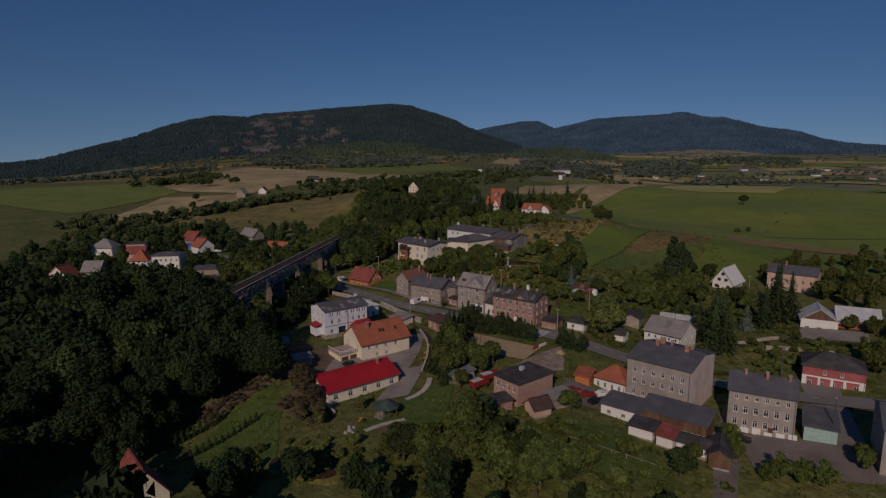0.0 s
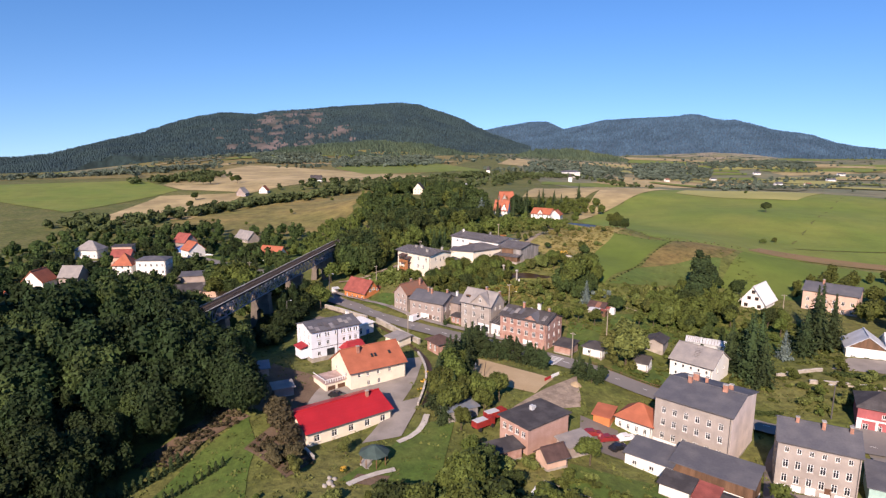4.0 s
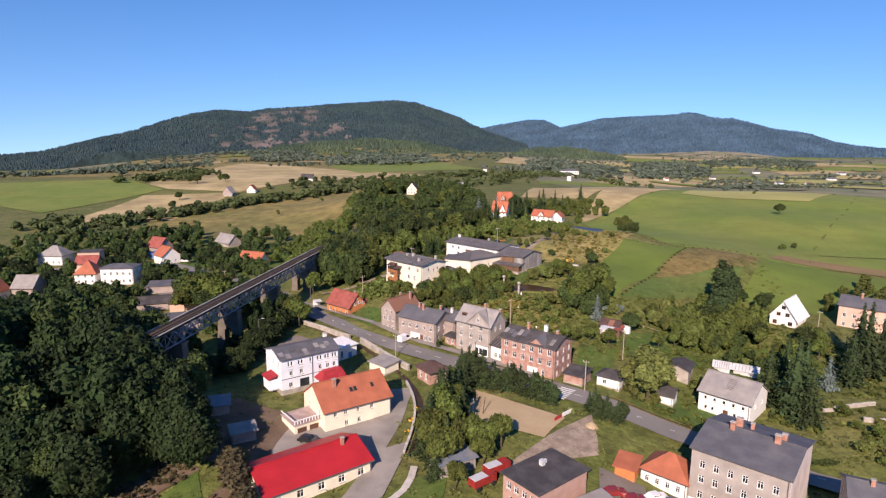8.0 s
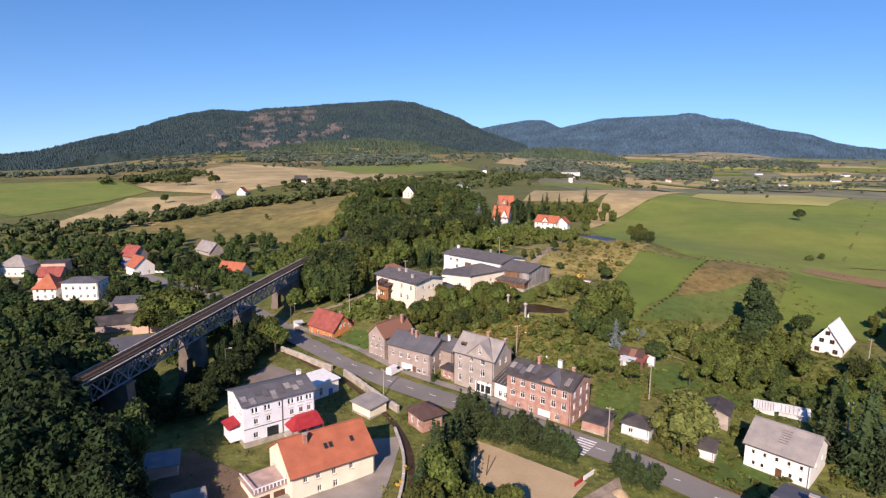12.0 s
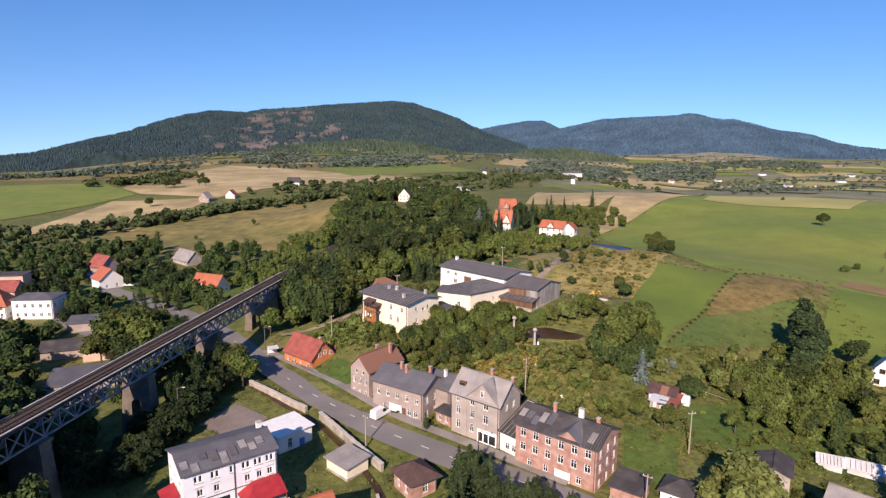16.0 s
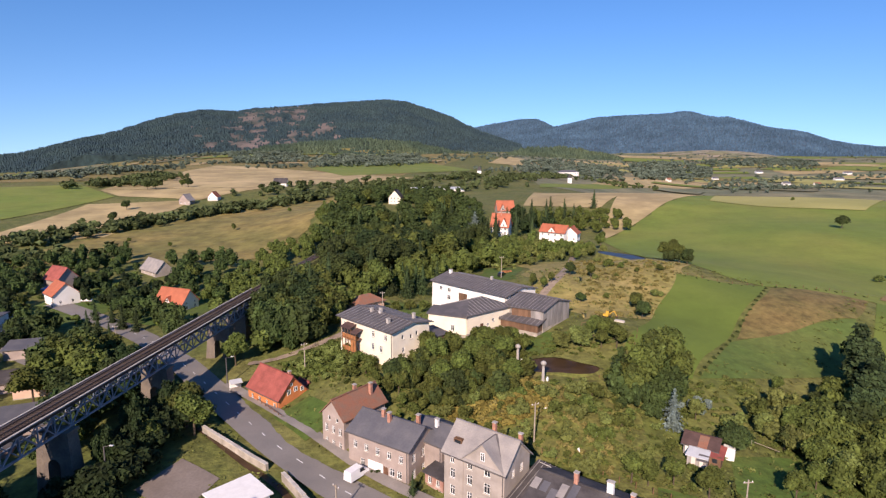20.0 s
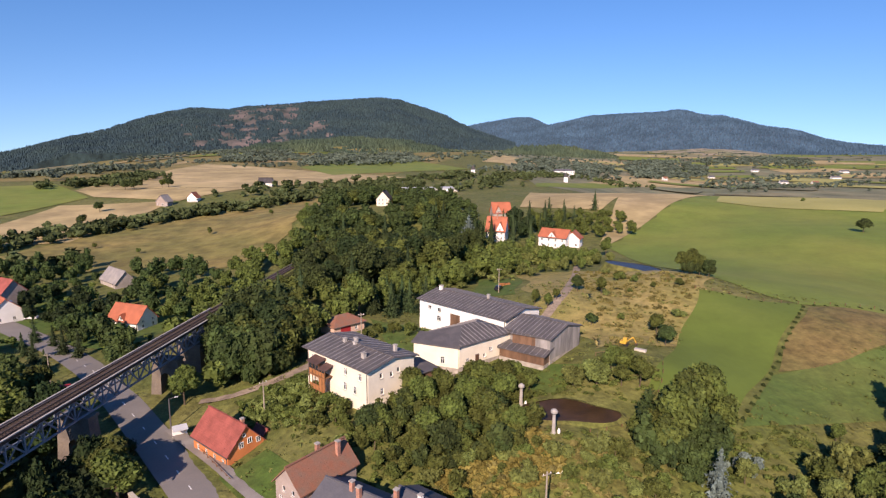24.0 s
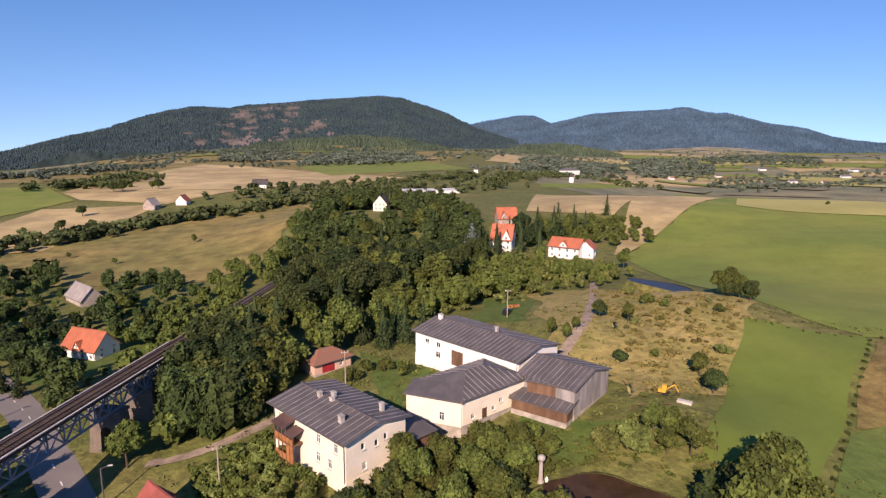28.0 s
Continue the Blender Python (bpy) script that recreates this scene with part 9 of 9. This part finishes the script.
part("roof", Shape().prism([(-2.4, -2.0, 2.5), (2.4, -2.0, 2.5), (2.4, 2.0, 3.1), (-2.4, 2.0, 3.1)], 0.12), "paint_red", cn)
for u, v in ((-2.2, -1.8), (2.2, -1.8), (-2.2, 1.8), (2.2, 1.8)):
    part("leg", Shape().box(u - 0.06, v - 0.06, 0, u + 0.06, v + 0.06, 2.45), "trim_white", cn)
sg = thing("bus_shelter", "small pale shelter with a sloping roof beside the cottage", "shelter", on(-54.6, 243.2, 35))
part("roof", Shape().prism([(-1.4, -1.0, 2.2), (1.4, -1.0, 2.2), (1.4, 1.0, 2.6), (-1.4, 1.0, 2.6)], 0.1), "sheet_pale", sg)
part("back", Shape().box(-1.4, 0.9, 0, 1.4, 1.0, 2.4), "trim_white", sg)
for x, y, s in ((18.1, 221.3, 1.5), (26.2, 216.4, 0.8), (22, 212, 0.6)):
    tp = thing("tarpaulin", "crumpled white sheet lying in the weeds", "tarpaulin", on(x, y, x * 30))
    part("sheet", Shape().poly((-s, -s * 0.4, 0.3), (s * 0.2, -s * 0.5, 0.9), (s, 0, 0.4), (s * 0.1, s * 0.5, 1.0)), "trim_white", tp)
wtank = thing("water_tank", "rusty red barrel tank in the yard", "tank", on(72.5, 108.5))
part("barrel", Shape().tube([((0, 0, -0.2), 0.7), ((0, 0, 1.3), 0.7), ((0, 0, 1.45), 0.4)], 12), "paint_red", wtank)

# fences


def fence(label, line, h, gap=2.5, rails=2, post="pole_wood", rail="pole_wood", boards=False):
    f = thing("fence", label, "fence")
    pts = smooth_line(line, gap)
    for p, q in zip(pts, pts[1:]):
        a, b = Vector((*p, gz(*p))), Vector((*q, gz(*q)))
        part("post", Shape().box(a.x - 0.06, a.y - 0.06, a.z - 0.3, a.x + 0.06, a.y + 0.06, a.z + h), post, f)
        for k in range(rails):
            z = h * (0.9 - 0.5 * k)
            part("rail", Shape().beam(a + Vector((0, 0, z)), b + Vector((0, 0, z)), 0.025 if rail == "rail_steel" else 0.06, 0.03 if rail == "rail_steel" else 0.09 if not boards else h * 0.42), rail, f)


fence("rough wire fence behind the old houses", [(13, 213), (22, 208.5), (32, 203), (40, 198)], 1.2, 2.5, 2, "trim_brown", "rail_steel")
fence("grey board fence by the farm track", [(30.5, 260), (34, 262), (38, 260)], 0.8, 2.2, 1, "trim_brown", "trim_brown")
fence("low post fence round the pond bank", [(24, 232), (34, 236), (42, 248), (44, 258)], 1.0, 3.0, 1, "trim_brown", "rail_steel")
fence("low garden fence along the road", [(36, 172), (48, 165.5), (57, 161)], 1.1, 2.2, 2, "trim_brown", "trim_brown")
fence("garden fence along the road by the cottage", [(-50, 240), (-43, 232.5), (-37.5, 226.8)], 1.1, 2.0, 2, "trim_brown", "trim_brown")
fence("pasture fence along the hill meadow", [(66, 300), (91, 292.5), (126, 298), (160, 300)], 1.0, 4.0, 1, "trim_brown", "rail_steel")
fence("low wooden allotment fence", [(18, 118), (30, 112), (42, 106)], 1.1, 2.5, 1)
fence("garden fence at the shack", [(51.6, 221), (56.4, 218.7), (60, 216.6)], 1.0, 2.5, 1)
